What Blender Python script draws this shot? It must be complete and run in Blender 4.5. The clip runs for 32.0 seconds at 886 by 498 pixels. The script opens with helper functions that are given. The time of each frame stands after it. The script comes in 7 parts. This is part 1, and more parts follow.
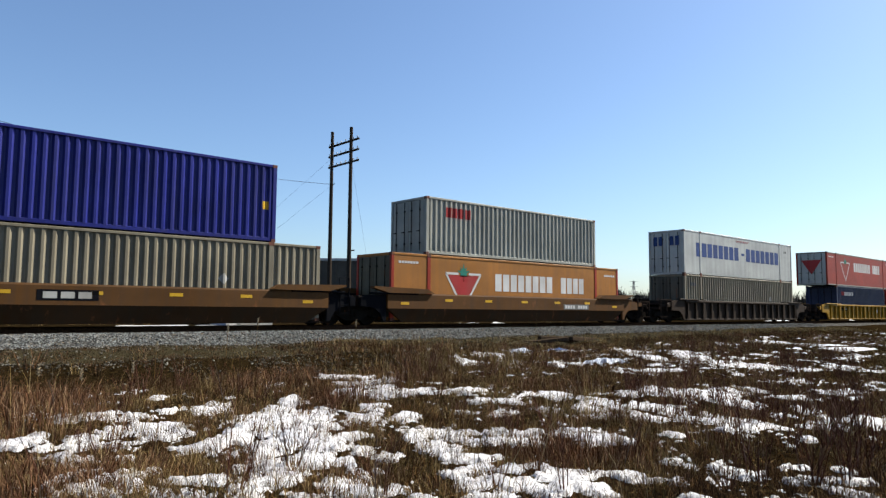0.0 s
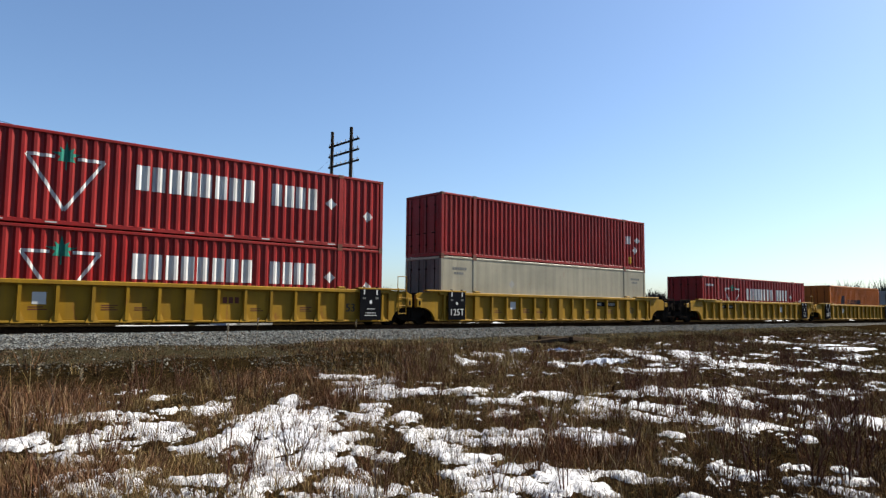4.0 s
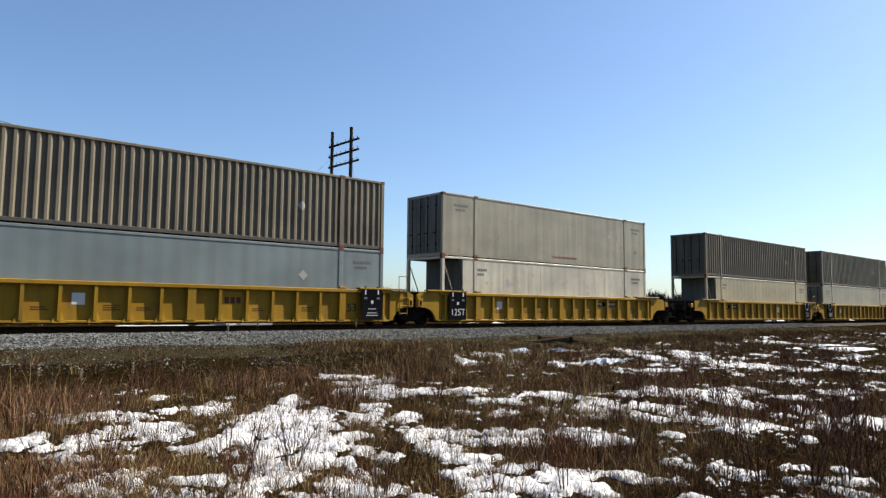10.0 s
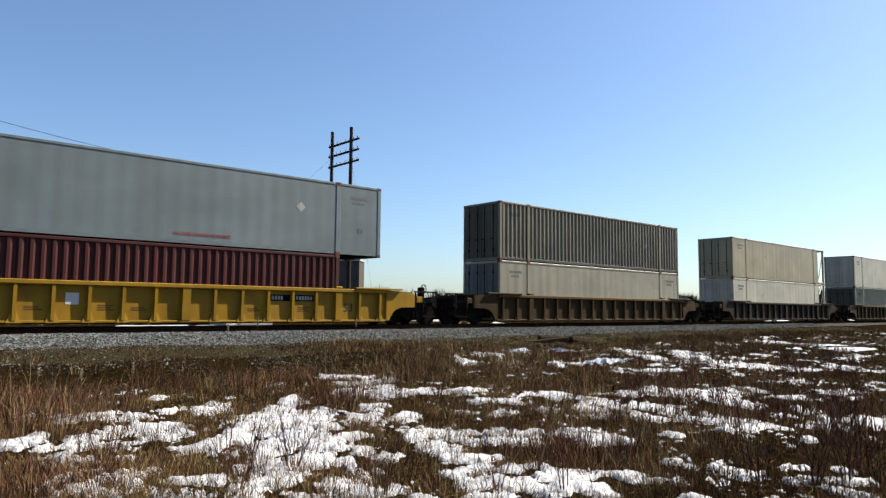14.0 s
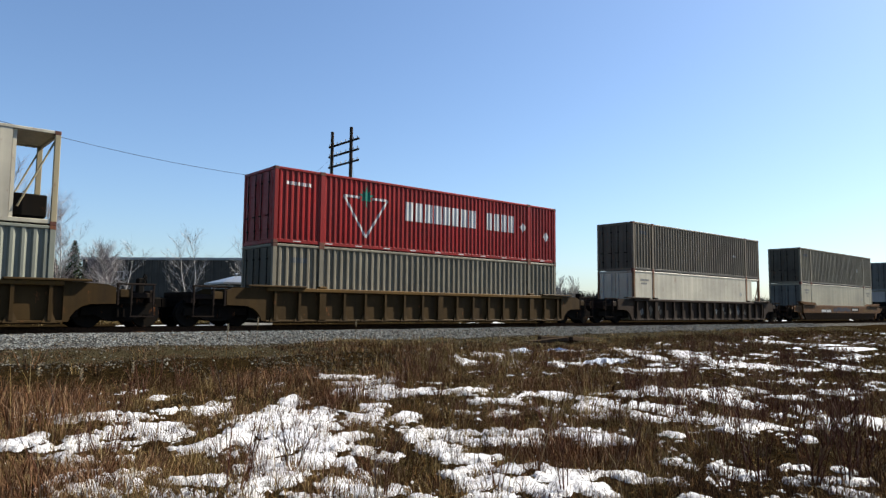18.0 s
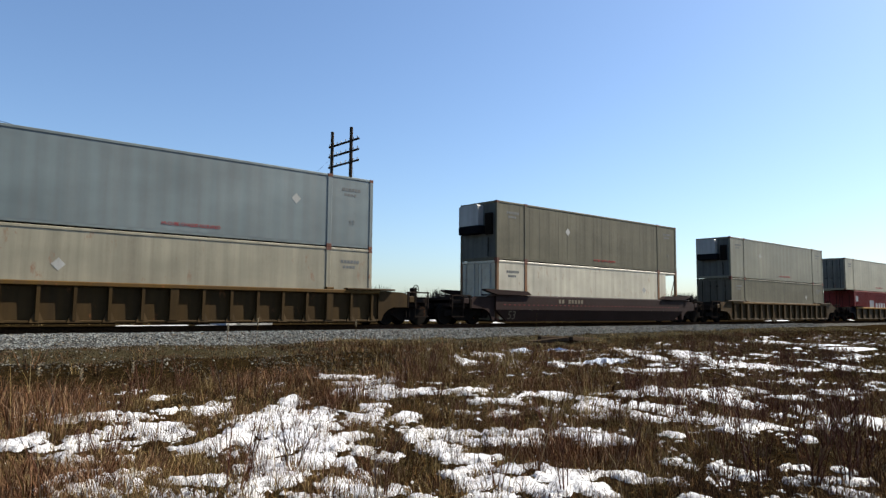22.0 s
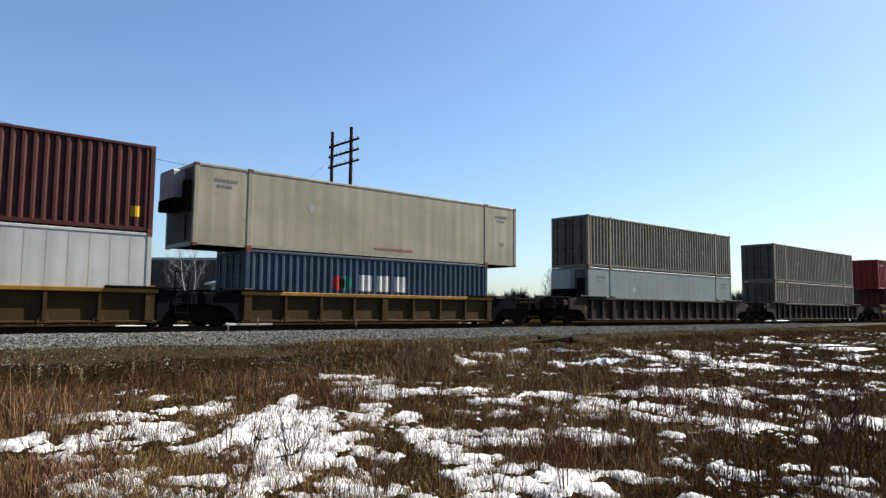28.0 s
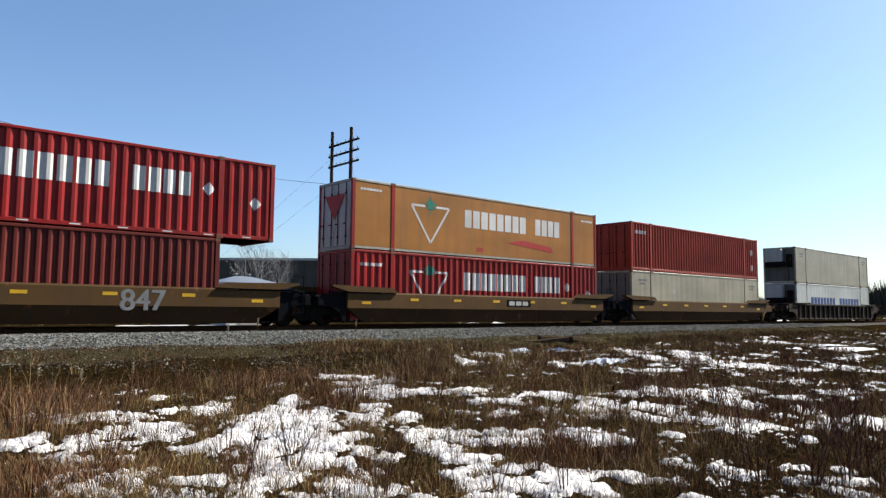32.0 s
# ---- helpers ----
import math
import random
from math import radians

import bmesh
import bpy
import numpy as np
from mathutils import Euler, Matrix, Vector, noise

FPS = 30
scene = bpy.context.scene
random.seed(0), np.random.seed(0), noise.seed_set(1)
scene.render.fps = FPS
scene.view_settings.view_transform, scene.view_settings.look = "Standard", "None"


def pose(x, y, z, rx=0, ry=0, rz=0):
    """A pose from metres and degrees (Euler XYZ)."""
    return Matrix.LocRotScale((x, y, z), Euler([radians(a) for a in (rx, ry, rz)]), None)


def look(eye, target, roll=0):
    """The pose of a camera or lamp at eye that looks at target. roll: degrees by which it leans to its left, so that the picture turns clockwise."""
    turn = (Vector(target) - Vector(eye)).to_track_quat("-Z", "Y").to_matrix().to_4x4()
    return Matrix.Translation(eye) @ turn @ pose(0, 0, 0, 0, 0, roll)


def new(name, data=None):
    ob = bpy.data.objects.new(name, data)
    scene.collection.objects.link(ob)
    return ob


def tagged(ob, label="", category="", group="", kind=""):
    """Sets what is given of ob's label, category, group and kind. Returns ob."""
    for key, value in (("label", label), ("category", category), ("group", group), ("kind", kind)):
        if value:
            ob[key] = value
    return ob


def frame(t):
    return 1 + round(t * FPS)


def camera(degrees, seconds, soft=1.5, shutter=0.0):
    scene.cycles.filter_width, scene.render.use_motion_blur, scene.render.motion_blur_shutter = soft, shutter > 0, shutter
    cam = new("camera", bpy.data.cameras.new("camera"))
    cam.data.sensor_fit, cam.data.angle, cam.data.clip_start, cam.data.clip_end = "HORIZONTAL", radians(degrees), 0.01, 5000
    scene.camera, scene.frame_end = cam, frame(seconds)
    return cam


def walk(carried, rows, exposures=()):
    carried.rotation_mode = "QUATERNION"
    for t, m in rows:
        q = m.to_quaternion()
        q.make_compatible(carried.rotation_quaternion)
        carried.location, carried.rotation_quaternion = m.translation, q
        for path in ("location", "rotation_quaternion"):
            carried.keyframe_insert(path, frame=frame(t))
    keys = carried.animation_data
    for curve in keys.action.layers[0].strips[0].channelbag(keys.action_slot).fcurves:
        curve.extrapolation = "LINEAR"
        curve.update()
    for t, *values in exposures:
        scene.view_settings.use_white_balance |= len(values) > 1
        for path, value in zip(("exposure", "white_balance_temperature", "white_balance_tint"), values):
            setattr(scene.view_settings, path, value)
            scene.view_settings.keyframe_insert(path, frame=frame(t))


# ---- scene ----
import collections
# World: x runs along the track, y away from the viewer, z = 0 at the top of the rails.
EYE = Vector((0.0, 0.0, 0.642))
YAW, PITCH = radians(41.09), radians(5.0)
AIM = Vector((math.sin(YAW) * math.cos(PITCH), math.cos(YAW) * math.cos(PITCH), math.sin(PITCH)))
cam = camera(64.65, 32.0, soft=1.35)
walk(cam, [(0.0, look(EYE, EYE + AIM, 0.5)), (32.0, look(EYE, EYE + AIM, 0.5))],
     exposures=((0.0, 1.34), (4.0, 1.32), (6.0, 1.18), (8.2, 1.18), (10.0, 1.34), (14.0, 1.35), (24.0, 1.36), (32.0, 1.42)))

# ---- light ----
SUN_AZ, SUN_EL = radians(107.0), radians(44.0)     # clockwise from +y
world = bpy.data.worlds.new("sky")
scene.world = world
world.use_nodes = True
wn, wl = world.node_tree.nodes, world.node_tree.links
wn.clear()
sky = wn.new("ShaderNodeTexSky")
sky.sky_type = "NISHITA"
sky.sun_disc = False
sky.sun_elevation, sky.sun_rotation = SUN_EL, SUN_AZ
sky.air_density, sky.dust_density, sky.ozone_density = 1.0, 0.95, 3.0
wbg = wn.new("ShaderNodeBackground")
wbg.inputs["Strength"].default_value = 0.060
wout = wn.new("ShaderNodeOutputWorld")
wtint = wn.new("ShaderNodeMix")
wtint.data_type, wtint.blend_type = "RGBA", "MULTIPLY"
wtint.inputs[0].default_value = 1.0
wtint.inputs[7].default_value = (0.92, 1.01, 1.10, 1)
wl.new(sky.outputs[0], wtint.inputs[6])
wl.new(wtint.outputs[2], wbg.inputs["Color"])
wl.new(wbg.outputs[0], wout.inputs["Surface"])
sun = new("sun", bpy.data.lights.new("sun", "SUN"))
sun.data.energy, sun.data.angle, sun.data.color = 5.0, radians(0.5), (1.0, 0.94, 0.83)
SUN_DIR = Vector((math.sin(SUN_AZ) * math.cos(SUN_EL), math.cos(SUN_AZ) * math.cos(SUN_EL), math.sin(SUN_EL)))
sun.matrix_world = look(SUN_DIR * 50, (0, 0, 0))


# ---- mesh and material helpers ----
class Geo:
    """Vertices and faces gathered into one mesh."""

    def __init__(self):
        self.v, self.f = [], []

    def add(self, verts, faces):
        k = len(self.v)
        self.v.extend(verts)
        self.f.extend([tuple(i + k for i in q) for q in faces])
        return self

    def box(self, a, b, ch=0.0):
        (x0, y0, z0), (x1, y1, z1) = [(min(p, q)) for p, q in zip(a, b)], [(max(p, q)) for p, q in zip(a, b)]
        if ch <= 0:
            return self.add([(x, y, z) for z in (z0, z1) for y in (y0, y1) for x in (x0, x1)],
                            [(0, 2, 3, 1), (4, 5, 7, 6), (0, 1, 5, 4), (2, 6, 7, 3), (0, 4, 6, 2), (1, 3, 7, 5)])
        c = min(ch, (x1 - x0) / 2.2, (y1 - y0) / 2.2, (z1 - z0) / 2.2)
        vs, idx = [], {}
        for i, x in enumerate((x0, x1)):
            for j, y in enumerate((y0, y1)):
                for k, z in enumerate((z0, z1)):
                    sx, sy, sz = c * (1 - 2 * i), c * (1 - 2 * j), c * (1 - 2 * k)
                    idx[i, j, k] = len(vs)
                    vs += [(x, y + sy, z + sz), (x + sx, y, z + sz), (x + sx, y + sy, z)]
        n = lambda i, j, k, a: idx[i, j, k] + a
        fs = [(n(0, 0, 0, 0), n(0, 0, 1, 0), n(0, 1, 1, 0), n(0, 1, 0, 0)), (n(1, 0, 0, 0), n(1, 1, 0, 0), n(1, 1, 1, 0), n(1, 0, 1, 0)),
              (n(0, 0, 0, 1), n(1, 0, 0, 1), n(1, 0, 1, 1), n(0, 0, 1, 1)), (n(0, 1, 0, 1), n(0, 1, 1, 1), n(1, 1, 1, 1), n(1, 1, 0, 1)),
              (n(0, 0, 0, 2), n(0, 1, 0, 2), n(1, 1, 0, 2), n(1, 0, 0, 2)), (n(0, 0, 1, 2), n(1, 0, 1, 2), n(1, 1, 1, 2), n(0, 1, 1, 2))]
        for i in (0, 1):
            for j in (0, 1):
                fs.append((n(i, j, 0, 0), n(i, j, 1, 0), n(i, j, 1, 1), n(i, j, 0, 1)))
                fs.append((n(i, 0, j, 0), n(i, 1, j, 0), n(i, 1, j, 2), n(i, 0, j, 2)))
                fs.append((n(0, i, j, 1), n(1, i, j, 1), n(1, i, j, 2), n(0, i, j, 2)))
                for k in (0, 1):
                    fs.append((n(i, j, k, 0), n(i, j, k, 1), n(i, j, k, 2)))
        return self.add(vs, fs)

    def tube(self, p0, p1, r0, r1=None, n=8, caps=True):
        p0, p1 = Vector(p0), Vector(p1)
        r1 = r0 if r1 is None else r1
        d = (p1 - p0).normalized()
        a = d.orthogonal().normalized()
        b = d.cross(a)
        vs = []
        for p, r in ((p0, r0), (p1, r1)):
            vs += [tuple(p + (a * math.cos(2 * math.pi * i / n) + b * math.sin(2 * math.pi * i / n)) * r) for i in range(n)]
        fs = [(i, (i + 1) % n, n + (i + 1) % n, n + i) for i in range(n)]
        if caps:
            fs += [tuple(reversed(range(n))), tuple(range(n, 2 * n))]
        return self.add(vs, fs)

    def prism(self, poly, axis, t0, t1):
        """A polygon drawn out along an axis: (y, z) along x, (x, z) along y, (x, y) along z."""
        put = {"x": lambda a, b, t: (t, a, b), "y": lambda a, b, t: (a, t, b), "z": lambda a, b, t: (a, b, t)}[axis]
        n = len(poly)
        vs = [put(a, b, t) for t in (t0, t1) for a, b in poly]
        return self.add(vs, [tuple(range(n)), tuple(reversed(range(n, 2 * n)))] + [(i, n + i, n + (i + 1) % n, (i + 1) % n) for i in range(n)])

    def mesh(self, name, smooth=False):
        me = bpy.data.meshes.new(name)
        me.from_pydata(self.v, [], self.f)
        bm = bmesh.new()
        bm.from_mesh(me)
        bmesh.ops.recalc_face_normals(bm, faces=bm.faces)
        bm.to_mesh(me)
        bm.free()
        if smooth:
            me.shade_smooth()
        return me


def part(name, data, material, parent, label="", at=(0, 0, 0)):
    """One mesh under a thing or under a part. data: a Geo, or a mesh to share."""
    me = data.mesh(name) if isinstance(data, Geo) else data
    if not me.materials:
        me.materials.append(material)
    ob = new(name, me)
    ob.parent = parent
    ob.location = at
    if me.materials[0] is not material:
        ob.material_slots[0].link = "OBJECT"
        ob.material_slots[0].material = material
    if label:
        tagged(ob, label)
    if name in ("lettering", "stencil", "graffiti"):
        tagged(ob, label, kind="stuff")
    return ob


def thing(name, data, material, label, category, group="", kind=""):
    me = data.mesh(name) if isinstance(data, Geo) else data
    if me is not None and not me.materials:
        me.materials.append(material)
    return tagged(new(name, me), label, category, group, kind)


def nodes_of(name):
    m = bpy.data.materials.new(name)
    m.use_nodes = True
    nt = m.node_tree
    return m, nt, nt.nodes["Principled BSDF"]


def noise_node(nt, vec, scale, detail=4.0, rough=0.55):
    n = nt.nodes.new("ShaderNodeTexNoise")
    n.inputs["Scale"].default_value, n.inputs["Detail"].default_value, n.inputs["Roughness"].default_value = scale, detail, rough
    nt.links.new(vec, n.inputs["Vector"])
    return n.outputs["Fac"]


def ramp(nt, fac, stops):
    r = nt.nodes.new("ShaderNodeValToRGB")
    while len(r.color_ramp.elements) < len(stops):
        r.color_ramp.elements.new(0.5)
    for e, (p, c) in zip(r.color_ramp.elements, stops):
        e.position, e.color = p, (c, c, c, 1) if isinstance(c, (int, float)) else (*c, 1)
    nt.links.new(fac, r.inputs["Fac"])
    return r.outputs["Color"]


def mixed(nt, fac, a, b, mode="MIX"):
    m = nt.nodes.new("ShaderNodeMix")
    m.data_type, m.blend_type = "RGBA", mode
    for socket, val in ((m.inputs[0], fac), (m.inputs[6], a), (m.inputs[7], b)):
        if isinstance(val, bpy.types.NodeSocket):
            nt.links.new(val, socket)
        elif isinstance(val, (int, float)):
            socket.default_value = val
        else:
            socket.default_value = (*val, 1)
    return m.outputs[2]


def coords(nt, scale=(1, 1, 1), vary=True):
    """Thing-space coordinates in metres, shifted from object to object."""
    tc = nt.nodes.new("ShaderNodeTexCoord")
    mp = nt.nodes.new("ShaderNodeMapping")
    mp.inputs["Scale"].default_value = scale
    nt.links.new(tc.outputs["Object"], mp.inputs["Vector"])
    if vary:
        oi = nt.nodes.new("ShaderNodeObjectInfo")
        mul = nt.nodes.new("ShaderNodeMath")
        mul.operation = "MULTIPLY"
        mul.inputs[1].default_value = 37.0
        nt.links.new(oi.outputs["Random"], mul.inputs[0])
        nt.links.new(mul.outputs[0], mp.inputs["Location"])
    return mp.outputs["Vector"]


def bump(nt, bsdf, height, strength, distance):
    b = nt.nodes.new("ShaderNodeBump")
    b.inputs["Strength"].default_value, b.inputs["Distance"].default_value = strength, distance
    nt.links.new(height, b.inputs["Height"])
    nt.links.new(b.outputs["Normal"], bsdf.inputs["Normal"])


def paint(name, color, rough=0.45, dirt=(0.07, 0.06, 0.045), amount=0.45, rust=0.0, metal=0.0, dent=0.15, gloss=0.2, studs=False):
    """Weathered paint on steel: cloudy fading, rain streaks, road dirt and rust spots."""
    m, nt, b = nodes_of(name)
    fine = noise_node(nt, coords(nt), 9.0, 6.0, 0.65)
    cloud = noise_node(nt, coords(nt, (0.35, 0.35, 0.6)), 1.0, 3.0)
    streak = noise_node(nt, coords(nt, (3.2, 3.2, 0.16)), 1.0, 5.0, 0.6)
    c = mixed(nt, ramp(nt, cloud, [(0.3, 0.0), (0.72, 1.0)]), [v * 0.76 for v in color], [min(1, v * 1.12 + 0.004) for v in color])
    c = mixed(nt, mixed(nt, 1.0, ramp(nt, streak, [(0.40, 0.0), (0.72, min(0.85, amount * 1.35))]), ramp(nt, fine, [(0.2, 0.55), (0.7, 1.0)]), "MULTIPLY"), c, dirt)
    if studs:
        w = nt.nodes.new("ShaderNodeTexWave")
        w.bands_direction, w.wave_profile = "X", "SIN"
        w.inputs["Scale"].default_value, w.inputs["Distortion"].default_value, w.inputs["Detail Scale"].default_value = 0.52, 0.25, 2.0
        nt.links.new(coords(nt), w.inputs["Vector"])
        c = mixed(nt, 1.0, c, ramp(nt, w.outputs["Fac"], [(0.15, 0.90), (0.9, 1.0)]), "MULTIPLY")
    if rust > 0:
        spots = noise_node(nt, coords(nt, (1.4, 1.4, 0.7)), 2.2, 8.0, 0.7)
        c = mixed(nt, ramp(nt, spots, [(0.62 - 0.2 * rust, 0.0), (0.74 - 0.15 * rust, 0.85)]), c, (0.16, 0.06, 0.022))
    nt.links.new(c, b.inputs["Base Color"])
    nt.links.new(ramp(nt, fine, [(0.25, max(0.05, rough - 0.12)), (0.75, min(1, rough + 0.2))]), b.inputs["Roughness"])
    b.inputs["Metallic"].default_value = metal
    b.inputs["Specular IOR Level"].default_value = gloss
    bump(nt, b, cloud, dent, 0.03)
    return m


def rough_stuff(name, stops, scale, rough=0.9, height=0.3, distance=0.02, second=0.25):
    """Soil, stone and other loose matter: two scales of colour noise and relief."""
    m, nt, b = nodes_of(name)
    v = coords(nt, vary=False)
    small, large = noise_node(nt, v, scale, 8.0, 0.65), noise_node(nt, v, scale * 0.06, 4.0)
    c = mixed(nt, 1.0, ramp(nt, small, stops), ramp(nt, large, [(0.3, 1 - second), (0.7, 1.0)]), "MULTIPLY")
    nt.links.new(c, b.inputs["Base Color"])
    b.inputs["Roughness"].default_value = rough
    b.inputs["Specular IOR Level"].default_value = 0.0
    bump(nt, b, small, height, distance)
    return m


def islands(name, stops, rough=0.8, translucent=0.0):
    """Loose pieces in one mesh, each with a colour of its own."""
    m, nt, b = nodes_of(name)
    g = nt.nodes.new("ShaderNodeNewGeometry")
    nt.links.new(ramp(nt, g.outputs["Random Per Island"], stops), b.inputs["Base Color"])
    b.inputs["Roughness"].default_value = rough
    b.inputs["Specular IOR Level"].default_value = 0.0
    return m


# paints of the train
CP_GREY = paint("cool_grey_paint", (0.1161, 0.1424, 0.1409), 0.4, (0.1025, 0.09357, 0.08118), 0.35, studs=True, gloss=0.55)
CP_BEIGE = paint("aged_cream_paint", (0.24, 0.216, 0.148), 0.4, (0.08256, 0.06536, 0.04128), 0.4, 0.1, studs=True, gloss=0.55)
CP_WARM = paint("sun_yellowed_white_paint", (0.2752, 0.2305, 0.1307), 0.4, (0.1238, 0.08256, 0.04128), 0.4, 0.1, studs=True, gloss=0.55)
CHORD_YELLOW = paint("dirty_yellow_rail_paint", (0.086, 0.04644, 0.01032), 0.6, (0.05504, 0.0344, 0.02064), 0.5, 0.1, gloss=0.08)
CHORD_BRIGHT = paint("worn_yellow_rail_paint", (0.2064, 0.1075, 0.0172), 0.6, (0.0688, 0.043, 0.0258), 0.5, 0.15, gloss=0.08)
LINE_RED = paint("faded_crimson_paint", (0.1634, 0.01032, 0.00774), 0.45, (0.0602, 0.0215, 0.01548), 0.35)
GREEN_GREY = paint("green_grey_paint", (0.1634, 0.1703, 0.1333), 0.5, (0.0774, 0.07568, 0.0602), 0.4, gloss=0.38)
DULL_KHAKI = paint("dull_khaki_grey_paint", (0.15, 0.141, 0.096), 0.45, (0.07, 0.058, 0.036), 0.45, 0.12, studs=True, gloss=0.45)
# door paints: streaked grime, with the shade of the end faces in their colour
DOOR_SHADE = paint("shaded_grimy_door_paint", (0.088, 0.077, 0.056), 0.65, (0.028, 0.022, 0.016), 0.6, 0.12)
DOOR_GREY_SHADE = paint("shaded_grimy_grey_door_paint", (0.125, 0.128, 0.115), 0.6, (0.04, 0.033, 0.026), 0.6, 0.15)
# bulkhead colour darkened to hold the shade on the container ends
END_SHADE = paint("shaded_bulkhead_paint", (0.08944, 0.09288, 0.08256), 0.7, (0.0344, 0.03096, 0.02752), 0.6)
SEAM = paint("pale_panel_seam", (0.34, 0.315, 0.245), 0.6, (0.22, 0.20, 0.155), 0.25)
SEAM_DARK = paint("dark_panel_seam", (0.0516, 0.04541, 0.03302), 0.6)
# dark grey bottom rail; its tone includes the overhang shadow between stacked boxes
SILL_SHADE = paint("shaded_grey_sill_paint", (0.0516, 0.04954, 0.04266), 0.6)
CP_WHITE = paint("off_white_paint", (0.4059, 0.3681, 0.2786), 0.4, (0.128, 0.1149, 0.09357), 0.3, 0.15, studs=True, gloss=0.55)
BRIGHT_WHITE = paint("white_reefer_paint", (0.3526, 0.3612, 0.3397), 0.4, (0.1493, 0.141, 0.128), 0.3, studs=True, gloss=0.55)
CP_CORR = paint("grey_beige_paint", (0.1548, 0.1359, 0.09116), 0.55, (0.05848, 0.04472, 0.02752), 0.5, gloss=0.38)
MID_CORR = paint("brown_grey_paint", (0.141, 0.1238, 0.08394), 0.55, (0.04816, 0.03578, 0.02339), 0.5, gloss=0.38)
DARK_CORR = paint("dull_brown_grey_paint", (0.126, 0.101, 0.064), 0.55, (0.04128, 0.03096, 0.02064), 0.5, gloss=0.38)
OLIVE = paint("grimy_olive_grey_paint", (0.09288, 0.08394, 0.05366), 0.55, (0.04128, 0.0344, 0.02064), 0.5)
LIGHT_CORR = paint("light_grey_paint", (0.2546, 0.2546, 0.2167), 0.5, (0.08531, 0.08531, 0.07706), 0.35, gloss=0.38)
BLUE = paint("royal_blue_paint", (0.00688, 0.01101, 0.1307), 0.4, (0.02133, 0.02133, 0.05119), 0.4)
NAVY = paint("navy_blue_paint", (0.008531, 0.01789, 0.05545), 0.45, (0.02559, 0.02559, 0.02986), 0.3)
STEEL_BLUE = paint("dark_steel_blue_paint", (0.0192, 0.03626, 0.06398), 0.45, (0.04266, 0.04266, 0.04266), 0.4)
RED = paint("bright_red_paint", (0.2021, 0.00485, 0.004042), 0.42, (0.05972, 0.01706, 0.0128), 0.4)
FLAT_RED = paint("orange_red_paint", (0.2322, 0.01806, 0.00516), 0.45, (0.09357, 0.02986, 0.01706), 0.35)
MAROON = paint("maroon_paint", (0.04816, 0.00688, 0.00602), 0.5, (0.03412, 0.01706, 0.0128), 0.4)
ORANGE = paint("orange_paint", (0.3578, 0.09288, 0.004128), 0.45, (0.09357, 0.03839, 0.0128), 0.35)
TAN = paint("faded_ochre_paint", (0.2544, 0.101, 0.01347), 0.5, (0.128, 0.06398, 0.02559), 0.4)
SILVER_CORR = paint("silver_blue_paint", (0.2477, 0.258, 0.2511), 0.45, (0.07706, 0.08118, 0.08531), 0.35, gloss=0.38)
YELLOW = paint("railway_yellow_paint", (0.2374, 0.1307, 0.008944), 0.5, (0.08531, 0.05545, 0.02133), 0.35, 0.1, gloss=0.08)
BROWN_CAR = paint("weathered_brown_paint", (0.02477, 0.01514, 0.008944), 0.65, (0.01926, 0.01376, 0.01032), 0.6, gloss=0.08)
OLD_YELLOW = paint("dirty_yellow_paint", (0.0409, 0.02327, 0.006347), 0.6, (0.02064, 0.01307, 0.006192), 0.6, 0.06, gloss=0.08)
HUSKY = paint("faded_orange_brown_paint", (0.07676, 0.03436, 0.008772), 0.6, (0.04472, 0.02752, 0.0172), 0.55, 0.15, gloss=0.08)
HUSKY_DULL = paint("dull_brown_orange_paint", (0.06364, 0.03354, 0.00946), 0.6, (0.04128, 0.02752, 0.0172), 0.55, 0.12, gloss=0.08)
# the lower folded sides are darker than the upper ones
HUSKY_LOW = paint("dark_lower_brown_paint", (0.03612, 0.0172, 0.00602), 0.7, (0.02752, 0.02064, 0.01376), 0.6, 0.15, gloss=0.05)
CP_CAR = paint("dark_oxide_red_paint", (0.02064, 0.009632, 0.007568), 0.6, (0.0172, 0.01204, 0.01032), 0.5, gloss=0.08)
MAROON_CAR = paint("brown_red_car_paint", (0.01926, 0.0117, 0.008944), 0.6, (0.02064, 0.01548, 0.01376), 0.5, 0.15, gloss=0.08)
BLACK = paint("black_paint", (0.00516, 0.00559, 0.00731), 0.6, (0.00946, 0.0086, 0.0086), 0.3, gloss=0.0)
GRIMY = paint("grimy_truck_steel", (0.008256, 0.007224, 0.006192), 0.8, (0.01376, 0.01066, 0.007568), 0.6, 0.06, gloss=0.0)
DARK_WELL = paint("dark_well_steel", (0.02064, 0.01548, 0.01204), 0.8, (0.01376, 0.01032, 0.01032), 0.6, gloss=0.0)
UNIT_GREY = paint("cooling_unit_white", (0.3165, 0.3165, 0.3027), 0.5, (0.1066, 0.1025, 0.09357), 0.3)
DARK_RED = paint("dark_red_paint", (0.0903, 0.0086, 0.00516), 0.45, (0.04816, 0.0172, 0.01238), 0.4)
CASTING = paint("rusty_red_casting", (0.1032, 0.0344, 0.02202), 0.7, (0.04816, 0.03096, 0.02064), 0.6, 0.5)
INK_TAN = paint("dull_tan_marking_paint", (0.1376, 0.1135, 0.07912), 0.6, (0.04816, 0.0344, 0.02408), 0.45)
INK_PALE = paint("dull_white_diamond", (0.2958, 0.2958, 0.2752), 0.6, (0.1514, 0.1376, 0.117), 0.5)
RUSTY = paint("rusty_post_paint", (0.1534, 0.08531, 0.04266), 0.7, (0.05119, 0.02559, 0.0128), 0.6, 0.7)
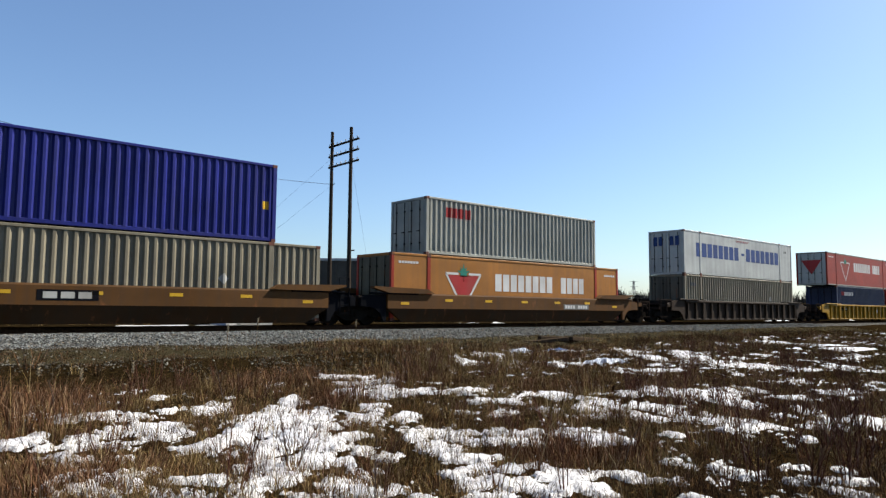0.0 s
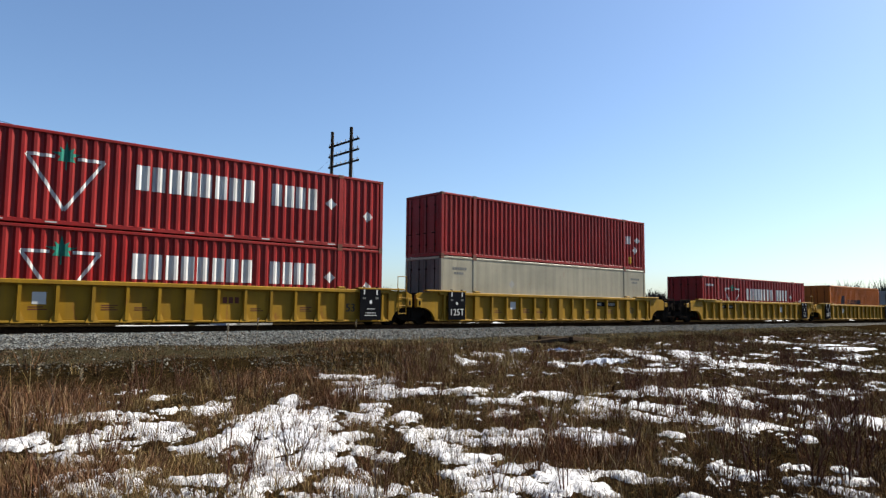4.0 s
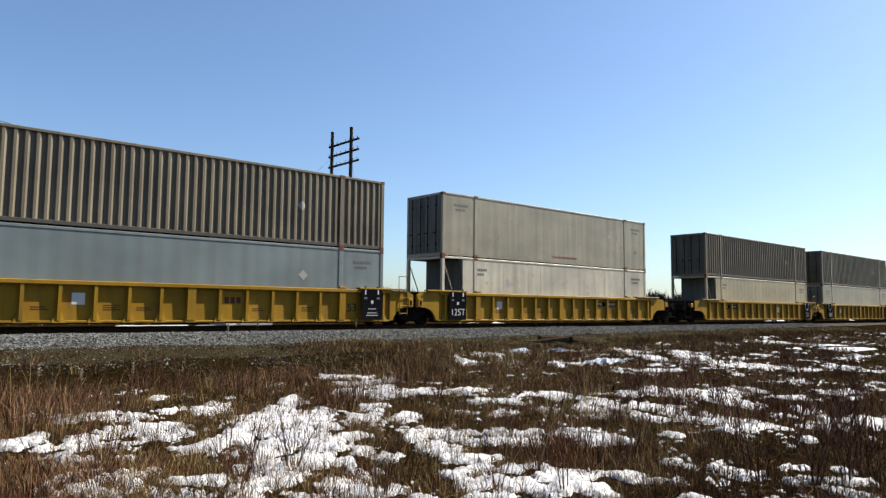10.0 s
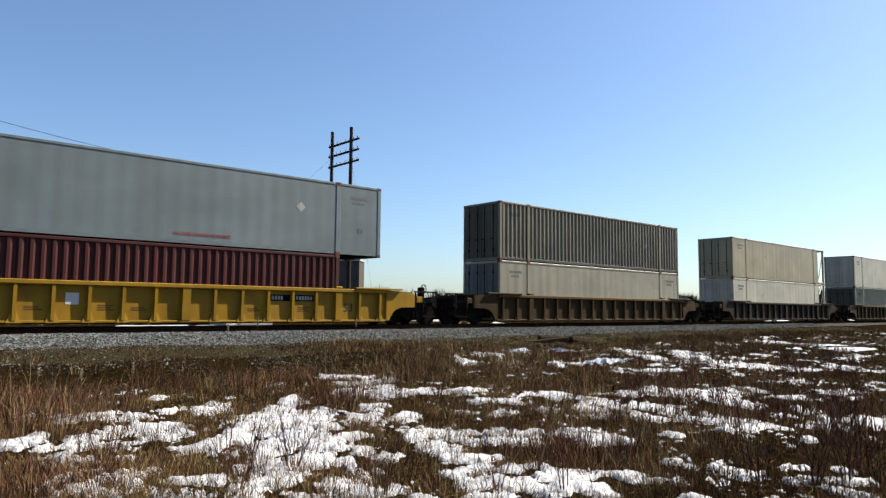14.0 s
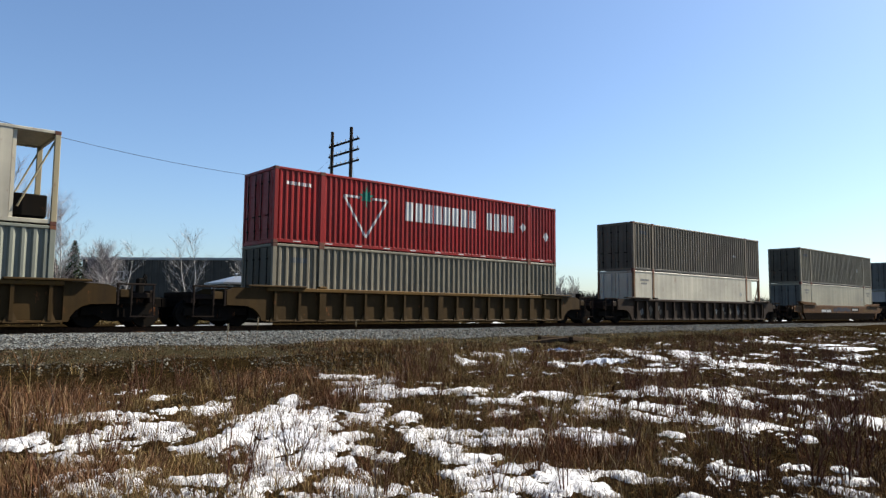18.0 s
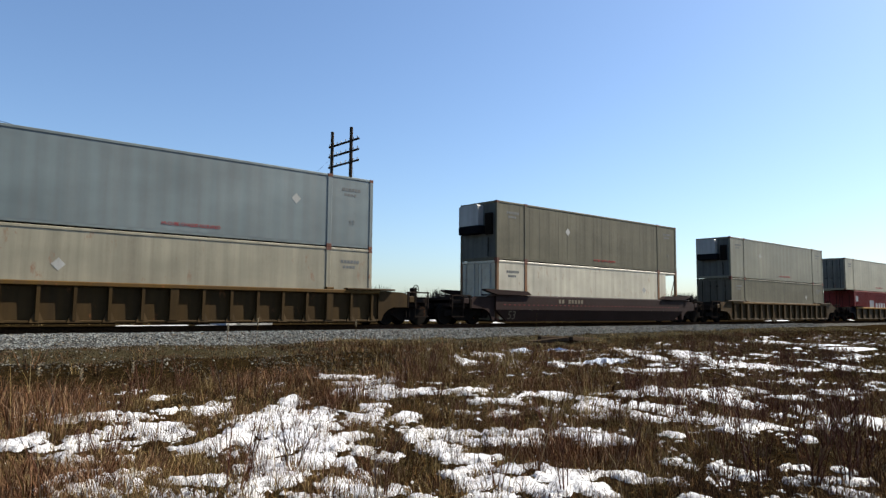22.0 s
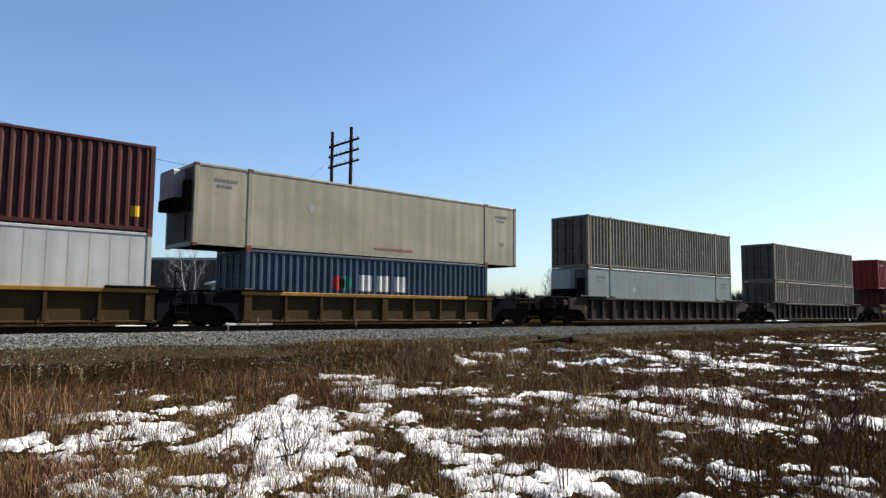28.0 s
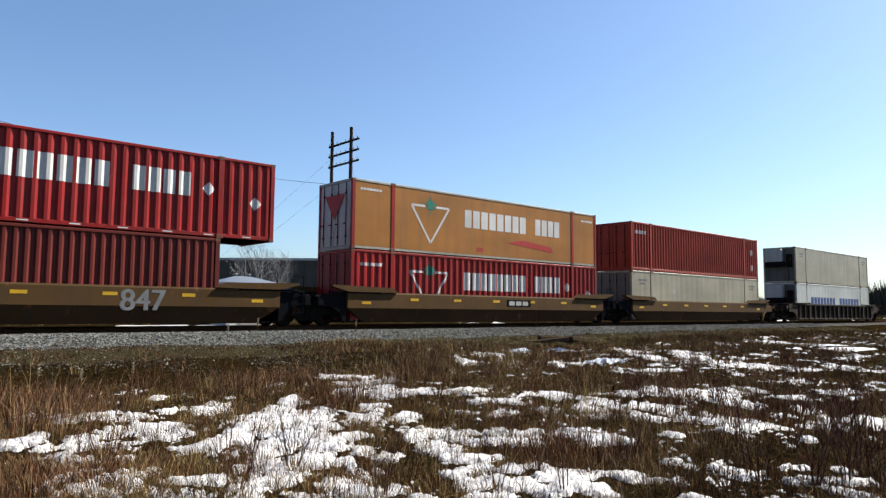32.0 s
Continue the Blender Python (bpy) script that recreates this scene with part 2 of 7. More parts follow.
INK_WHITE = paint("white_marking_paint", (0.4678, 0.4678, 0.4561), 0.5, (0.2635, 0.2456, 0.2222), 0.35)
INK_BLUE = paint("blue_marking_paint", (0.009632, 0.0344, 0.1376), 0.5, (0.05504, 0.06605, 0.1376), 0.3)
INK_RED = paint("red_marking_paint", (0.2862, 0.01651, 0.01651), 0.5, (0.1651, 0.05504, 0.04403), 0.3)
INK_NAVY = paint("dark_navy_marking_paint", (0.00688, 0.008944, 0.02408), 0.6, (0.0344, 0.0344, 0.04128), 0.3)
INK_MAROON = paint("dark_red_brown_marking_paint", (0.0688, 0.01238, 0.00688), 0.6, (0.0688, 0.0344, 0.01376), 0.3)
INK_GREEN = paint("green_marking_paint", (0.005504, 0.1321, 0.09357), 0.5, (0.02752, 0.08256, 0.05504), 0.3)
INK_BLACK = paint("black_marking_paint", (0.01651, 0.01651, 0.01926), 0.6, (0.05504, 0.05504, 0.05504), 0.3)
INK_GREY = paint("grey_marking_paint", (0.095, 0.097, 0.095), 0.6, (0.17, 0.17, 0.155), 0.4)
INK_SPRAY = paint("silver_spray_paint", (0.1376, 0.1419, 0.1462), 0.5, (0.0602, 0.0516, 0.043), 0.4)
INK_YELLOW = paint("yellow_reflector", (0.4403, 0.2587, 0.01101), 0.45, (0.2202, 0.1376, 0.02752), 0.35)

# ---- the place: ground, track bed, field ----
SOIL = rough_stuff("dead_grass_soil", [(0.25, (0.00387, 0.00258, 0.00129)), (0.5, (0.01135, 0.007482, 0.003302)), (0.68, (0.02425, 0.016, 0.006966)), (0.85, (0.04386, 0.03096, 0.01496))], 9.0, 0.95, 0.9, 0.07)
STONE_BED = rough_stuff("crushed_stone_bed", [(0.3, (0.01651, 0.01596, 0.01486)), (0.5, (0.05504, 0.05339, 0.04954)), (0.7, (0.1211, 0.1183, 0.1101))], 16.0, 0.9, 1.0, 0.05)
STONES = islands("crushed_stones", [(0.0, (0.02967, 0.02931, 0.0286)), (0.4, (0.08901, 0.09193, 0.08901)), (0.8, (0.178, 0.187, 0.1811)), (1.0, (0.1127, 0.09047, 0.06357))], 0.85)
PEBBLES = islands("dull_pebbles", [(0.0, (0.0172, 0.01376, 0.00946)), (0.5, (0.0473, 0.04042, 0.02924)), (0.85, (0.0946, 0.086, 0.0688)), (1.0, (0.2064, 0.1978, 0.172))], 0.9)
GRASS_MAT = islands("dry_grass", [(0.0, (0.03973, 0.01877, 0.006811)), (0.3, (0.05676, 0.02838, 0.01022)), (0.55, (0.09684, 0.05396, 0.0193)), (0.8, (0.1422, 0.09082, 0.03693)), (1.0, (0.2043, 0.1476, 0.07382))], 0.75)
TWIG_MAT = islands("red_brown_twigs", [(0.0, (0.02374, 0.01029, 0.007121)), (0.5, (0.06725, 0.02848, 0.01899)), (0.85, (0.1187, 0.05934, 0.03956)), (1.0, (0.2057, 0.1424, 0.1029))], 0.7)
BARK = rough_stuff("pale_birch_bark", [(0.3, (0.24, 0.216, 0.192)), (0.55, (0.416, 0.392, 0.36)), (0.8, (0.528, 0.504, 0.472))], 6.0, 0.85, 0.4, 0.02)
TWIG_GREY = rough_stuff("grey_pink_twig_bark", [(0.3, (0.26, 0.22, 0.21)), (0.6, (0.38, 0.335, 0.32)), (0.8, (0.5, 0.45, 0.43))], 6.0, 0.85, 0.4, 0.02)
POLE_WOOD = rough_stuff("old_creosoted_pole", [(0.3, (0.02408, 0.01789, 0.01376)), (0.6, (0.05848, 0.04541, 0.0344)), (0.8, (0.08944, 0.0688, 0.05504))], 12.0, 0.85, 0.5, 0.02)
TIE_WOOD = rough_stuff("weathered_tie_wood", [(0.3, (0.02064, 0.01514, 0.01101)), (0.6, (0.06192, 0.04472, 0.03096)), (0.85, (0.1101, 0.08256, 0.05848))], 10.0, 0.9, 0.6, 0.02)
RAIL_RUST = rough_stuff("rusty_rail_steel", [(0.3, (0.02408, 0.01514, 0.01101)), (0.7, (0.0688, 0.03784, 0.02202))], 14.0, 0.8, 0.3, 0.01)
CONIFER = islands("conifer_needles", [(0.0, (0.008256, 0.01651, 0.00688)), (1.0, (0.03096, 0.0516, 0.0172))], 0.8)
SHEET_WALL = paint("dark_grey_cladding", (0.08428, 0.07138, 0.05504), 0.6, (0.043, 0.0387, 0.0344), 0.4, gloss=0.05)
TRIM_LIGHT = paint("pale_roof_trim", (0.3784, 0.3784, 0.3646), 0.5, (0.2064, 0.2064, 0.1926), 0.3)
HUT_WHITE = paint("hut_white_paint", (0.4816, 0.4885, 0.4954), 0.4, (0.2752, 0.2614, 0.2408), 0.2)
HUT_ROOF = paint("galvanised_roof_sheet", (0.2236, 0.2494, 0.2838), 0.35, (0.2064, 0.2064, 0.2064), 0.2, 0.0, 0.6)
BLUE_BAG = paint("blue_plastic_sheet", (0.0344, 0.08256, 0.2064), 0.35, (0.1376, 0.172, 0.2408), 0.3)
CLEAR_BAG = paint("pale_plastic_sheet", (0.289, 0.3165, 0.3578), 0.3, (0.2408, 0.2477, 0.2614), 0.4)

SNOW, snt, sb = nodes_of("old_snow")
sv = coords(snt, vary=False)
s_small, s_large = noise_node(snt, sv, 14.0, 6.0, 0.6), noise_node(snt, sv, 1.3, 4.0)
s_shade_streak = noise_node(snt, coords(snt, (1.0, 3.0, 1.0), vary=False), 7.0, 5.0, 0.65)
s_base = mixed(snt, ramp(snt, s_large, [(0.35, 0.0), (0.7, 1.0)]), (0.40, 0.40, 0.415), (0.53, 0.52, 0.505))
# shadow streaks painted grey; brown specks of dirt also stand in for stem shadows
s_base = mixed(snt, ramp(snt, s_shade_streak, [(0.5, 0.0), (0.72, 0.55)]), s_base, (0.27, 0.265, 0.27))
snt.links.new(mixed(snt, ramp(snt, s_small, [(0.54, 0.0), (0.72, 0.65)]), s_base, (0.17, 0.135, 0.10)), sb.inputs["Base Color"])
sb.inputs["Roughness"].default_value = 0.65
sb.inputs["Subsurface Weight"].default_value = 0.0
bump(snt, sb, s_small, 0.9, 0.06)


def smooth01(a, b, v):
    k = min(1.0, max(0.0, (v - a) / (b - a)))
    return k * k * (3 - 2 * k)


def ground_z(x, y):
    """Height of the land: a rough field, the bank of the track, the level ground beyond."""
    far = smooth01(60, 160, math.hypot(x, y))
    n = noise.noise(Vector((x * 0.45, y * 0.45, 1.7))) * 0.10 + noise.noise(Vector((x * 1.9, y * 1.9, 4.2))) * 0.05
    z = -0.93 + n * (1 - far)
    ledge = smooth01(19.0, 13.0, x)
    z += (1 - ledge) * 0.44 * smooth01(16.2, 21.6, y) + ledge * (0.32 * smooth01(15.0, 17.0, y) + 0.12 * smooth01(17.0, 21.4, y)) + 0.45 * smooth01(26.0, 29.0, y)
    z += 0.10 * smooth01(26.0, 46.0, x) * smooth01(13.0, 20.0, y) * (1 - smooth01(22, 26, y))
    z -= 0.26 * math.exp(-((x - 23.5) / 3.5) ** 2 - ((y - 18.9) / 1.2) ** 2)
    z += far * 0.25
    return z


# the snow drifts of the field, placed to fit the camera's view, in a plan turned with it: across, along, half width,
# half length
SNOW_CLOSE = [(-2.25, 5.86, 0.16, 0.26), (-1.00, 5.95, 0.24, 0.11), (-2.77, 5.99, 0.20, 0.15), (-2.02, 6.00, 0.15, 0.13), (2.11, 6.01, 0.17, 0.10), (-0.09, 6.06, 0.12, 0.10), (-0.64, 6.07, 0.21, 0.12), (-3.09, 6.11, 0.18, 0.19), (0.49, 6.14, 0.27, 0.14), (-2.69, 6.19, 0.09, 0.14), (-1.56, 6.22, 0.24, 0.33), (0.89, 6.25, 0.19, 0.14), (3.48, 6.28, 0.09, 0.22), (-0.42, 6.39, 0.11, 0.26), (1.44, 6.40, 0.14, 0.22), (1.20, 6.45, 0.28, 0.19), (-2.20, 6.46, 0.23, 0.14), (0.78, 6.54, 0.25, 0.21), (3.26, 6.55, 0.09, 0.10), (-0.82, 6.56, 0.27, 0.34), (2.17, 6.58, 0.10, 0.13), (3.87, 6.58, 0.12, 0.10), (-3.38, 6.62, 0.18, 0.28)]
SNOW_NEAR = [(-2.05, 6.62, 0.09, 0.17), (0.30, 6.63, 0.20, 0.15), (-2.92, 6.66, 0.21, 0.35), (-1.39, 6.70, 0.10, 0.48), (0.56, 6.73, 0.25, 0.17), (2.00, 6.73, 0.13, 0.10), (3.67, 6.73, 0.25, 0.16), (2.92, 6.83, 0.16, 0.17), (-0.66, 6.84, 0.17, 0.17), (1.83, 6.89, 0.13, 0.10), (-1.60, 6.91, 0.15, 0.69), (1.23, 6.91, 0.29, 0.35), (1.60, 6.95, 0.15, 0.11), (-1.87, 7.02, 0.16, 0.65), (1.00, 7.02, 0.27, 0.38), (0.12, 7.12, 0.14, 0.24), (2.88, 7.12, 0.28, 0.24), (0.71, 7.16, 0.16, 0.22), (0.35, 7.18, 0.30, 0.23), (-0.70, 7.19, 0.13, 0.14), (-0.91, 7.26, 0.12, 0.10), (2.68, 7.28, 0.22, 0.18), (4.12, 7.33, 0.08, 0.23)]
SNOW_HALFWAY = [(3.66, 7.34, 0.18, 0.14), (2.46, 7.40, 0.25, 0.10), (-3.78, 7.44, 0.24, 0.14), (-0.98, 7.47, 0.12, 0.12), (-1.29, 7.48, 0.18, 0.26), (-3.40, 7.51, 0.15, 0.14), (-1.49, 7.61, 0.16, 0.33), (-4.13, 7.71, 0.17, 0.12), (-0.53, 7.73, 0.17, 0.19), (0.38, 7.81, 0.29, 0.22), (-4.34, 7.91, 0.17, 0.12), (-1.95, 7.97, 0.31, 0.30), (-0.91, 8.00, 0.13, 0.20), (-2.87, 8.01, 0.22, 0.15), (-2.58, 8.09, 0.18, 0.23), (0.04, 8.10, 0.24, 0.35), (-4.09, 8.11, 0.24, 0.18), (-4.78, 8.13, 0.27, 0.37), (-3.63, 8.15, 0.29, 0.18), (-1.22, 8.16, 0.30, 0.20), (-1.67, 8.33, 0.25, 0.19), (-0.09, 8.35, 0.20, 0.31), (-2.36, 8.41, 0.19, 0.37)]
SNOW_MID = [(-4.12, 8.48, 0.26, 0.34), (2.15, 8.52, 0.16, 0.21), (-1.15, 8.60, 0.21, 0.32), (1.03, 8.61, 0.26, 0.37), (-3.28, 8.66, 0.28, 0.35), (1.93, 8.68, 0.25, 0.38), (-1.76, 8.76, 0.19, 0.68), (-1.45, 8.76, 0.22, 0.41), (-0.27, 8.85, 0.16, 0.19), (4.56, 8.85, 0.14, 0.14), (0.72, 8.97, 0.49, 0.44), (2.85, 8.98, 0.16, 0.14), (-3.75, 9.12, 0.41, 0.58), (1.72, 9.21, 0.33, 0.31), (0.08, 9.22, 0.43, 0.34), (1.29, 9.27, 0.40, 0.31), (-2.43, 9.31, 0.27, 1.02), (3.94, 9.35, 0.26, 0.10), (-2.09, 9.43, 0.32, 1.06), (-1.72, 9.49, 0.22, 0.95), (4.03, 9.83, 0.36, 0.36), (-4.28, 9.84, 0.28, 0.45), (-4.91, 9.92, 0.36, 0.51)]
SNOW_BEYOND = [(4.49, 9.92, 0.27, 0.36), (5.48, 10.14, 0.36, 0.34), (-1.16, 10.46, 0.23, 0.48), (-0.49, 10.47, 0.15, 0.73), (3.77, 10.48, 0.27, 0.73), (6.13, 10.64, 0.38, 0.32), (-2.02, 10.65, 0.27, 1.13), (2.30, 10.70, 0.32, 0.20), (-4.08, 10.71, 0.11, 0.23), (-2.56, 10.78, 0.38, 1.17), (0.95, 10.78, 0.23, 0.26), (6.62, 10.81, 0.24, 0.65), (4.24, 10.85, 0.17, 0.59), (3.15, 10.86, 0.25, 0.72), (0.40, 11.11, 0.20, 0.24), (6.02, 11.21, 0.15, 0.71), (-3.67, 11.28, 0.28, 0.62), (1.62, 11.31, 0.20, 0.27), (3.76, 11.54, 0.23, 0.28), (-1.11, 11.69, 0.22, 0.53), (2.42, 11.71, 0.22, 0.46), (3.04, 11.94, 0.27, 0.18), (3.59, 12.03, 0.44, 0.33)]
SNOW_FURTHER = [(1.20, 12.08, 0.24, 0.15), (-4.81, 12.15, 0.14, 0.37), (-2.57, 12.22, 0.18, 0.49), (0.64, 12.24, 0.23, 0.26), (5.40, 12.28, 0.23, 0.26), (2.75, 12.33, 0.28, 0.26), (2.62, 12.64, 0.19, 0.31), (5.02, 12.81, 0.32, 0.51), (2.12, 12.97, 0.28, 0.47), (6.45, 13.06, 0.35, 0.31), (4.93, 13.43, 0.39, 0.41), (3.64, 13.44, 0.36, 0.53), (0.43, 13.50, 0.34, 0.45), (-1.41, 13.61, 0.60, 0.70), (-0.27, 13.67, 0.39, 0.37), (-0.82, 13.69, 0.41, 0.58), (4.38, 13.91, 0.41, 0.84), (5.66, 14.06, 0.28, 0.64), (7.65, 14.11, 0.37, 0.42), (6.39, 14.30, 0.33, 0.52), (8.39, 14.42, 0.21, 0.30), (-3.39, 14.44, 0.21, 0.52), (-1.53, 14.76, 0.49, 0.63)]
SNOW_FAR = [(-1.14, 15.93, 0.25, 0.96), (-2.44, 16.51, 0.57, 0.65), (-1.66, 16.64, 0.11, 1.25), (5.75, 18.71, 0.55, 0.34), (11.94, 19.66, 0.58, 1.35), (9.93, 19.88, 0.71, 0.72), (4.78, 19.95, 0.12, 1.26), (9.34, 20.33, 0.88, 1.10), (3.37, 20.58, 0.22, 0.68), (8.76, 20.68, 1.06, 1.42), (11.91, 20.70, 0.50, 0.74), (0.74, 20.78, 0.30, 0.50), (1.94, 21.21, 0.41, 0.77), (8.94, 22.38, 0.44, 0.87), (1.68, 23.48, 0.52, 1.06), (8.60, 24.18, 0.36, 0.87), (7.16, 24.73, 0.33, 2.22), (9.00, 26.81, 0.45, 2.60), (7.54, 28.60, 0.62, 1.63), (17.98, 31.19, 1.13, 0.65), (18.93, 35.27, 0.56, 1.90), (17.84, 37.13, 1.56, 0.89)]
VIEW_TURN = math.radians(41.0)
DRIFTS = collections.defaultdict(list)
for drift in SNOW_CLOSE + SNOW_NEAR + SNOW_HALFWAY + SNOW_MID + SNOW_BEYOND + SNOW_FURTHER + SNOW_FAR:
    for cu in range(math.floor(drift[0] - 2 * drift[2] - 0.5), math.floor(drift[0] + 2 * drift[2] + 0.5) + 1):
        for cv in range(math.floor(drift[1] - 2 * drift[3] - 0.5), math.floor(drift[1] + 2 * drift[3] + 0.5) + 1):
            DRIFTS[cu, cv].append(drift)


def snow_depth(x, y):
    """Thickness of the snow, below zero where there is none."""
    near = smooth01(22.0, 9.0, math.hypot(x, y))
    fine = 0.7 * noise.noise(Vector((x * 2.6, y * 2.6, 3.3))) + 0.8 * noise.noise(Vector((x * 6.5, y * 6.5, 5.3))) + 0.9 * noise.noise(Vector((x * 13.0, y * 13.0, 7.3))) + 0.8 * near * noise.noise(Vector((x * 27.0, y * 27.0, 2.3)))
    wx, wy = x + 0.10 * noise.noise(Vector((x * 1.9, y * 1.9, 11.0))), y + 0.10 * noise.noise(Vector((x * 1.9, y * 1.9, 17.0)))
    u, v = wx * math.cos(VIEW_TURN) - wy * math.sin(VIEW_TURN), wx * math.sin(VIEW_TURN) + wy * math.cos(VIEW_TURN)
    t = -0.9
    for du, dv, ru, rv in DRIFTS.get((math.floor(u), math.floor(v)), ()):
        d2 = ((u - du) / ru) ** 2 + ((v - dv) / rv) ** 2
        if d2 < 4:
            t = max(t, 0.60 - 0.62 * d2)
    wide = noise.noise(Vector((x * 0.8, y * 0.8, 8.1)))
    t = max(t, -0.66 + 0.7 * wide + 0.12 * smooth01(8, 30, x))
    t += 0.11 * smooth01(8.0, 12.0, v) * smooth01(-1.0, 2.0, u) * smooth01(11.0, 7.0, u)
    t -= 2.0 * (1 - smooth01(20.2, 18.2, y))
    # thawed holes round the stems, drawn out along the camera's view
    hole = noise.noise(Vector((u * 3.2, v * 1.5, 40.0))) + 0.5 * noise.noise(Vector((u * 8.0, v * 5.0, 41.0)))
    t += fine * 0.72 - 1.5 * max(0.0, hole - 0.22) - 2.0 * smooth01(14.0, 15.5, y) * smooth01(13.0, 11.0, x)
    return min(0.026 + 0.012 * fine + 0.02 * wide, t * 0.075)


def steps(stops):
    """Grid lines, finer where the stops say so: (from, to, step) stretches."""
    out = []
    for a, b, s in stops:
        n = max(1, round((b - a) / s))
        out += [a + (b - a) * i / n for i in range(n)]
    return out + [stops[-1][1]]


def sheet(xs, ys, fz, keep=None):
    zs = [[fz(x, y) for x in xs] for y in ys]
    verts = [(x, y, zs[j][i]) for j, y in enumerate(ys) for i, x in enumerate(xs)]
    w = len(xs)
    faces = [(j * w + i, j * w + i + 1, (j + 1) * w + i + 1, (j + 1) * w + i) for j in range(len(ys) - 1) for i in range(w - 1) if keep is None or keep(i, j)]
    return verts, faces


def mesh_from(name, verts, faces, smooth=True):
    me = bpy.data.meshes.new(name)
    me.from_pydata(verts, [], faces)
    if smooth:
        me.shade_smooth()
    return me


gx = steps([(-3000, -300, 450), (-300, -20, 35), (-20, -2, 1.5), (-2, 26, 0.3), (26, 60, 0.7), (60, 200, 6), (200, 3000, 350)])
gy = steps([(-2500, -200, 400), (-200, -10, 25), (-10, 0, 1.5), (0, 24, 0.3), (24, 32, 0.8), (32, 120, 5), (120, 400, 30), (400, 3000, 300)])
thing("ground", mesh_from("ground", *sheet(gx, gy, ground_z)), SOIL, "brown thawing field with dead grass", "ground", kind="structure")

# snow: one soft-edged layer over the field, coarser further off
sx = steps([(0, 9, 0.034), (9, 24, 0.08), (24, 60, 0.25)])
sy = steps([(1.2, 10, 0.034), (10, 20.4, 0.09)])
depth = np.array([[snow_depth(x, y) for x in sx] for y in sy])
snow_keep = lambda i, j: depth[j:j + 2, i:i + 2].max() > 0.0
row = {y: j for j, y in enumerate(sy)}
col = {x: i for i, x in enumerate(sx)}
sv_, sf_ = sheet(sx, sy, lambda x, y: ground_z(x, y) + depth[row[y], col[x]] + 0.012, snow_keep)
used = sorted({i for f in sf_ for i in f})
remap = {i: k for k, i in enumerate(used)}
thing("snow_patches", mesh_from("snow_patches", [sv_[i] for i in used], [tuple(remap[i] for i in f) for f in sf_]), SNOW, "patches of old thawing snow in the field", "snow", kind="stuff")
sx2, sy2 = steps([(-10, 140, 0.6)]), steps([(28, 60, 0.6)])
d2 = {(x, y): (noise.noise(Vector((x * 0.18, y * 0.3, 2.0))) + 0.4 * noise.noise(Vector((x * 0.9, y * 0.9, 7.0))) - 0.42) * 0.10 for x in sx2 for y in sy2}
fv, ff = sheet(sx2, sy2, lambda x, y: ground_z(x, y) + d2[x, y], lambda i, j: max(d2[sx2[i], sy2[j]], d2[sx2[i + 1], sy2[j + 1]]) > 0)
thing("snow_beyond_track", mesh_from("snow_beyond_track", fv, ff), SNOW, "thin snow on the ground beyond the track", "snow", kind="stuff")

# mossy gravel ledge between the bed and the bare face of the bank
LEDGE_MAT = rough_stuff("mossy_gravel", [(0.28, (0.0086, 0.00688, 0.00387)), (0.48, (0.02494, 0.02064, 0.01118)), (0.64, (0.0473, 0.03956, 0.02322)), (0.80, (0.129, 0.1204, 0.0989))], 17.0, 0.95, 0.9, 0.04)
lx_, ly_ = steps([(-30, 0, 1.5), (0, 17, 0.25), (17, 60, 0.6)]), steps([(16.6, 21.4, 0.2)])
ledge_on = lambda x, y: y + 0.5 * noise.noise(Vector((x * 0.8, y * 0.8, 12.0))) + 0.25 * noise.noise(Vector((x * 2.7, y * 2.7, 3.0))) > 17.15 + 2.2 * smooth01(9.0, 17.0, x)
lv, lf = sheet(lx_, ly_, lambda x, y: ground_z(x, y) + 0.008, lambda i, j: ledge_on(lx_[i], ly_[j]))
thing("gravel_ledge", mesh_from("gravel_ledge", lv, lf), LEDGE_MAT, "mossy brown gravel ledge beside the railway bed", "gravel", kind="stuff")

# track bed with loose stones on its shoulder
BED = [(20.4, -0.95), (21.4, -0.56), (22.7, -0.24), (23.2, -0.19), (26.5, -0.19), (27.0, -0.24), (28.8, -0.60), (29.2, -0.95)]


def bed_z(y):
    for (a, za), (b, zb) in zip(BED, BED[1:]):
        if a <= y <= b:
            return za + (zb - za) * (y - a) / (b - a)
    return -0.95


def bed_edge(x, y):
    return bed_z(y) + (noise.noise(Vector((x * 0.5, y * 0.8, 0.4))) * 0.05 + noise.noise(Vector((x * 3.1, y * 3.1, 0.9))) * 0.035) * (1 - smooth01(23.2, 23.6, y) * (1 - smooth01(26.2, 26.6, y)))


bx = steps([(-400, -12, 20), (-12, 50, 0.25), (50, 120, 1.5), (120, 900, 30)])
by = steps([(20.4, 23.6, 0.16), (23.6, 26.2, 0.5), (26.2, 29.2, 0.3)])
track_bed = thing("track_bed", mesh_from("track_bed", *sheet(bx, by, bed_edge)), STONE_BED, "grey crushed-stone railway bed", "track bed", kind="structure")

rng = np.random.default_rng(5)


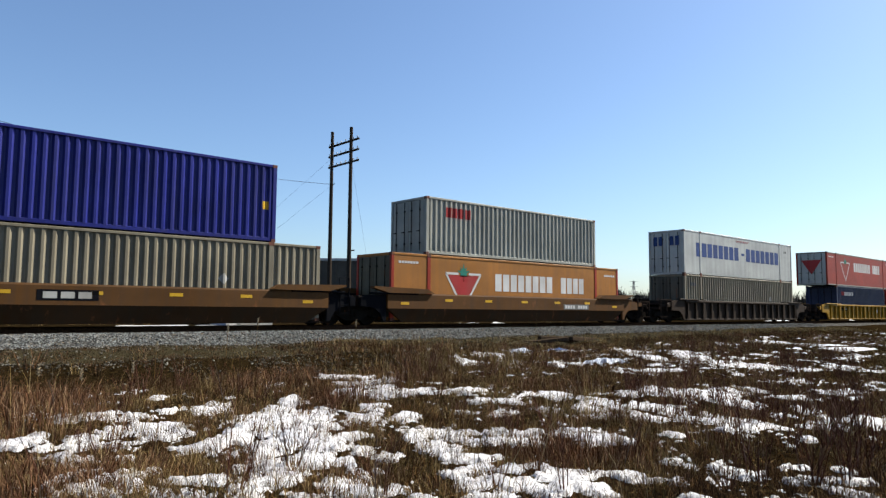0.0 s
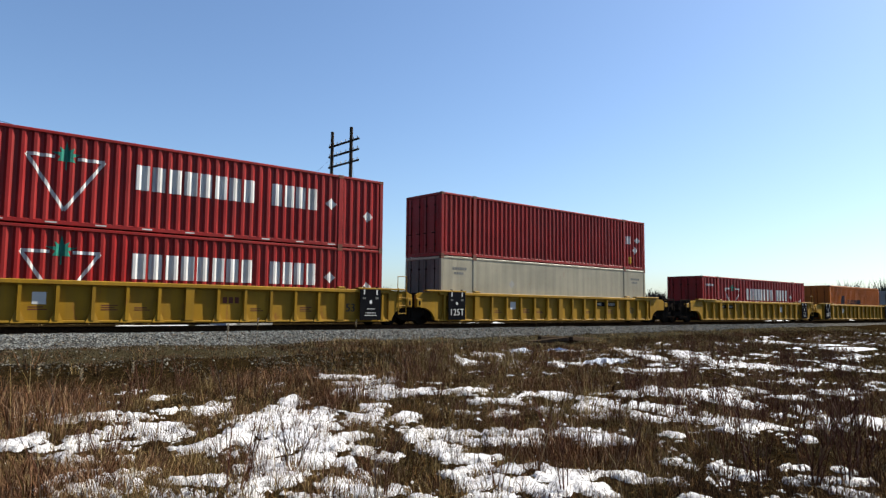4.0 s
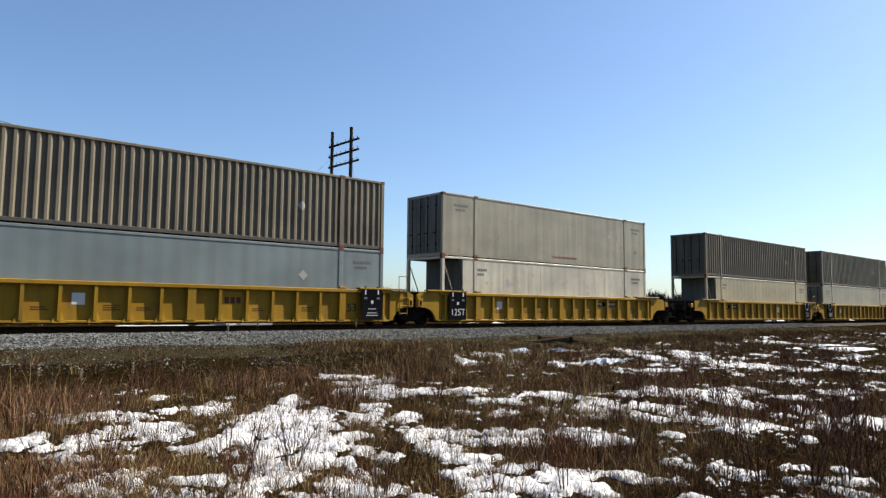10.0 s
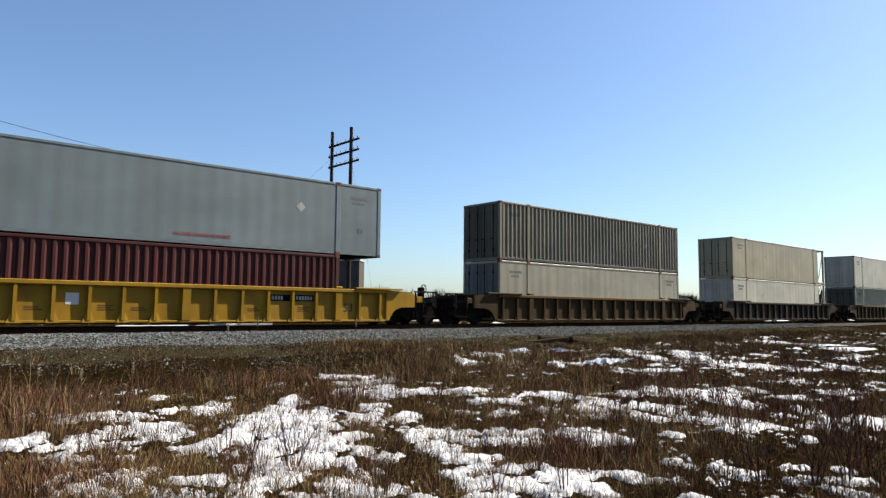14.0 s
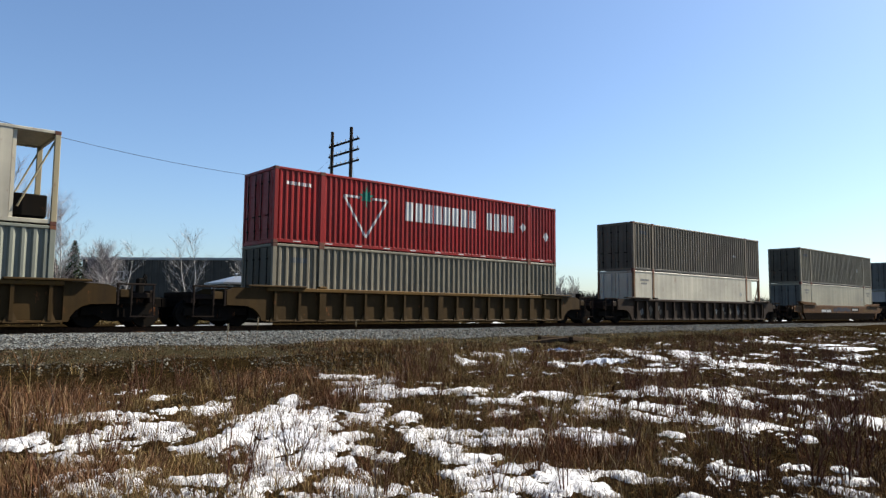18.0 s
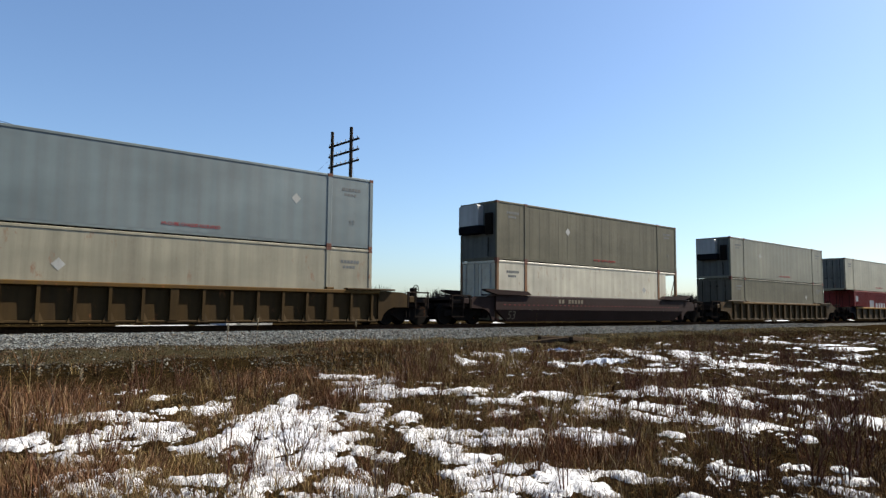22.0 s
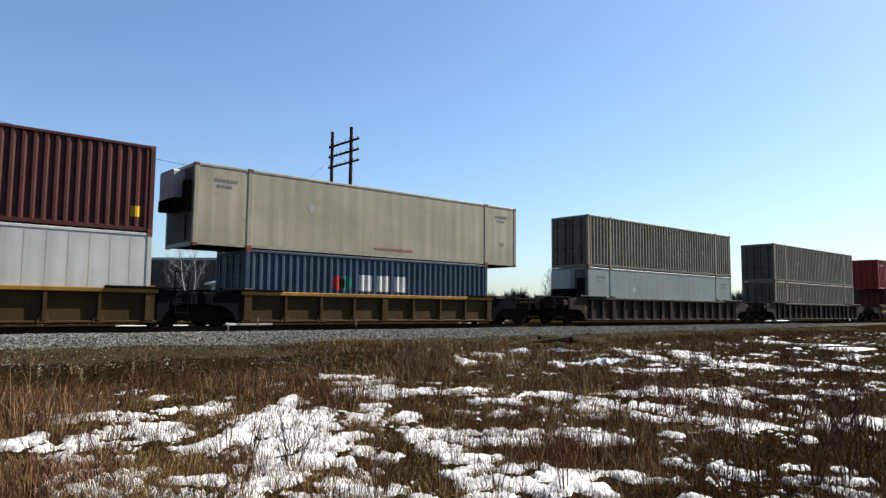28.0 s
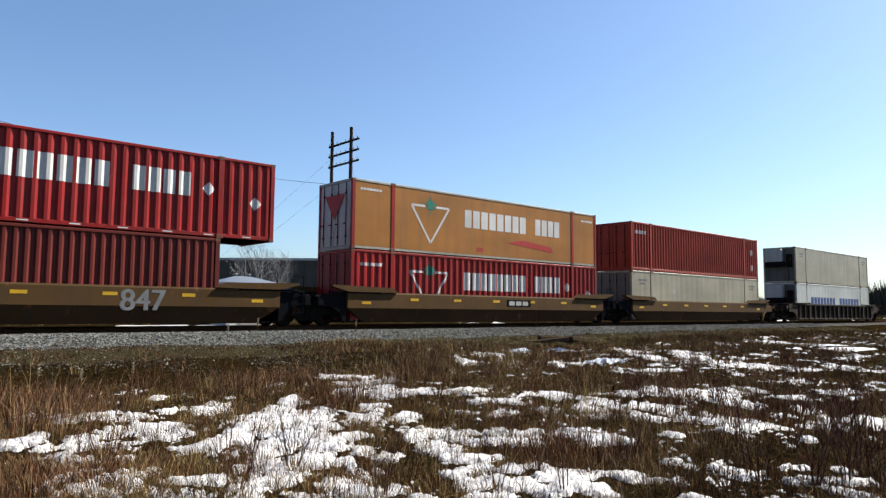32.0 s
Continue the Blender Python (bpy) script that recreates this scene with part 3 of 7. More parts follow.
def scatter(name, pts, sizes, base, faces, material, label, category, squash=0.7):
    """Many small copies of one shape, turned and scaled at random, in one mesh."""
    n, k = len(pts), len(base)
    a = rng.uniform(0, 2 * np.pi, n)
    tilt = rng.uniform(-0.6, 0.6, n)
    b = np.asarray(base)[None, :, :] * (sizes[:, None, None] * rng.uniform(0.65, 1.3, (n, k, 1)))
    b[:, :, 2] *= squash
    ca, sa = np.cos(a)[:, None], np.sin(a)[:, None]
    x, y, z = b[:, :, 0], b[:, :, 1], b[:, :, 2]
    ct, st = np.cos(tilt)[:, None], np.sin(tilt)[:, None]
    y, z = y * ct - z * st, y * st + z * ct
    v = np.stack([x * ca - y * sa, x * sa + y * ca, z], 2) + np.asarray(pts)[:, None, :]
    f = (np.asarray(faces)[None] + (np.arange(n) * k)[:, None, None]).reshape(-1, len(faces[0]))
    me = mesh_from(name, v.reshape(-1, 3).tolist(), f.tolist(), False)
    return thing(name, me, material, label, category, kind="stuff")


OCTA = [(1, 0, 0), (0, 1, 0), (-1, 0, 0), (0, -1, 0), (0, 0, 1), (0, 0, -1)]
OCTA_F = [(0, 1, 4), (1, 2, 4), (2, 3, 4), (3, 0, 4), (1, 0, 5), (2, 1, 5), (3, 2, 5), (0, 3, 5)]
n = 26000
px_, py_ = 2 + 58 * rng.random(n) ** 1.5, 21.3 + 2.35 * rng.random(n) ** 0.85
pts = [(x, y, bed_edge(x, y) + 0.012) for x, y in zip(px_, py_)]
scatter("ballast_stones", pts, rng.uniform(0.022, 0.05, n), OCTA, OCTA_F, STONES, "loose grey ballast stones on the shoulder", "stones")
n = 5200
px_, py_ = 1 + 40 * rng.random(n) ** 1.25, 21.3 - 4.6 * rng.random(n) ** 2.2
pts = [(x, y, ground_z(x, y) + 0.02) for x, y in zip(px_, py_)]
scatter("spilled_stones", pts, rng.uniform(0.014, 0.038, n), OCTA, OCTA_F, PEBBLES, "scattered stones at the foot of the bank", "stones")

n = 2600
px_, py_ = 1.5 + 12.5 * rng.random(n), 15.0 + 2.3 * rng.random(n)
pts = [(x, y, ground_z(x, y) + 0.015) for x, y in zip(px_, py_) if noise.noise(Vector((x * 0.6, y * 0.6, 31.0))) > -0.15]
scatter("bank_pebbles", pts, rng.uniform(0.012, 0.036, len(pts)), OCTA, OCTA_F, PEBBLES, "dull brown pebbles strewn over the bare dark bank", "stones")

# rails and ties
RAIL = [(-0.07, -0.17), (0.07, -0.17), (0.07, -0.15), (0.012, -0.13), (0.012, -0.045), (0.035, -0.035), (0.036, -0.006), (0.026, 0.0), (-0.026, 0.0), (-0.036, -0.006), (-0.035, -0.035), (-0.012, -0.045), (-0.012, -0.13), (-0.07, -0.15)]
for s in (-1, 1):
    thing("rail", Geo().prism([(24.855 + s * 0.7525 + a, b) for a, b in RAIL], "x", -400, 900), RAIL_RUST, "rust-brown steel rail with a worn head", "rail", "rails", "structure")
TIE = Geo().box((-0.115, -1.3, -0.30), (0.115, 1.3, -0.165), 0.015).mesh("tie")
for i in range(150):
    part("tie", TIE, TIE_WOOD, track_bed, at=(-6 + i * 0.56, 24.855, 0))

# ---- dead grass, twigs and weeds of the field ----
def blades(name, pts, heights, widths, lean, material, label, category, bend=0.5):
    """Thin tapering blades, each of two bent pieces."""
    n = len(pts)
    p = np.asarray(pts)
    a, f = rng.uniform(0, 2 * np.pi, n), rng.uniform(0, 2 * np.pi, n)
    lx, ly = np.cos(a) * lean, np.sin(a) * lean
    wx, wy = np.cos(f) * widths / 2, np.sin(f) * widths / 2
    v = np.zeros((n, 5, 3))
    for k, (hh, off, ww) in enumerate(((0.0, 0.0, 1.0), (0.55, 0.35, 0.8))):
        cx, cy, cz = p[:, 0] + lx * heights * off, p[:, 1] + ly * heights * off, p[:, 2] + heights * hh
        v[:, 2 * k] = np.stack([cx - wx * ww, cy - wy * ww, cz], 1)
        v[:, 2 * k + 1] = np.stack([cx + wx * ww, cy + wy * ww, cz], 1)
    v[:, 4] = np.stack([p[:, 0] + lx * heights, p[:, 1] + ly * heights, p[:, 2] + heights * (1 - bend * lean * 0.5)], 1)
    o = np.arange(n)[:, None] * 5
    quads = (o + np.array([[0, 1, 3, 2]])).tolist()
    tris = (o + np.array([[2, 3, 4]])).tolist()
    return thing(name, mesh_from(name, v.reshape(-1, 3).tolist(), quads + tris, False), material, label, category, kind="stuff")


def field_points(count, x0, x1, y0, y1, power, avoid=0.02, clump=0.05):
    out = []
    tries = 0
    while len(out) < count and tries < count * 8:
        tries += 1
        u, v = rng.random(2)
        x, y = x0 + (x1 - x0) * u ** power, y0 + (y1 - y0) * v
        if x < 0.10 * y - 0.6 or x > 4.2 * y + 3:
            continue
        if y > 13.2 and x < 13.5 and rng.random() < 0.94 * smooth01(13.2, 15.5, y) * smooth01(13.5, 9.0, x):
            continue
        c = noise.noise(Vector((x * 1.1, y * 1.1, 6.0))) + 0.6 * noise.noise(Vector((x * 3.3, y * 3.3, 2.0)))
        if c + rng.normal(0, 0.35) < clump:
            continue
        s = snow_depth(x, y)
        if s > avoid and rng.random() > 0.13:
            continue
        out.append((x, y, ground_z(x, y) + (max(0, s) if s > avoid else 0) - 0.01))
    return out


def tufts(name, centres, per, height, width, radius, material, label):
    """Grass in tufts: blades that lean out from a common root."""
    n = len(centres)
    c = np.repeat(np.asarray(centres), per, axis=0)
    hh = np.repeat(rng.gamma(7.0, height / 7.0, n), per) * rng.uniform(0.35, 1.15, n * per)
    a, r = rng.uniform(0, 2 * np.pi, n * per), np.sqrt(rng.random(n * per)) * np.repeat(rng.uniform(0.5, 1.4, n), per) * radius
    c[:, 0] += np.cos(a) * r
    c[:, 1] += np.sin(a) * r
    out = 0.12 + 0.9 * r / radius * rng.random(n * per)
    wind = np.repeat(rng.uniform(-0.35, 0.35, n), per)
    lx, ly = np.cos(a) * out + wind, np.sin(a) * out + wind * 0.4
    f = rng.uniform(0, 2 * np.pi, n * per)
    ww = rng.uniform(0.6, 1.4, n * per) * width
    wx, wy = np.cos(f) * ww / 2, np.sin(f) * ww / 2
    v = np.zeros((n * per, 5, 3))
    for k, (up_, off, taper) in enumerate(((0.0, 0.0, 1.0), (0.6, 0.38, 0.85))):
        cx, cy, cz = c[:, 0] + lx * hh * off, c[:, 1] + ly * hh * off, c[:, 2] + hh * up_
        v[:, 2 * k] = np.stack([cx - wx * taper, cy - wy * taper, cz], 1)
        v[:, 2 * k + 1] = np.stack([cx + wx * taper, cy + wy * taper, cz], 1)
    v[:, 4] = np.stack([c[:, 0] + lx * hh, c[:, 1] + ly * hh, c[:, 2] + hh * np.maximum(0.5, 1 - 0.3 * out)], 1)
    o = np.arange(n * per)[:, None] * 5
    return thing(name, mesh_from(name, v.reshape(-1, 3).tolist(), (o + np.array([[0, 1, 3, 2]])).tolist() + (o + np.array([[2, 3, 4]])).tolist(), False), material, label, "grass", kind="stuff")


def by_kind(pts):
    """Shares the places out among red-brown, straw and dark growth, in drifts."""
    out = ([], [], [])
    for p in pts:
        k = noise.noise(Vector((p[0] * 0.5, p[1] * 0.5, 20.0))) + rng.normal(0, 0.22)
        out[0 if k > 0.10 else 1 if k > -0.18 else 2].append(p)
    return out


RUSSET = islands("russet_dead_growth", [(0.0, (0.02141, 0.009177, 0.005259)), (0.4, (0.07412, 0.03407, 0.01736)), (0.75, (0.1441, 0.07427, 0.03892)), (1.0, (0.2553, 0.1703, 0.1052))], 0.75)
STRAW_MAT = islands("straw_dead_growth", [(0.0, (0.03956, 0.0269, 0.009494)), (0.35, (0.1187, 0.0807, 0.02848)), (0.75, (0.2294, 0.1622, 0.06725)), (1.0, (0.364, 0.2848, 0.1582))], 0.7)
DARK_GROWTH = islands("dark_dead_growth", [(0.0, (0.01264, 0.007313, 0.0043)), (0.5, (0.04967, 0.02752, 0.01376)), (1.0, (0.1354, 0.07912, 0.04128))], 0.8)
KINDS = ((RUSSET, "russet", "red-brown dead grass tufts"), (STRAW_MAT, "straw", "straw-coloured dead grass tufts"), (DARK_GROWTH, "dark", "dark brown dead weed tufts"))
for pts_, per, height, width, radius, where in ((field_points(1500, 0.4, 9, 2.0, 7.5, 1.0, 0.02, -0.1), 22, 0.14, 0.0032, 0.11, "close to the viewer"),
                                              (field_points(3800, 0.4, 16, 2.0, 15.0, 1.15, 0.02, 0.0), 24, 0.19, 0.004, 0.14, "of the near field"),
                                              (field_points(3400, 10, 62, 2.5, 19.5, 1.35, 0.006, 0.0), 16, 0.15, 0.009, 0.2, "of the further field"),
                                              (field_points(1700, 0.5, 48, 14.0, 19.6, 1.2, 0.01, 0.0), 18, 0.25, 0.009, 0.16, "along the bank")):
    for group_, (m_, n_, l_) in zip(by_kind(pts_), KINDS):
        tufts("dead_grass", group_, per, height, width, radius, m_, l_ + " " + where)
CLUMPS = ((2.0, 10.1), (2.5, 10.9), (1.5, 10.6), (2.2, 12.0), (2.9, 13.2), (5.9, 12.3), (6.6, 13.0), (6.5, 10.4), (6.9, 10.7), (7.6, 13.6), (12.2, 14.3), (12.9, 14.9), (9.4, 11.6), (14.6, 14.2), (16.5, 14.8), (19.5, 15.6), (5.9, 5.0), (6.4, 5.1), (3.8, 5.6), (1.6, 6.8), (8.4, 6.6), (11.2, 8.6))
for i, (x, y) in enumerate(CLUMPS):
    near_eye = smooth01(14, 6, math.hypot(x, y))
    pts_ = [(x + rng.normal(0, 0.35), y + rng.normal(0, 0.35)) for _ in range(22)]
    tufts("grass_clump", [(a, b, ground_z(a, b)) for a, b in pts_], 22, 0.42 - 0.2 * near_eye, 0.0055, 0.12, STRAW_MAT if i in (10, 11, 13, 14, 20) else RUSSET, "tall dense clump of dead grass")
bank_ = [(x, y, ground_z(x, y)) for x, y in zip(rng.uniform(1.5, 14, 1500), rng.uniform(14.4, 20.9, 1500)) if noise.noise(Vector((x * 0.9, y * 0.9, 44.0))) > -0.1]
tufts("bank_grass", bank_, 12, 0.09, 0.006, 0.12, DARK_GROWTH, "short sparse dead grass on the dark bank")
straw_ = [(x, y, ground_z(x, y)) for x, y in zip(13 + 47 * rng.random(1500) ** 1.3, rng.uniform(18.6, 21.2, 1500)) if noise.noise(Vector((x * 0.6, y * 0.9, 51.0))) > -0.12]
tufts("shoulder_grass", straw_, 12, 0.10, 0.009, 0.16, STRAW_MAT, "short flattened straw-coloured grass beside the railway bed")
beyond_ = [(x, y, ground_z(x, y)) for x, y in zip(-6 + 110 * rng.random(1800) ** 1.4, rng.uniform(29.6, 34.0, 1800))]
tufts("grass_beyond_track", beyond_, 12, 0.16, 0.012, 0.22, STRAW_MAT, "flattened straw-coloured grass beyond the railway bed")
thaw_ = [(u * math.cos(VIEW_TURN) + v * math.sin(VIEW_TURN), -u * math.sin(VIEW_TURN) + v * math.cos(VIEW_TURN)) for u, v in zip(rng.uniform(-4.3, -2.2, 230), rng.uniform(5.6, 7.5, 230))]
for group_, (m_, n_, l_) in zip(by_kind([(x, y, ground_z(x, y)) for x, y in thaw_]), KINDS):
    tufts("dead_grass", group_, 20, 0.15, 0.0035, 0.13, m_, l_ + " in thawing snow")
around = []
while len(around) < 2600:
    x, y = rng.uniform(-22, 24), rng.uniform(-20, 18)
    if (x > 0.10 * y - 0.4 and y > 1.6) or math.hypot(x, y) < 1.6 or noise.noise(Vector((x * 0.7, y * 0.7, 6.0))) < -0.15:
        continue
    around.append((x, y, ground_z(x, y)))
for group_, (m_, n_, l_) in zip(by_kind(around), KINDS):
    tufts("dead_grass", group_, 14, 0.2, 0.008, 0.18, m_, l_ + " around the viewer")
pale = field_points(900, 0.4, 26, 3.0, 18.0, 1.2, 1.0, -0.1)
blades("pale_stems", pale, rng.gamma(6.0, 0.085, len(pale)) + 0.1, rng.uniform(0.004, 0.008, len(pale)), rng.uniform(0.05, 0.45, len(pale)), STRAW_MAT, "single pale dry stalks standing above the grass", "weeds")
thin = field_points(9500, 0.4, 30, 2.0, 18.5, 1.3, 1.0, -0.25)
blades("lone_stems", thin, rng.gamma(3.0, 0.075, len(thin)) + 0.03, rng.uniform(0.002, 0.0045, len(thin)), rng.uniform(0.05, 1.1, len(thin)), DARK_GROWTH, "single thin dead stems standing in grass and snow", "weeds")
mat_pts = field_points(42000, 0.4, 22, 2.0, 18.0, 1.2, 0.012, -0.45)
blades("matted_grass", mat_pts, rng.uniform(0.05, 0.16, len(mat_pts)), rng.uniform(0.005, 0.013, len(mat_pts)), rng.uniform(0.7, 2.4, len(mat_pts)), GRASS_MAT, "flattened matted dead grass", "grass")


def twig_cluster(seed, stems, height, spread, side, r0=0.006):
    """A leafless shrub: stems from one root, each with side twigs."""
    r = random.Random(seed)
    g = Geo()
    for _ in range(stems):
        a, l = r.uniform(0, 6.283), r.uniform(0.55, 1.0) * height
        p = Vector((math.cos(a) * 0.05, math.sin(a) * 0.05, -0.03))
        d = Vector((math.cos(a) * spread * r.random(), math.sin(a) * spread * r.random(), 1)).normalized()
        seg = 5
        for i in range(seg):
            q = p + d * l / seg
            g.tube(p, q, r0 * (1 - i / seg) + 0.0018, r0 * (1 - (i + 1) / seg) + 0.0015, 4, False)
            if i > 0:
                for _ in range(side):
                    b = (d + Vector((r.uniform(-1, 1), r.uniform(-1, 1), r.uniform(0, 0.7))) * 0.8).normalized()
                    e = p + b * l * r.uniform(0.10, 0.26)
                    g.tube(p, e, r0 * 0.45, 0.0012, 3, False)
            p, d = q, (d + Vector((r.uniform(-1, 1), r.uniform(-1, 1), r.uniform(-0.2, 0.3))) * 0.16).normalized()
    return g.mesh("shrub")


SHRUBS = [twig_cluster(10 + i, 7 + 2 * (i % 3), 0.62 + 0.12 * (i % 4), 0.5, 3, 0.0042) for i in range(6)]
shr = random.Random(77)
spots = []
while len(spots) < 130:
    u = shr.random()
    y = 2.2 + 13 * shr.random()
    x = y * (0.15 + 2.9 * shr.random() ** 0.8)
    if math.hypot(x, y) < 6.8 or math.hypot(x, y) > 30 or noise.noise(Vector((x * 0.35, y * 0.35, 9.0))) + 0.30 * (x / (y + 1) - 0.6) < -0.02:
        continue
    spots.append((x, y))
for i, (x, y) in enumerate(spots):
    ob = thing("shrub", SHRUBS[i % 6], TWIG_MAT, "leafless red-brown shrub standing in dead grass", "shrub", "shrubs of the field")
    ob.matrix_world = pose(x, y, ground_z(x, y), 0, 0, shr.uniform(0, 360)) @ Matrix.Scale(shr.uniform(0.6, 1.15), 4)


TALL = [twig_cluster(40 + i, 4 + i, 1.0, 0.42, 2, 0.0055) for i in range(3)]
for i, (x, y, s) in enumerate(((2.63, 5.64, 1.0), (2.75, 5.75, 0.8), (3.6, 4.9, 0.85), (5.04, 4.1, 0.8), (4.68, 4.58, 0.6), (6.46, 2.98, 0.85), (6.7, 3.2, 0.95), (7.96, 3.99, 0.9), (9.09, 2.88, 1.1), (8.42, 3.55, 1.0), (9.55, 3.6, 1.1), (7.44, 2.57, 0.8), (7.8, 4.4, 0.7), (10.6, 4.6, 1.0), (11.8, 4.0, 1.1))):
    ob = thing("shrub", TALL[i % 3], TWIG_MAT, "tall leafless shrub with thin red-brown twigs", "shrub", "tall shrubs of the field")
    ob.matrix_world = pose(x, y, ground_z(x, y), 0, 0, 67 * i) @ Matrix.Scale(s, 4)


def weed_stalk(x, y, h, head, lean=0.05):
    g = Geo()
    p = Vector((0, 0, -0.02))
    q = Vector((lean * h, lean * 0.4 * h, h))
    g.tube(p, q, 0.006, 0.004, 5, False)
    st = thing("weed_stalk", None, None, "tall dry weed stalk with a pale seed head", "weed", "weed stalks")
    st.location = (x, y, ground_z(x, y))
    part("stalk", g, GRASS_MAT, st)
    hd = Geo()
    for i in range(14):
        a = i * 2.4
        b = q + Vector((math.cos(a) * 0.035, math.sin(a) * 0.035, -head * 0.5 + head * i / 14))
        hd.tube(q + Vector((0, 0, -head * 0.5 + head * i / 14 - 0.03)), b, 0.012, 0.004, 4, False)
    part("seed_head", hd, STRAW, st)


STRAW = rough_stuff("pale_straw", [(0.3, (0.2064, 0.1651, 0.1032)), (0.7, (0.3302, 0.2752, 0.1926))], 20.0)
for x, y, h in ((4.08, 13.0, 0.58), (5.3, 15.4, 0.75), (2.6, 13.0, 0.62), (3.4, 13.6, 0.5), (7.6, 17.0, 0.8), (12.3, 18.2, 0.8), (9.2, 18.6, 0.9), (15.6, 15.2, 0.7)):
    weed_stalk(x, y, h, 0.2)



def bare_stalk(x, y, h, sway, r, label):
    """A single leafless stalk that bends over as it rises, with a few short side twigs."""
    g, rr = Geo(), random.Random(int(x * 100))
    pts = [Vector((sway[0] * k * k, sway[1] * k * k, h * k - 0.03)) for k in [i / 9 for i in range(10)]]
    for i, (p, q) in enumerate(zip(pts, pts[1:])):
        g.tube(p, q, r * (1 - 0.07 * i), r * (1 - 0.07 * (i + 1)), 5, False)
        if i > 3:
            g.tube(p, p + Vector((rr.uniform(-1, 1), rr.uniform(-1, 1), rr.uniform(0.3, 1.0))).normalized() * rr.uniform(0.05, 0.16), r * 0.4, 0.001, 4, False)
    ob = thing("dry_stalk", g, STALK_BARK, label, "weed", "single stalks")
    ob.location = (x, y, ground_z(x, y))


STALK_BARK = rough_stuff("dry_stalk_bark", [(0.3, (0.043, 0.03096, 0.02408)), (0.6, (0.1032, 0.07912, 0.0645)), (0.85, (0.2064, 0.172, 0.1462))], 25.0, 0.85)
bare_stalk(3.34, 7.36, 1.02, (-0.12, 0.12), 0.007, "tall bent dry stalk standing in snow")
bare_stalk(3.44, 4.76, 0.60, (0.01, 0.0), 0.006, "straight dark dry stalk standing in grass")
bare_stalk(4.6, 6.1, 0.55, (0.32, -0.28), 0.005, "arched dry stalk bowing over dead grass")
bare_stalk(2.45, 11.0, 0.55, (-0.1, 0.05), 0.008, "pale broken stalk beside a grass clump")
bare_stalk(8.3, 4.3, 0.75, (0.25, -0.2), 0.006, "bent dry stalk among leafless shrubs")
bare_stalk(6.1, 4.2, 0.62, (0.22, -0.2), 0.006, "bent dry stalk standing in snow")

# old ties and plastic rubbish below the bank
for x, y, z, a, tip in ((24.3, 20.0, -0.56, -5, 2), (23.0, 19.9, -0.66, -20, -5), (25.9, 19.9, -0.62, 10, 3)):
    ob = thing("discarded_tie", Geo().box((-1.25, -0.11, -0.09), (1.25, 0.11, 0.09), 0.02), TIE_WOOD, "rotten railway tie dumped beside the track", "timber", "discarded ties")
    ob.matrix_world = pose(x, y, z, 0, tip, a)


def crumple(seed, size):
    r = random.Random(seed)
    n = 9
    verts = []
    for j in range(n):
        for i in range(n):
            u, v = i / (n - 1) - 0.5, j / (n - 1) - 0.5
            verts.append((u * size * 1.4, v * size, max(0.0, 0.5 - 1.6 * (u * u + v * v)) * size * 0.32 + r.uniform(-0.1, 0.1) * size))
    return mesh_from("sheet", verts, [(j * n + i, j * n + i + 1, (j + 1) * n + i + 1, (j + 1) * n + i) for j in range(n - 1) for i in range(n - 1)], False)


for x, y, s, m, lab in ((21.6, 17.9, 0.5, BLUE_BAG, "crumpled blue plastic sheet in the grass"), (17.75, 12.8, 0.85, CLEAR_BAG, "crumpled pale plastic sheet in the grass"), (19.0, 17.5, 0.7, CLEAR_BAG, "crumpled pale plastic sheet under the ties")):
    ob = thing("plastic_sheet", crumple(int(x * 10), s), m, lab, "rubbish")
    ob.location = (x, y, ground_z(x, y) + 0.03)

# ---- beyond the track ----
# relay hut with a shallow hipped metal roof
hut = thing("relay_hut", None, None, "small white trackside hut with hipped metal roof", "hut")
hut.matrix_world = pose(13.75, 29.3, -0.35, 0, 0, -3)
part("wall", Geo().box((-1.05, -0.95, 0.0), (1.05, 0.95, 2.02), 0.02), HUT_WHITE, hut)
part("roof", Geo().add([(-1.3, -1.15, 2.02), (1.3, -1.15, 2.02), (1.3, 1.15, 2.02), (-1.3, 1.15, 2.02), (-1.3, -1.15, 2.1), (1.3, -1.15, 2.1), (1.3, 1.15, 2.1), (-1.3, 1.15, 2.1), (-0.35, 0, 2.42), (0.35, 0, 2.42)],
                       [(0, 3, 2, 1), (0, 1, 5, 4), (1, 2, 6, 5), (2, 3, 7, 6), (3, 0, 4, 7), (4, 5, 9, 8), (5, 6, 9), (6, 7, 8, 9), (7, 4, 8)]), HUT_ROOF, hut, "galvanised hipped roof")
for k in (-0.3, 0.3):
    part("roof_vent", Geo().tube((k, 0, 2.4), (k, 0, 2.5), 0.05, n=8).tube((k, 0, 2.5), (k, 0, 2.54), 0.11, 0.06, 10), HUT_ROOF, hut)
part("door", Geo().box((-0.45, -0.985, 0.1), (0.45, -0.945, 1.9), 0.01), TRIM_LIGHT, hut)
part("footing", Geo().box((-1.15, -1.05, -0.5), (1.15, 1.05, 0.0), 0.02), STONE_BED, hut)

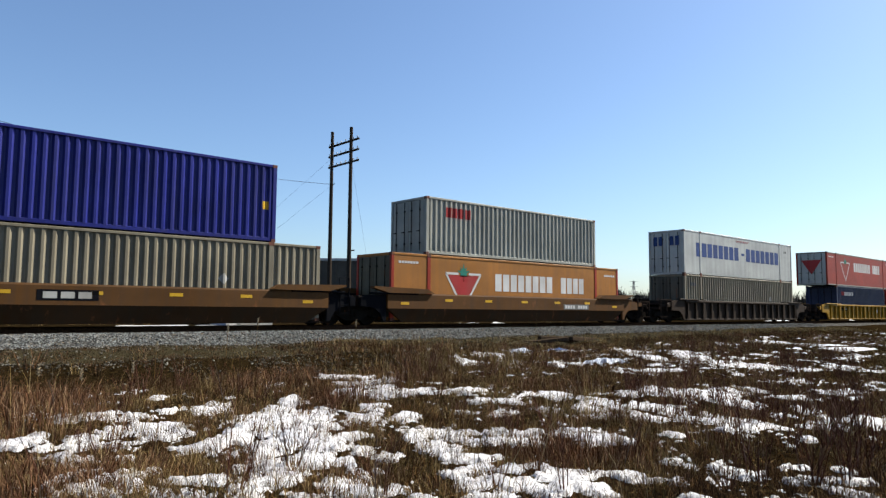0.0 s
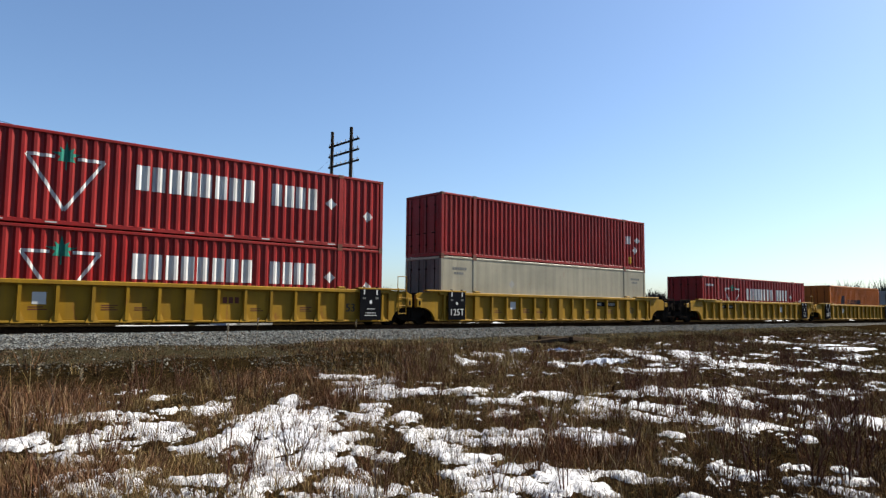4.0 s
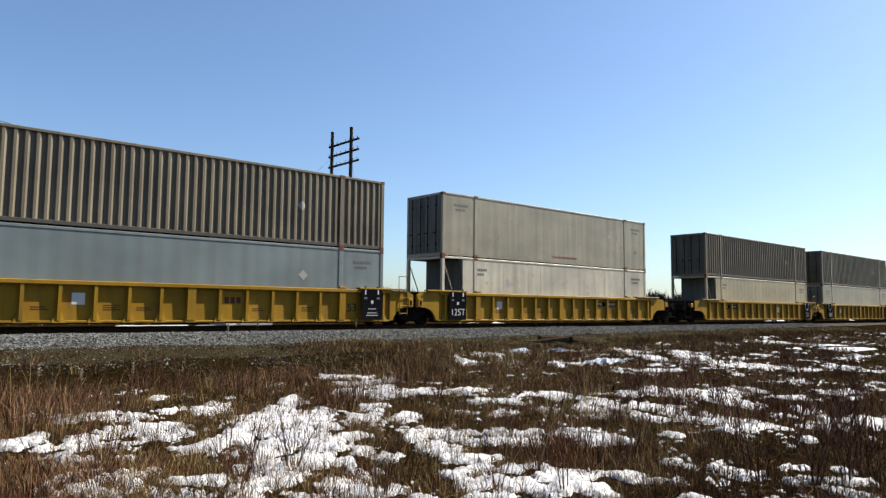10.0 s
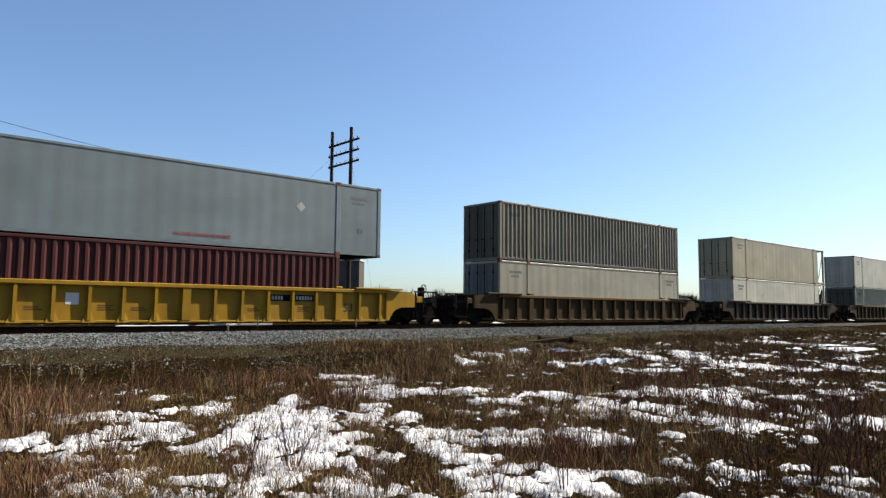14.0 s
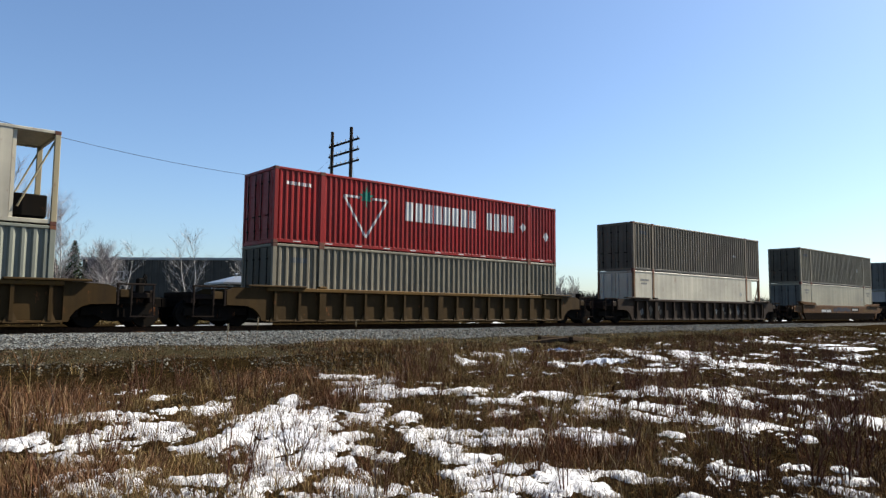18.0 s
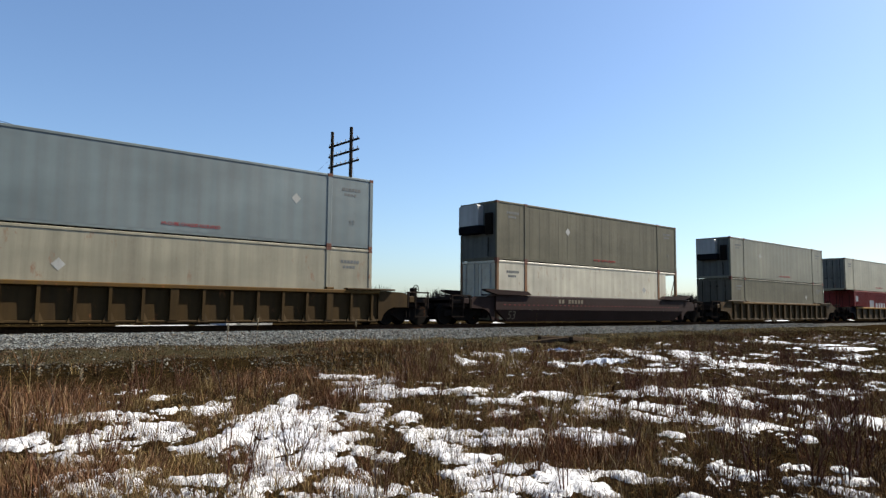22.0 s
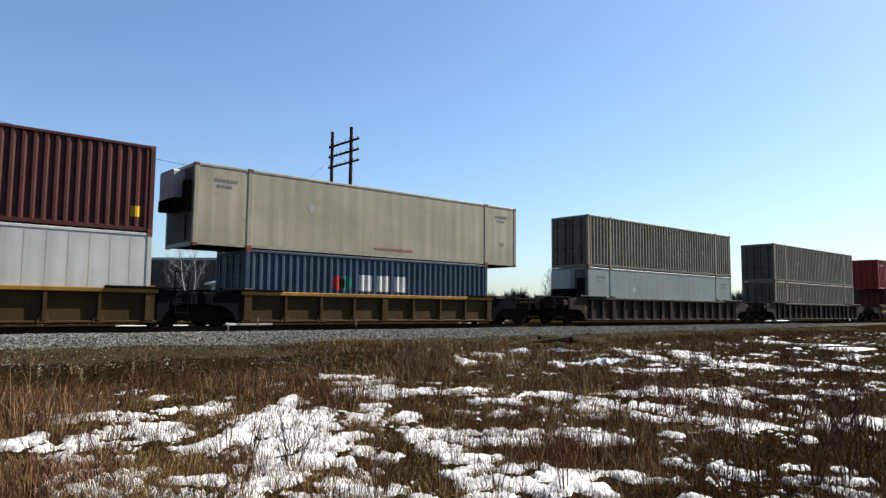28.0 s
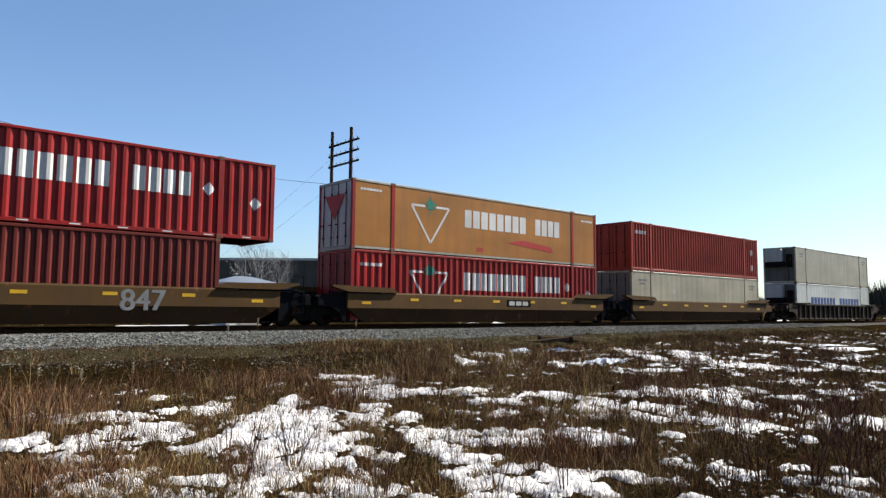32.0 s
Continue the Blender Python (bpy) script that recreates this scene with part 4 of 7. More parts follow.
# long dark shed
B0, B1 = Vector((24.2, 98.3)), Vector((49.9, 73.3))
along = (B1 - B0).normalized()
ang = math.degrees(math.atan2(along.y, along.x))
LEN = (B1 - B0).length
shed = thing("warehouse", None, None, "long dark grey clad warehouse with flat roof", "building")
shed.matrix_world = pose(B0.x, B0.y, -0.6, 0, 0, ang)
TOP = 7.65
part("wall", Geo().box((0, 0, 0), (LEN, 0.3, TOP - 0.25)), SHEET_WALL, shed)
part("wall", Geo().box((0, 3.7, 0), (LEN, 4.0, TOP - 0.25)), SHEET_WALL, shed)
part("wall", Geo().box((0, 0.3, 0), (0.3, 3.7, TOP - 0.25)), SHEET_WALL, shed)
part("wall", Geo().box((LEN - 0.3, 0.3, 0), (LEN, 3.7, TOP - 0.25)), SHEET_WALL, shed)
part("roof", Geo().box((-0.1, -0.1, TOP - 0.25), (LEN + 0.1, 4.1, TOP - 0.05)), TRIM_LIGHT, shed)
part("parapet_trim", Geo().box((-0.15, -0.18, TOP - 0.3), (LEN + 0.15, -0.08, TOP + 0.02), 0.02), TRIM_LIGHT, shed)
part("corner_trim", Geo().box((LEN - 0.3, -0.06, 0), (LEN + 0.06, -0.003, TOP - 0.3), 0.01), SHEET_WALL, shed)
CLAD = Geo().prism([(-0.5, 0.0), (-0.35, -0.05), (0.35, -0.05), (0.5, 0.0)], "z", 0.1, TOP - 0.32).mesh("panel")
for i in range(int(LEN)):
    part("panel", CLAD, SHEET_WALL, shed, at=(0.6 + i * 1.0, -0.003, 0))
w = part("window", Geo().box((4.0, -0.07, 4.8), (5.6, -0.055, 5.88)), SHEET_WALL, shed)
part("frame", Geo().box((4.0, -0.10, 4.8), (5.6, -0.07, 4.9)).box((4.0, -0.10, 5.78), (5.6, -0.07, 5.88)).box((4.0, -0.10, 4.9), (4.1, -0.07, 5.78)).box((5.5, -0.10, 4.9), (5.6, -0.07, 5.78)).box((4.72, -0.10, 4.9), (4.8, -0.07, 5.78)), TRIM_LIGHT, w)

# double telegraph pole with three crossarms, across the track
tp = thing("telegraph_pole", None, None, "old twin wooden telegraph pole with three crossarms", "utility pole")
PX = 24.2
part("pole", Geo().tube((PX - 0.1, 38.75, -0.9), (PX - 0.12, 38.72, 12.2), 0.15, 0.105, 12), POLE_WOOD, tp)
part("pole", Geo().tube((PX + 0.1, 36.8, -0.9), (PX + 0.08, 36.81, 12.2), 0.15, 0.105, 12), POLE_WOOD, tp)
for z, dz in ((11.35, 0.0), (10.68, -0.05), (9.98, -0.06)):
    arm = part("crossarm", Geo().box((PX + 0.11, 36.05, z - 0.06), (PX + 0.21, 39.55, z + 0.06), 0.01), POLE_WOOD, tp)
    for i in range(8):
        y = 36.2 + i * 0.45 + (0.1 if i > 3 else 0)
        part("insulator", Geo().tube((PX + 0.16, y, z + 0.06), (PX + 0.16, y, z + 0.13), 0.015, n=5).tube((PX + 0.16, y, z + 0.12), (PX + 0.16, y, z + 0.2), 0.04, 0.03, 8), TRIM_LIGHT, arm)
part("bracket", Geo().tube((PX - 0.12, 38.6, 8.72), (PX - 0.12, 38.3, 8.72), 0.03, n=6).tube((PX + 0.05, 36.7, 4.3), (PX + 0.35, 36.6, 4.35), 0.04, n=6), POLE_WOOD, tp)


def cable(name, a, b, sag, r, label, n=24):
    a, b = Vector(a), Vector(b)
    g = Geo()
    pts = [a.lerp(b, i / n) - Vector((0, 0, sag * 4 * (i / n) * (1 - i / n))) for i in range(n + 1)]
    for p, q in zip(pts, pts[1:]):
        g.tube(p, q, r, n=5, caps=False)
    return thing(name, g, POLE_WOOD, label, "cable", "wires of the pole")


cable("wire", (PX - 0.12, 38.6, 8.72), (-18, 38.8, 15.96), 2.47, 0.012, "sagging black wire strung to the telegraph pole")
cable("guy_wire", (PX - 0.2, 38.7, 10.4), (13.8, 42.5, -0.5), 0.0, 0.005, "thin steel guy wire of the telegraph pole", 2)
cable("guy_wire", (PX - 0.2, 38.7, 8.6), (14.8, 43.5, -0.5), 0.0, 0.005, "thin steel guy wire of the telegraph pole", 2)
cable("guy_wire", (PX + 0.15, 36.8, 9.9), (27.6, 38.2, -0.5), 0.0, 0.005, "thin steel guy wire of the telegraph pole", 2)


def bare_tree(seed, height, spread, x, y, label, levels=4, r0=None, stems=1, forks=(5, 2), bark=None):
    """A leafless tree: tapering trunk, limbs that fork, and a haze of fine twigs."""
    r = random.Random(seed)
    trunk, limbs, twigs = Geo(), Geo(), Geo()
    r0 = r0 or height * 0.011

    def grow(p, d, l, rad, lev):
        g = trunk if lev == 0 else limbs if lev <= 2 else twigs
        seg = 5 if lev == 0 else 3
        for i in range(seg):
            q = p + d * l / seg
            ra, rb = rad * (1 - 0.75 * i / seg), rad * (1 - 0.75 * (i + 1) / seg)
            g.tube(p, q, max(ra, 0.007), max(rb, 0.005), 6 if lev < 2 else 3, False)
            if lev < levels and (lev > 0 or i >= 1):
                for _ in range(forks[0] if lev == 0 else forks[1]):
                    a = r.uniform(0, 6.283)
                    side = d.orthogonal()
                    side.rotate(Matrix.Rotation(a, 3, d))
                    nd = (d + side * r.uniform(0.35, 0.8) * spread + Vector((0, 0, 0.45))).normalized()
                    grow(p.lerp(q, r.random()), nd, l * r.uniform(0.34, 0.52) * (1.1 - 0.12 * i), rb * 0.6, lev + 1)
            p = q
            d = (d + Vector((r.uniform(-1, 1), r.uniform(-1, 1), r.uniform(-0.2, 0.6))) * 0.09).normalized()

    for k in range(stems):
        off = Vector((r.uniform(-0.3, 0.3), r.uniform(-0.3, 0.3), 0)) * (stems > 1)
        lean = Vector((r.uniform(-0.15, 0.15), r.uniform(-0.15, 0.15), 1)).normalized()
        grow(off, lean, height * (1 if k == 0 else r.uniform(0.6, 0.9)), r0, 0)
    t = thing("tree", None, None, label, "tree", "bare trees beyond the track")
    t.location = (x, y, ground_z(x, y) - 0.1)
    part("trunk", trunk, BARK, t)
    bark = bark or BARK
    limbs.add(twigs.v, twigs.f)
    part("crown", limbs, bark, t)
    return t


def birch(seed, x, y, h, stems, label, limbs=4, crown_bark=None):
    """Several slim pale stems with fans of fine upright twigs."""
    r = random.Random(seed)
    trunk, crown = Geo(), Geo()

    def whip(g, p, d, l, r0, seg, rise):
        pts = [p]
        for i in range(seg):
            q = p + d * (l / seg)
            g.tube(p, q, max(0.005, r0 * (1 - i / seg)), max(0.004, r0 * (1 - (i + 1) / seg)), 3 if r0 < 0.03 else 6, False)
            p = q
            pts.append(p)
            d = (d + Vector((r.uniform(-0.1, 0.1), r.uniform(-0.1, 0.1), rise))).normalized()
        return pts

    def off(d, spread):
        a = r.uniform(0, 6.283)
        return (d + Vector((math.cos(a), math.sin(a), r.uniform(-0.3, 0.3))) * spread).normalized()

    for k in range(stems):
        a = r.uniform(0, 6.283)
        lean = Vector((math.cos(a) * 0.2, math.sin(a) * 0.2, 1)).normalized() if k else Vector((0.03, 0, 1)).normalized()
        hh = h * (1 if k == 0 else r.uniform(0.65, 0.95))
        axis = whip(trunk, Vector((math.cos(a), math.sin(a), 0)) * 0.25, lean, hh, 0.075, 14, 0.02)
        for i in range(3, 14):
            for _ in range(limbs):
                base = axis[i].lerp(axis[i + 1 if i < 13 else i], r.random())
                limb = whip(crown, base, off(lean, 0.85), (hh * (1 - i / 14) * 0.42 + 0.7) * r.uniform(0.7, 1.1), 0.022, 4, 0.12)
                for j in range(1, 5):
                    for _ in range(3):
                        twig = whip(crown, limb[j], off((limb[j] - limb[j - 1]).normalized(), 0.6), r.uniform(0.4, 0.9), 0.008, 2, 0.1)
                        for q in twig[1:]:
                            whip(crown, q, off((twig[1] - twig[0]).normalized(), 0.6), r.uniform(0.2, 0.45), 0.005, 1, 0)
    t = thing("tree", None, None, label, "tree", "bare trees beyond the track")
    t.location = (x, y, ground_z(x, y) - 0.1)
    part("trunk", trunk, BARK, t)
    part("crown", crown, crown_bark or TWIG_GREY, t)


birch(1, 10.1, 62.0, 11.7, 5, "tall leafless birch with fine grey twigs", 3)
birch(2, 7.2, 62.5, 12.0, 4, "tall leafless birch with fine grey twigs", 3)
birch(3, 14.0, 64.0, 10.0, 4, "slender leafless birch behind the track", 3)
birch(4, 17.2, 61.0, 5.6, 2, "small pale birch beside the dark spruces")
for i, (x, y, h) in enumerate(((17.0, 58.0, 4.4), (22.3, 57.0, 5.8), (26.0, 55.2, 5.4), (27.4, 56.2, 6.6), (29.0, 56.5, 4.6))):
    birch(20 + i, x, y, h + 0.9, 2, "pale leafless sapling in front of the warehouse", 1, BARK)
bare_tree(41, 4.0, 1.1, 54.4, 45.2, "leafless rounded bush beyond the track", 3, 0.05, 5)
bare_tree(42, 3.5, 1.1, 56.0, 44.6, "leafless rounded bush beyond the track", 3, 0.05, 4)


def conifer(seed, x, y, h):
    r = random.Random(seed)
    t = thing("conifer", None, None, "small dark green spruce beside bare trees", "tree")
    t.location = (x, y, ground_z(x, y))
    part("trunk", Geo().tube((0, 0, -0.2), (0, 0, h), 0.12, 0.02, 8), BARK, t)
    g = Geo()
    for i in range(4200):
        z = 0.4 + (h - 0.4) * r.random() ** 1.3
        rad = (h - z) * 0.46 + 0.18
        a = r.uniform(0, 6.283)
        p = Vector((math.cos(a), math.sin(a), -0.12)) * rad * r.uniform(0.1, 0.6) + Vector((0, 0, z))
        q = p + Vector((math.cos(a), math.sin(a), r.uniform(-0.35, 0.15))) * rad * 0.5
        side = Vector((-math.sin(a), math.cos(a), 0)) * 0.11
        g.add([tuple(p - side), tuple(p + side), tuple(q)], [(0, 1, 2)])
    part("needles", g, CONIFER, t)


conifer(1, 17.9, 76.0, 7.2)
conifer(2, 16.4, 77.0, 5.4)

# far woods round the plain
# brown lightened in the colour itself for the haze of distance
FAR_TWIGS = islands("hazed_wood", [(0.0, (0.04128, 0.03302, 0.02752)), (0.7, (0.08256, 0.06742, 0.05642)), (0.9, (0.02752, 0.03096, 0.01926)), (1.0, (0.02064, 0.02477, 0.01514))], 0.9)
wood = random.Random(31)
wv, wf = [], []
for i in range(1100):
    a = radians(wood.uniform(18, 100))
    d = wood.uniform(290, 420)
    right = smooth01(66, 72, math.degrees(a))
    x, y = math.sin(a) * d, math.cos(a) * d
    h = wood.uniform(8.5, 13.0) * (0.80 + 0.25 * noise.noise(Vector((a * 9, 0, 0)))) * (1.15 + 0.25 * right)
    if right < 0.3 and wood.random() < 0.35:
        h *= 0.6
    for _ in range(80):
        z0 = h * wood.random() * 0.55
        b = wood.uniform(0, 6.283)
        rr = h * 0.30 * wood.random()
        bx_, by_ = x + math.cos(b) * rr * 0.5, y + math.sin(b) * rr * 0.5
        w_ = wood.uniform(0.08, 0.3)
        k = len(wv)
        wv += [(bx_ - w_ * math.cos(a), by_ + w_ * math.sin(a), z0 - 0.8), (bx_ + w_ * math.cos(a), by_ - w_ * math.sin(a), z0 - 0.8), (x + math.cos(b) * rr * 1.3, y + math.sin(b) * rr * 1.3, min(h, z0 + h * wood.uniform(0.3, 0.55)) - 0.8)]
        wf.append((k, k + 1, k + 2))
thing("far_woods", mesh_from("far_woods", wv, wf, False), FAR_TWIGS, "brown leafless woods along the horizon", "woods", kind="stuff")

# low dark brush left of the warehouse
br = random.Random(8)
bpts = [(br.uniform(2, 19), br.uniform(70, 82)) for _ in range(260)]
tufts("low_brush", [(a, b, ground_z(a, b)) for a, b in bpts], 26, 3.4, 0.10, 0.9, FAR_TWIGS, "dark leafless brush in front of far woods")

# lattice mast far off
mast = thing("lattice_mast", None, None, "distant steel lattice pylon above the woods", "pylon")
mast.location = (362, 241, -0.7)
MAST_STEEL = paint("galvanised_lattice", (0.2064, 0.2133, 0.2202), 0.6)
leg = Geo()
for sx_ in (-1, 1):
    for sy_ in (-1, 1):
        leg.tube((sx_ * 1.3, sy_ * 1.3, 0), (sx_ * 0.3, sy_ * 0.3, 20), 0.11, n=5)
part("leg", leg, MAST_STEEL, mast)
br = Geo()
for i in range(7):
    z0, z1 = i * 2.8, (i + 1) * 2.8
    w0, w1 = 1.3 - 1.0 * z0 / 20, 1.3 - 1.0 * z1 / 20
    for sy_ in (-1, 1):
        br.tube((-w0, sy_ * w0, z0), (w1, sy_ * w1, z1), 0.08, n=4).tube((w0, sy_ * w0, z0), (-w1, sy_ * w1, z1), 0.08, n=4)
part("bracing", br, MAST_STEEL, mast)
for z in (13.5, 16.5, 19.5):
    part("crossarm", Geo().tube((-2.2, 1.4, z), (2.2, -1.4, z), 0.09, n=5), MAST_STEEL, mast)


# ---- the train's make-up ----
D_NEAR = 23.56                 # the near face of the containers
TRACK_Y = D_NEAR + 1.295
WELL_FLOOR = 0.185
L53, L40, HIGH, LOW = 16.154, 12.192, 2.896, 2.591
LIFT = 6.0                      # lifting posts of the long boxes stand at the 40-foot marks
moving = []                     # (object, x at the start, y, z)
GEOS = {}


def shared(key, build):
    if key not in GEOS:
        GEOS[key] = build().mesh("_".join(str(k) for k in key))
    return GEOS[key]


def profile(half, corr):
    """Break points of the side sheet: distance along it and depth behind the outer face."""
    x0, x1 = -half, half
    if not corr:
        return [(x0, 0.0), (x1, 0.0)]
    pitch = 0.30 if corr is True else corr
    n = max(1, round((x1 - x0) / pitch))
    p, out, deep = (x1 - x0) / n, [], 0.066 if pitch > 0.25 else 0.044
    for i in range(n):
        a = x0 + i * p
        out += [(a, deep), (a + 0.28 * p, deep), (a + 0.46 * p, 0.0), (a + 0.72 * p, 0.0)]
    return out + [(x1, deep)]


def depth_at(prof, x):
    for (a, d0), (b, d1) in zip(prof, prof[1:]):
        if a <= x <= b:
            return d0 + (d1 - d0) * (x - a) / max(1e-6, b - a)
    return 0.0


def side_sheet(half, h, corr):
    g = Geo()
    prof = profile(half, corr)
    for (a, d0), (b, d1) in zip(prof, prof[1:]):
        k = len(g.v)
        g.v += [(a, -1.275 + d0, 0.14), (b, -1.275 + d1, 0.14), (b, -1.275 + d1, h - 0.09), (a, -1.275 + d0, h - 0.09)]
        g.f.append((k, k + 1, k + 2, k + 3))
    g.box((-half, -1.205, 0.14), (half, -1.185, h - 0.09))
    return g


def clip_poly(poly, x, keep_right):
    out = []
    for (ax, az), (bx, bz) in zip(poly, poly[1:] + poly[:1]):
        ina, inb = (ax >= x, bx >= x) if keep_right else (ax <= x, bx <= x)
        if ina:
            out.append((ax, az))
        if ina != inb:
            k = (x - ax) / (bx - ax)
            out.append((x, az + (bz - az) * k))
    return out


def on_side(g, poly, half, corr, lift=0.006):
    """Lays a convex painted shape on the side sheet, following its folds."""
    prof = profile(half, corr)
    for (a, _), (b, _) in zip(prof, prof[1:]):
        q = clip_poly(clip_poly(list(poly), a, True), b, False)
        if len(q) >= 3 and max(p[0] for p in q) - min(p[0] for p in q) > 1e-5:
            k = len(g.v)
            g.v += [(x, -1.275 + depth_at(prof, min(max(x, a + 1e-6), b - 1e-6)) - lift, z) for x, z in q]
            g.f.append(tuple(range(k, k + len(q))))


def bars(x0, x1, z0, z1, count, fill=0.74):
    """Lettering that is not spelt out: a row of plain blocks."""
    p = (x1 - x0) / count
    return [[(x0 + i * p, z0), (x0 + (i + fill) * p, z0), (x0 + (i + fill) * p, z1), (x0 + i * p, z1)] for i in range(count)]


def rect(x0, x1, z0, z1):
    return [(x0, z0), (x1, z0), (x1, z1), (x0, z1)]


def diamond(x, z, r=0.24):
    return [(x - r, z), (x, z - r), (x + r, z), (x, z + r)]


def disc(x, z, r, n=12):
    return [(x + r * math.cos(2 * math.pi * i / n), z + r * math.sin(2 * math.pi * i / n)) for i in range(n)]


def band(p, q, w):
    (ax, az), (bx, bz) = p, q
    n = math.hypot(bx - ax, bz - az)
    ox, oz = -(bz - az) / n * w / 2, (bx - ax) / n * w / 2
    return [(ax + ox, az + oz), (ax - ox, az - oz), (bx - ox, bz - oz), (bx + ox, bz + oz)]


def emblem(x0, x1, ztop, zbot, w=0.10):
    """A triangle standing on its tip, in outline."""
    m = (x0 + x1) / 2
    return [band((x0, ztop), (m - 0.32, ztop), w), band((m + 0.32, ztop), (x1, ztop), w), band((x0, ztop), (m, zbot), w), band((x1, ztop), (m, zbot), w)]


def leaf(x, z, r):
    """A jagged leaf: a fan of narrow points with a short stalk."""
    out = [[(x - 0.05 * r, z - 1.1 * r), (x + 0.05 * r, z - 1.1 * r), (x + 0.05 * r, z - 0.4 * r), (x - 0.05 * r, z - 0.4 * r)]]
    tips = ((-35, 0.8), (12, 1.1), (50, 0.85), (90, 1.15), (130, 0.85), (168, 1.1), (215, 0.8))
    at = lambda a, k: (x + k * r * math.cos(radians(a)), z + k * r * math.sin(radians(a)))
    for n, (a, k) in enumerate(tips):
        before = (tips[n - 1][0] + a) / 2 if n else -90
        after = (tips[n + 1][0] + a) / 2 if n < 6 else 270
        out += [[(x, z), at(before, 0.45), at(a, k)], [(x, z), at(a, k), at(after, 0.45)]]
    return out


def store_marks(length):
    """The red retailer's livery, as plain shapes: triangle, green badge, two words."""
    o = -length / 2
    return [(INK_WHITE, emblem(o + 3.07, o + 5.25, 2.12, 0.5) + bars(o + 6.22, o + 10.5, 1.38, 2.2, 8, 0.8) + bars(o + 11.1, o + 13.1, 1.38, 2.2, 4, 0.8)),
            (INK_GREEN, leaf(o + 4.16, 2.18, 0.40))]


def panel_seams(half, h, step):
    n = round(2 * half / step)
    return [rect(-half + i * step - 0.012, -half + i * step + 0.012, 0.2, h - 0.15) for i in range(1, n)]


def written(text, size, material, parent, at, turn=(90, 0, 0), name="marking"):
    cu = bpy.data.curves.new("text", "FONT")
    cu.body, cu.size, cu.extrude = text, size, 0.002
    tmp = bpy.data.objects.new("text", cu)
    scene.collection.objects.link(tmp)
    me = bpy.data.meshes.new_from_object(tmp.evaluated_get(bpy.context.evaluated_depsgraph_get()))
    bpy.data.objects.remove(tmp)
    bpy.data.curves.remove(cu)
    me.materials.clear()
    me.materials.append(material)
    ob = new(name, me)
    ob.parent = parent
    ob.matrix_basis = pose(*at, *turn)
    return ob


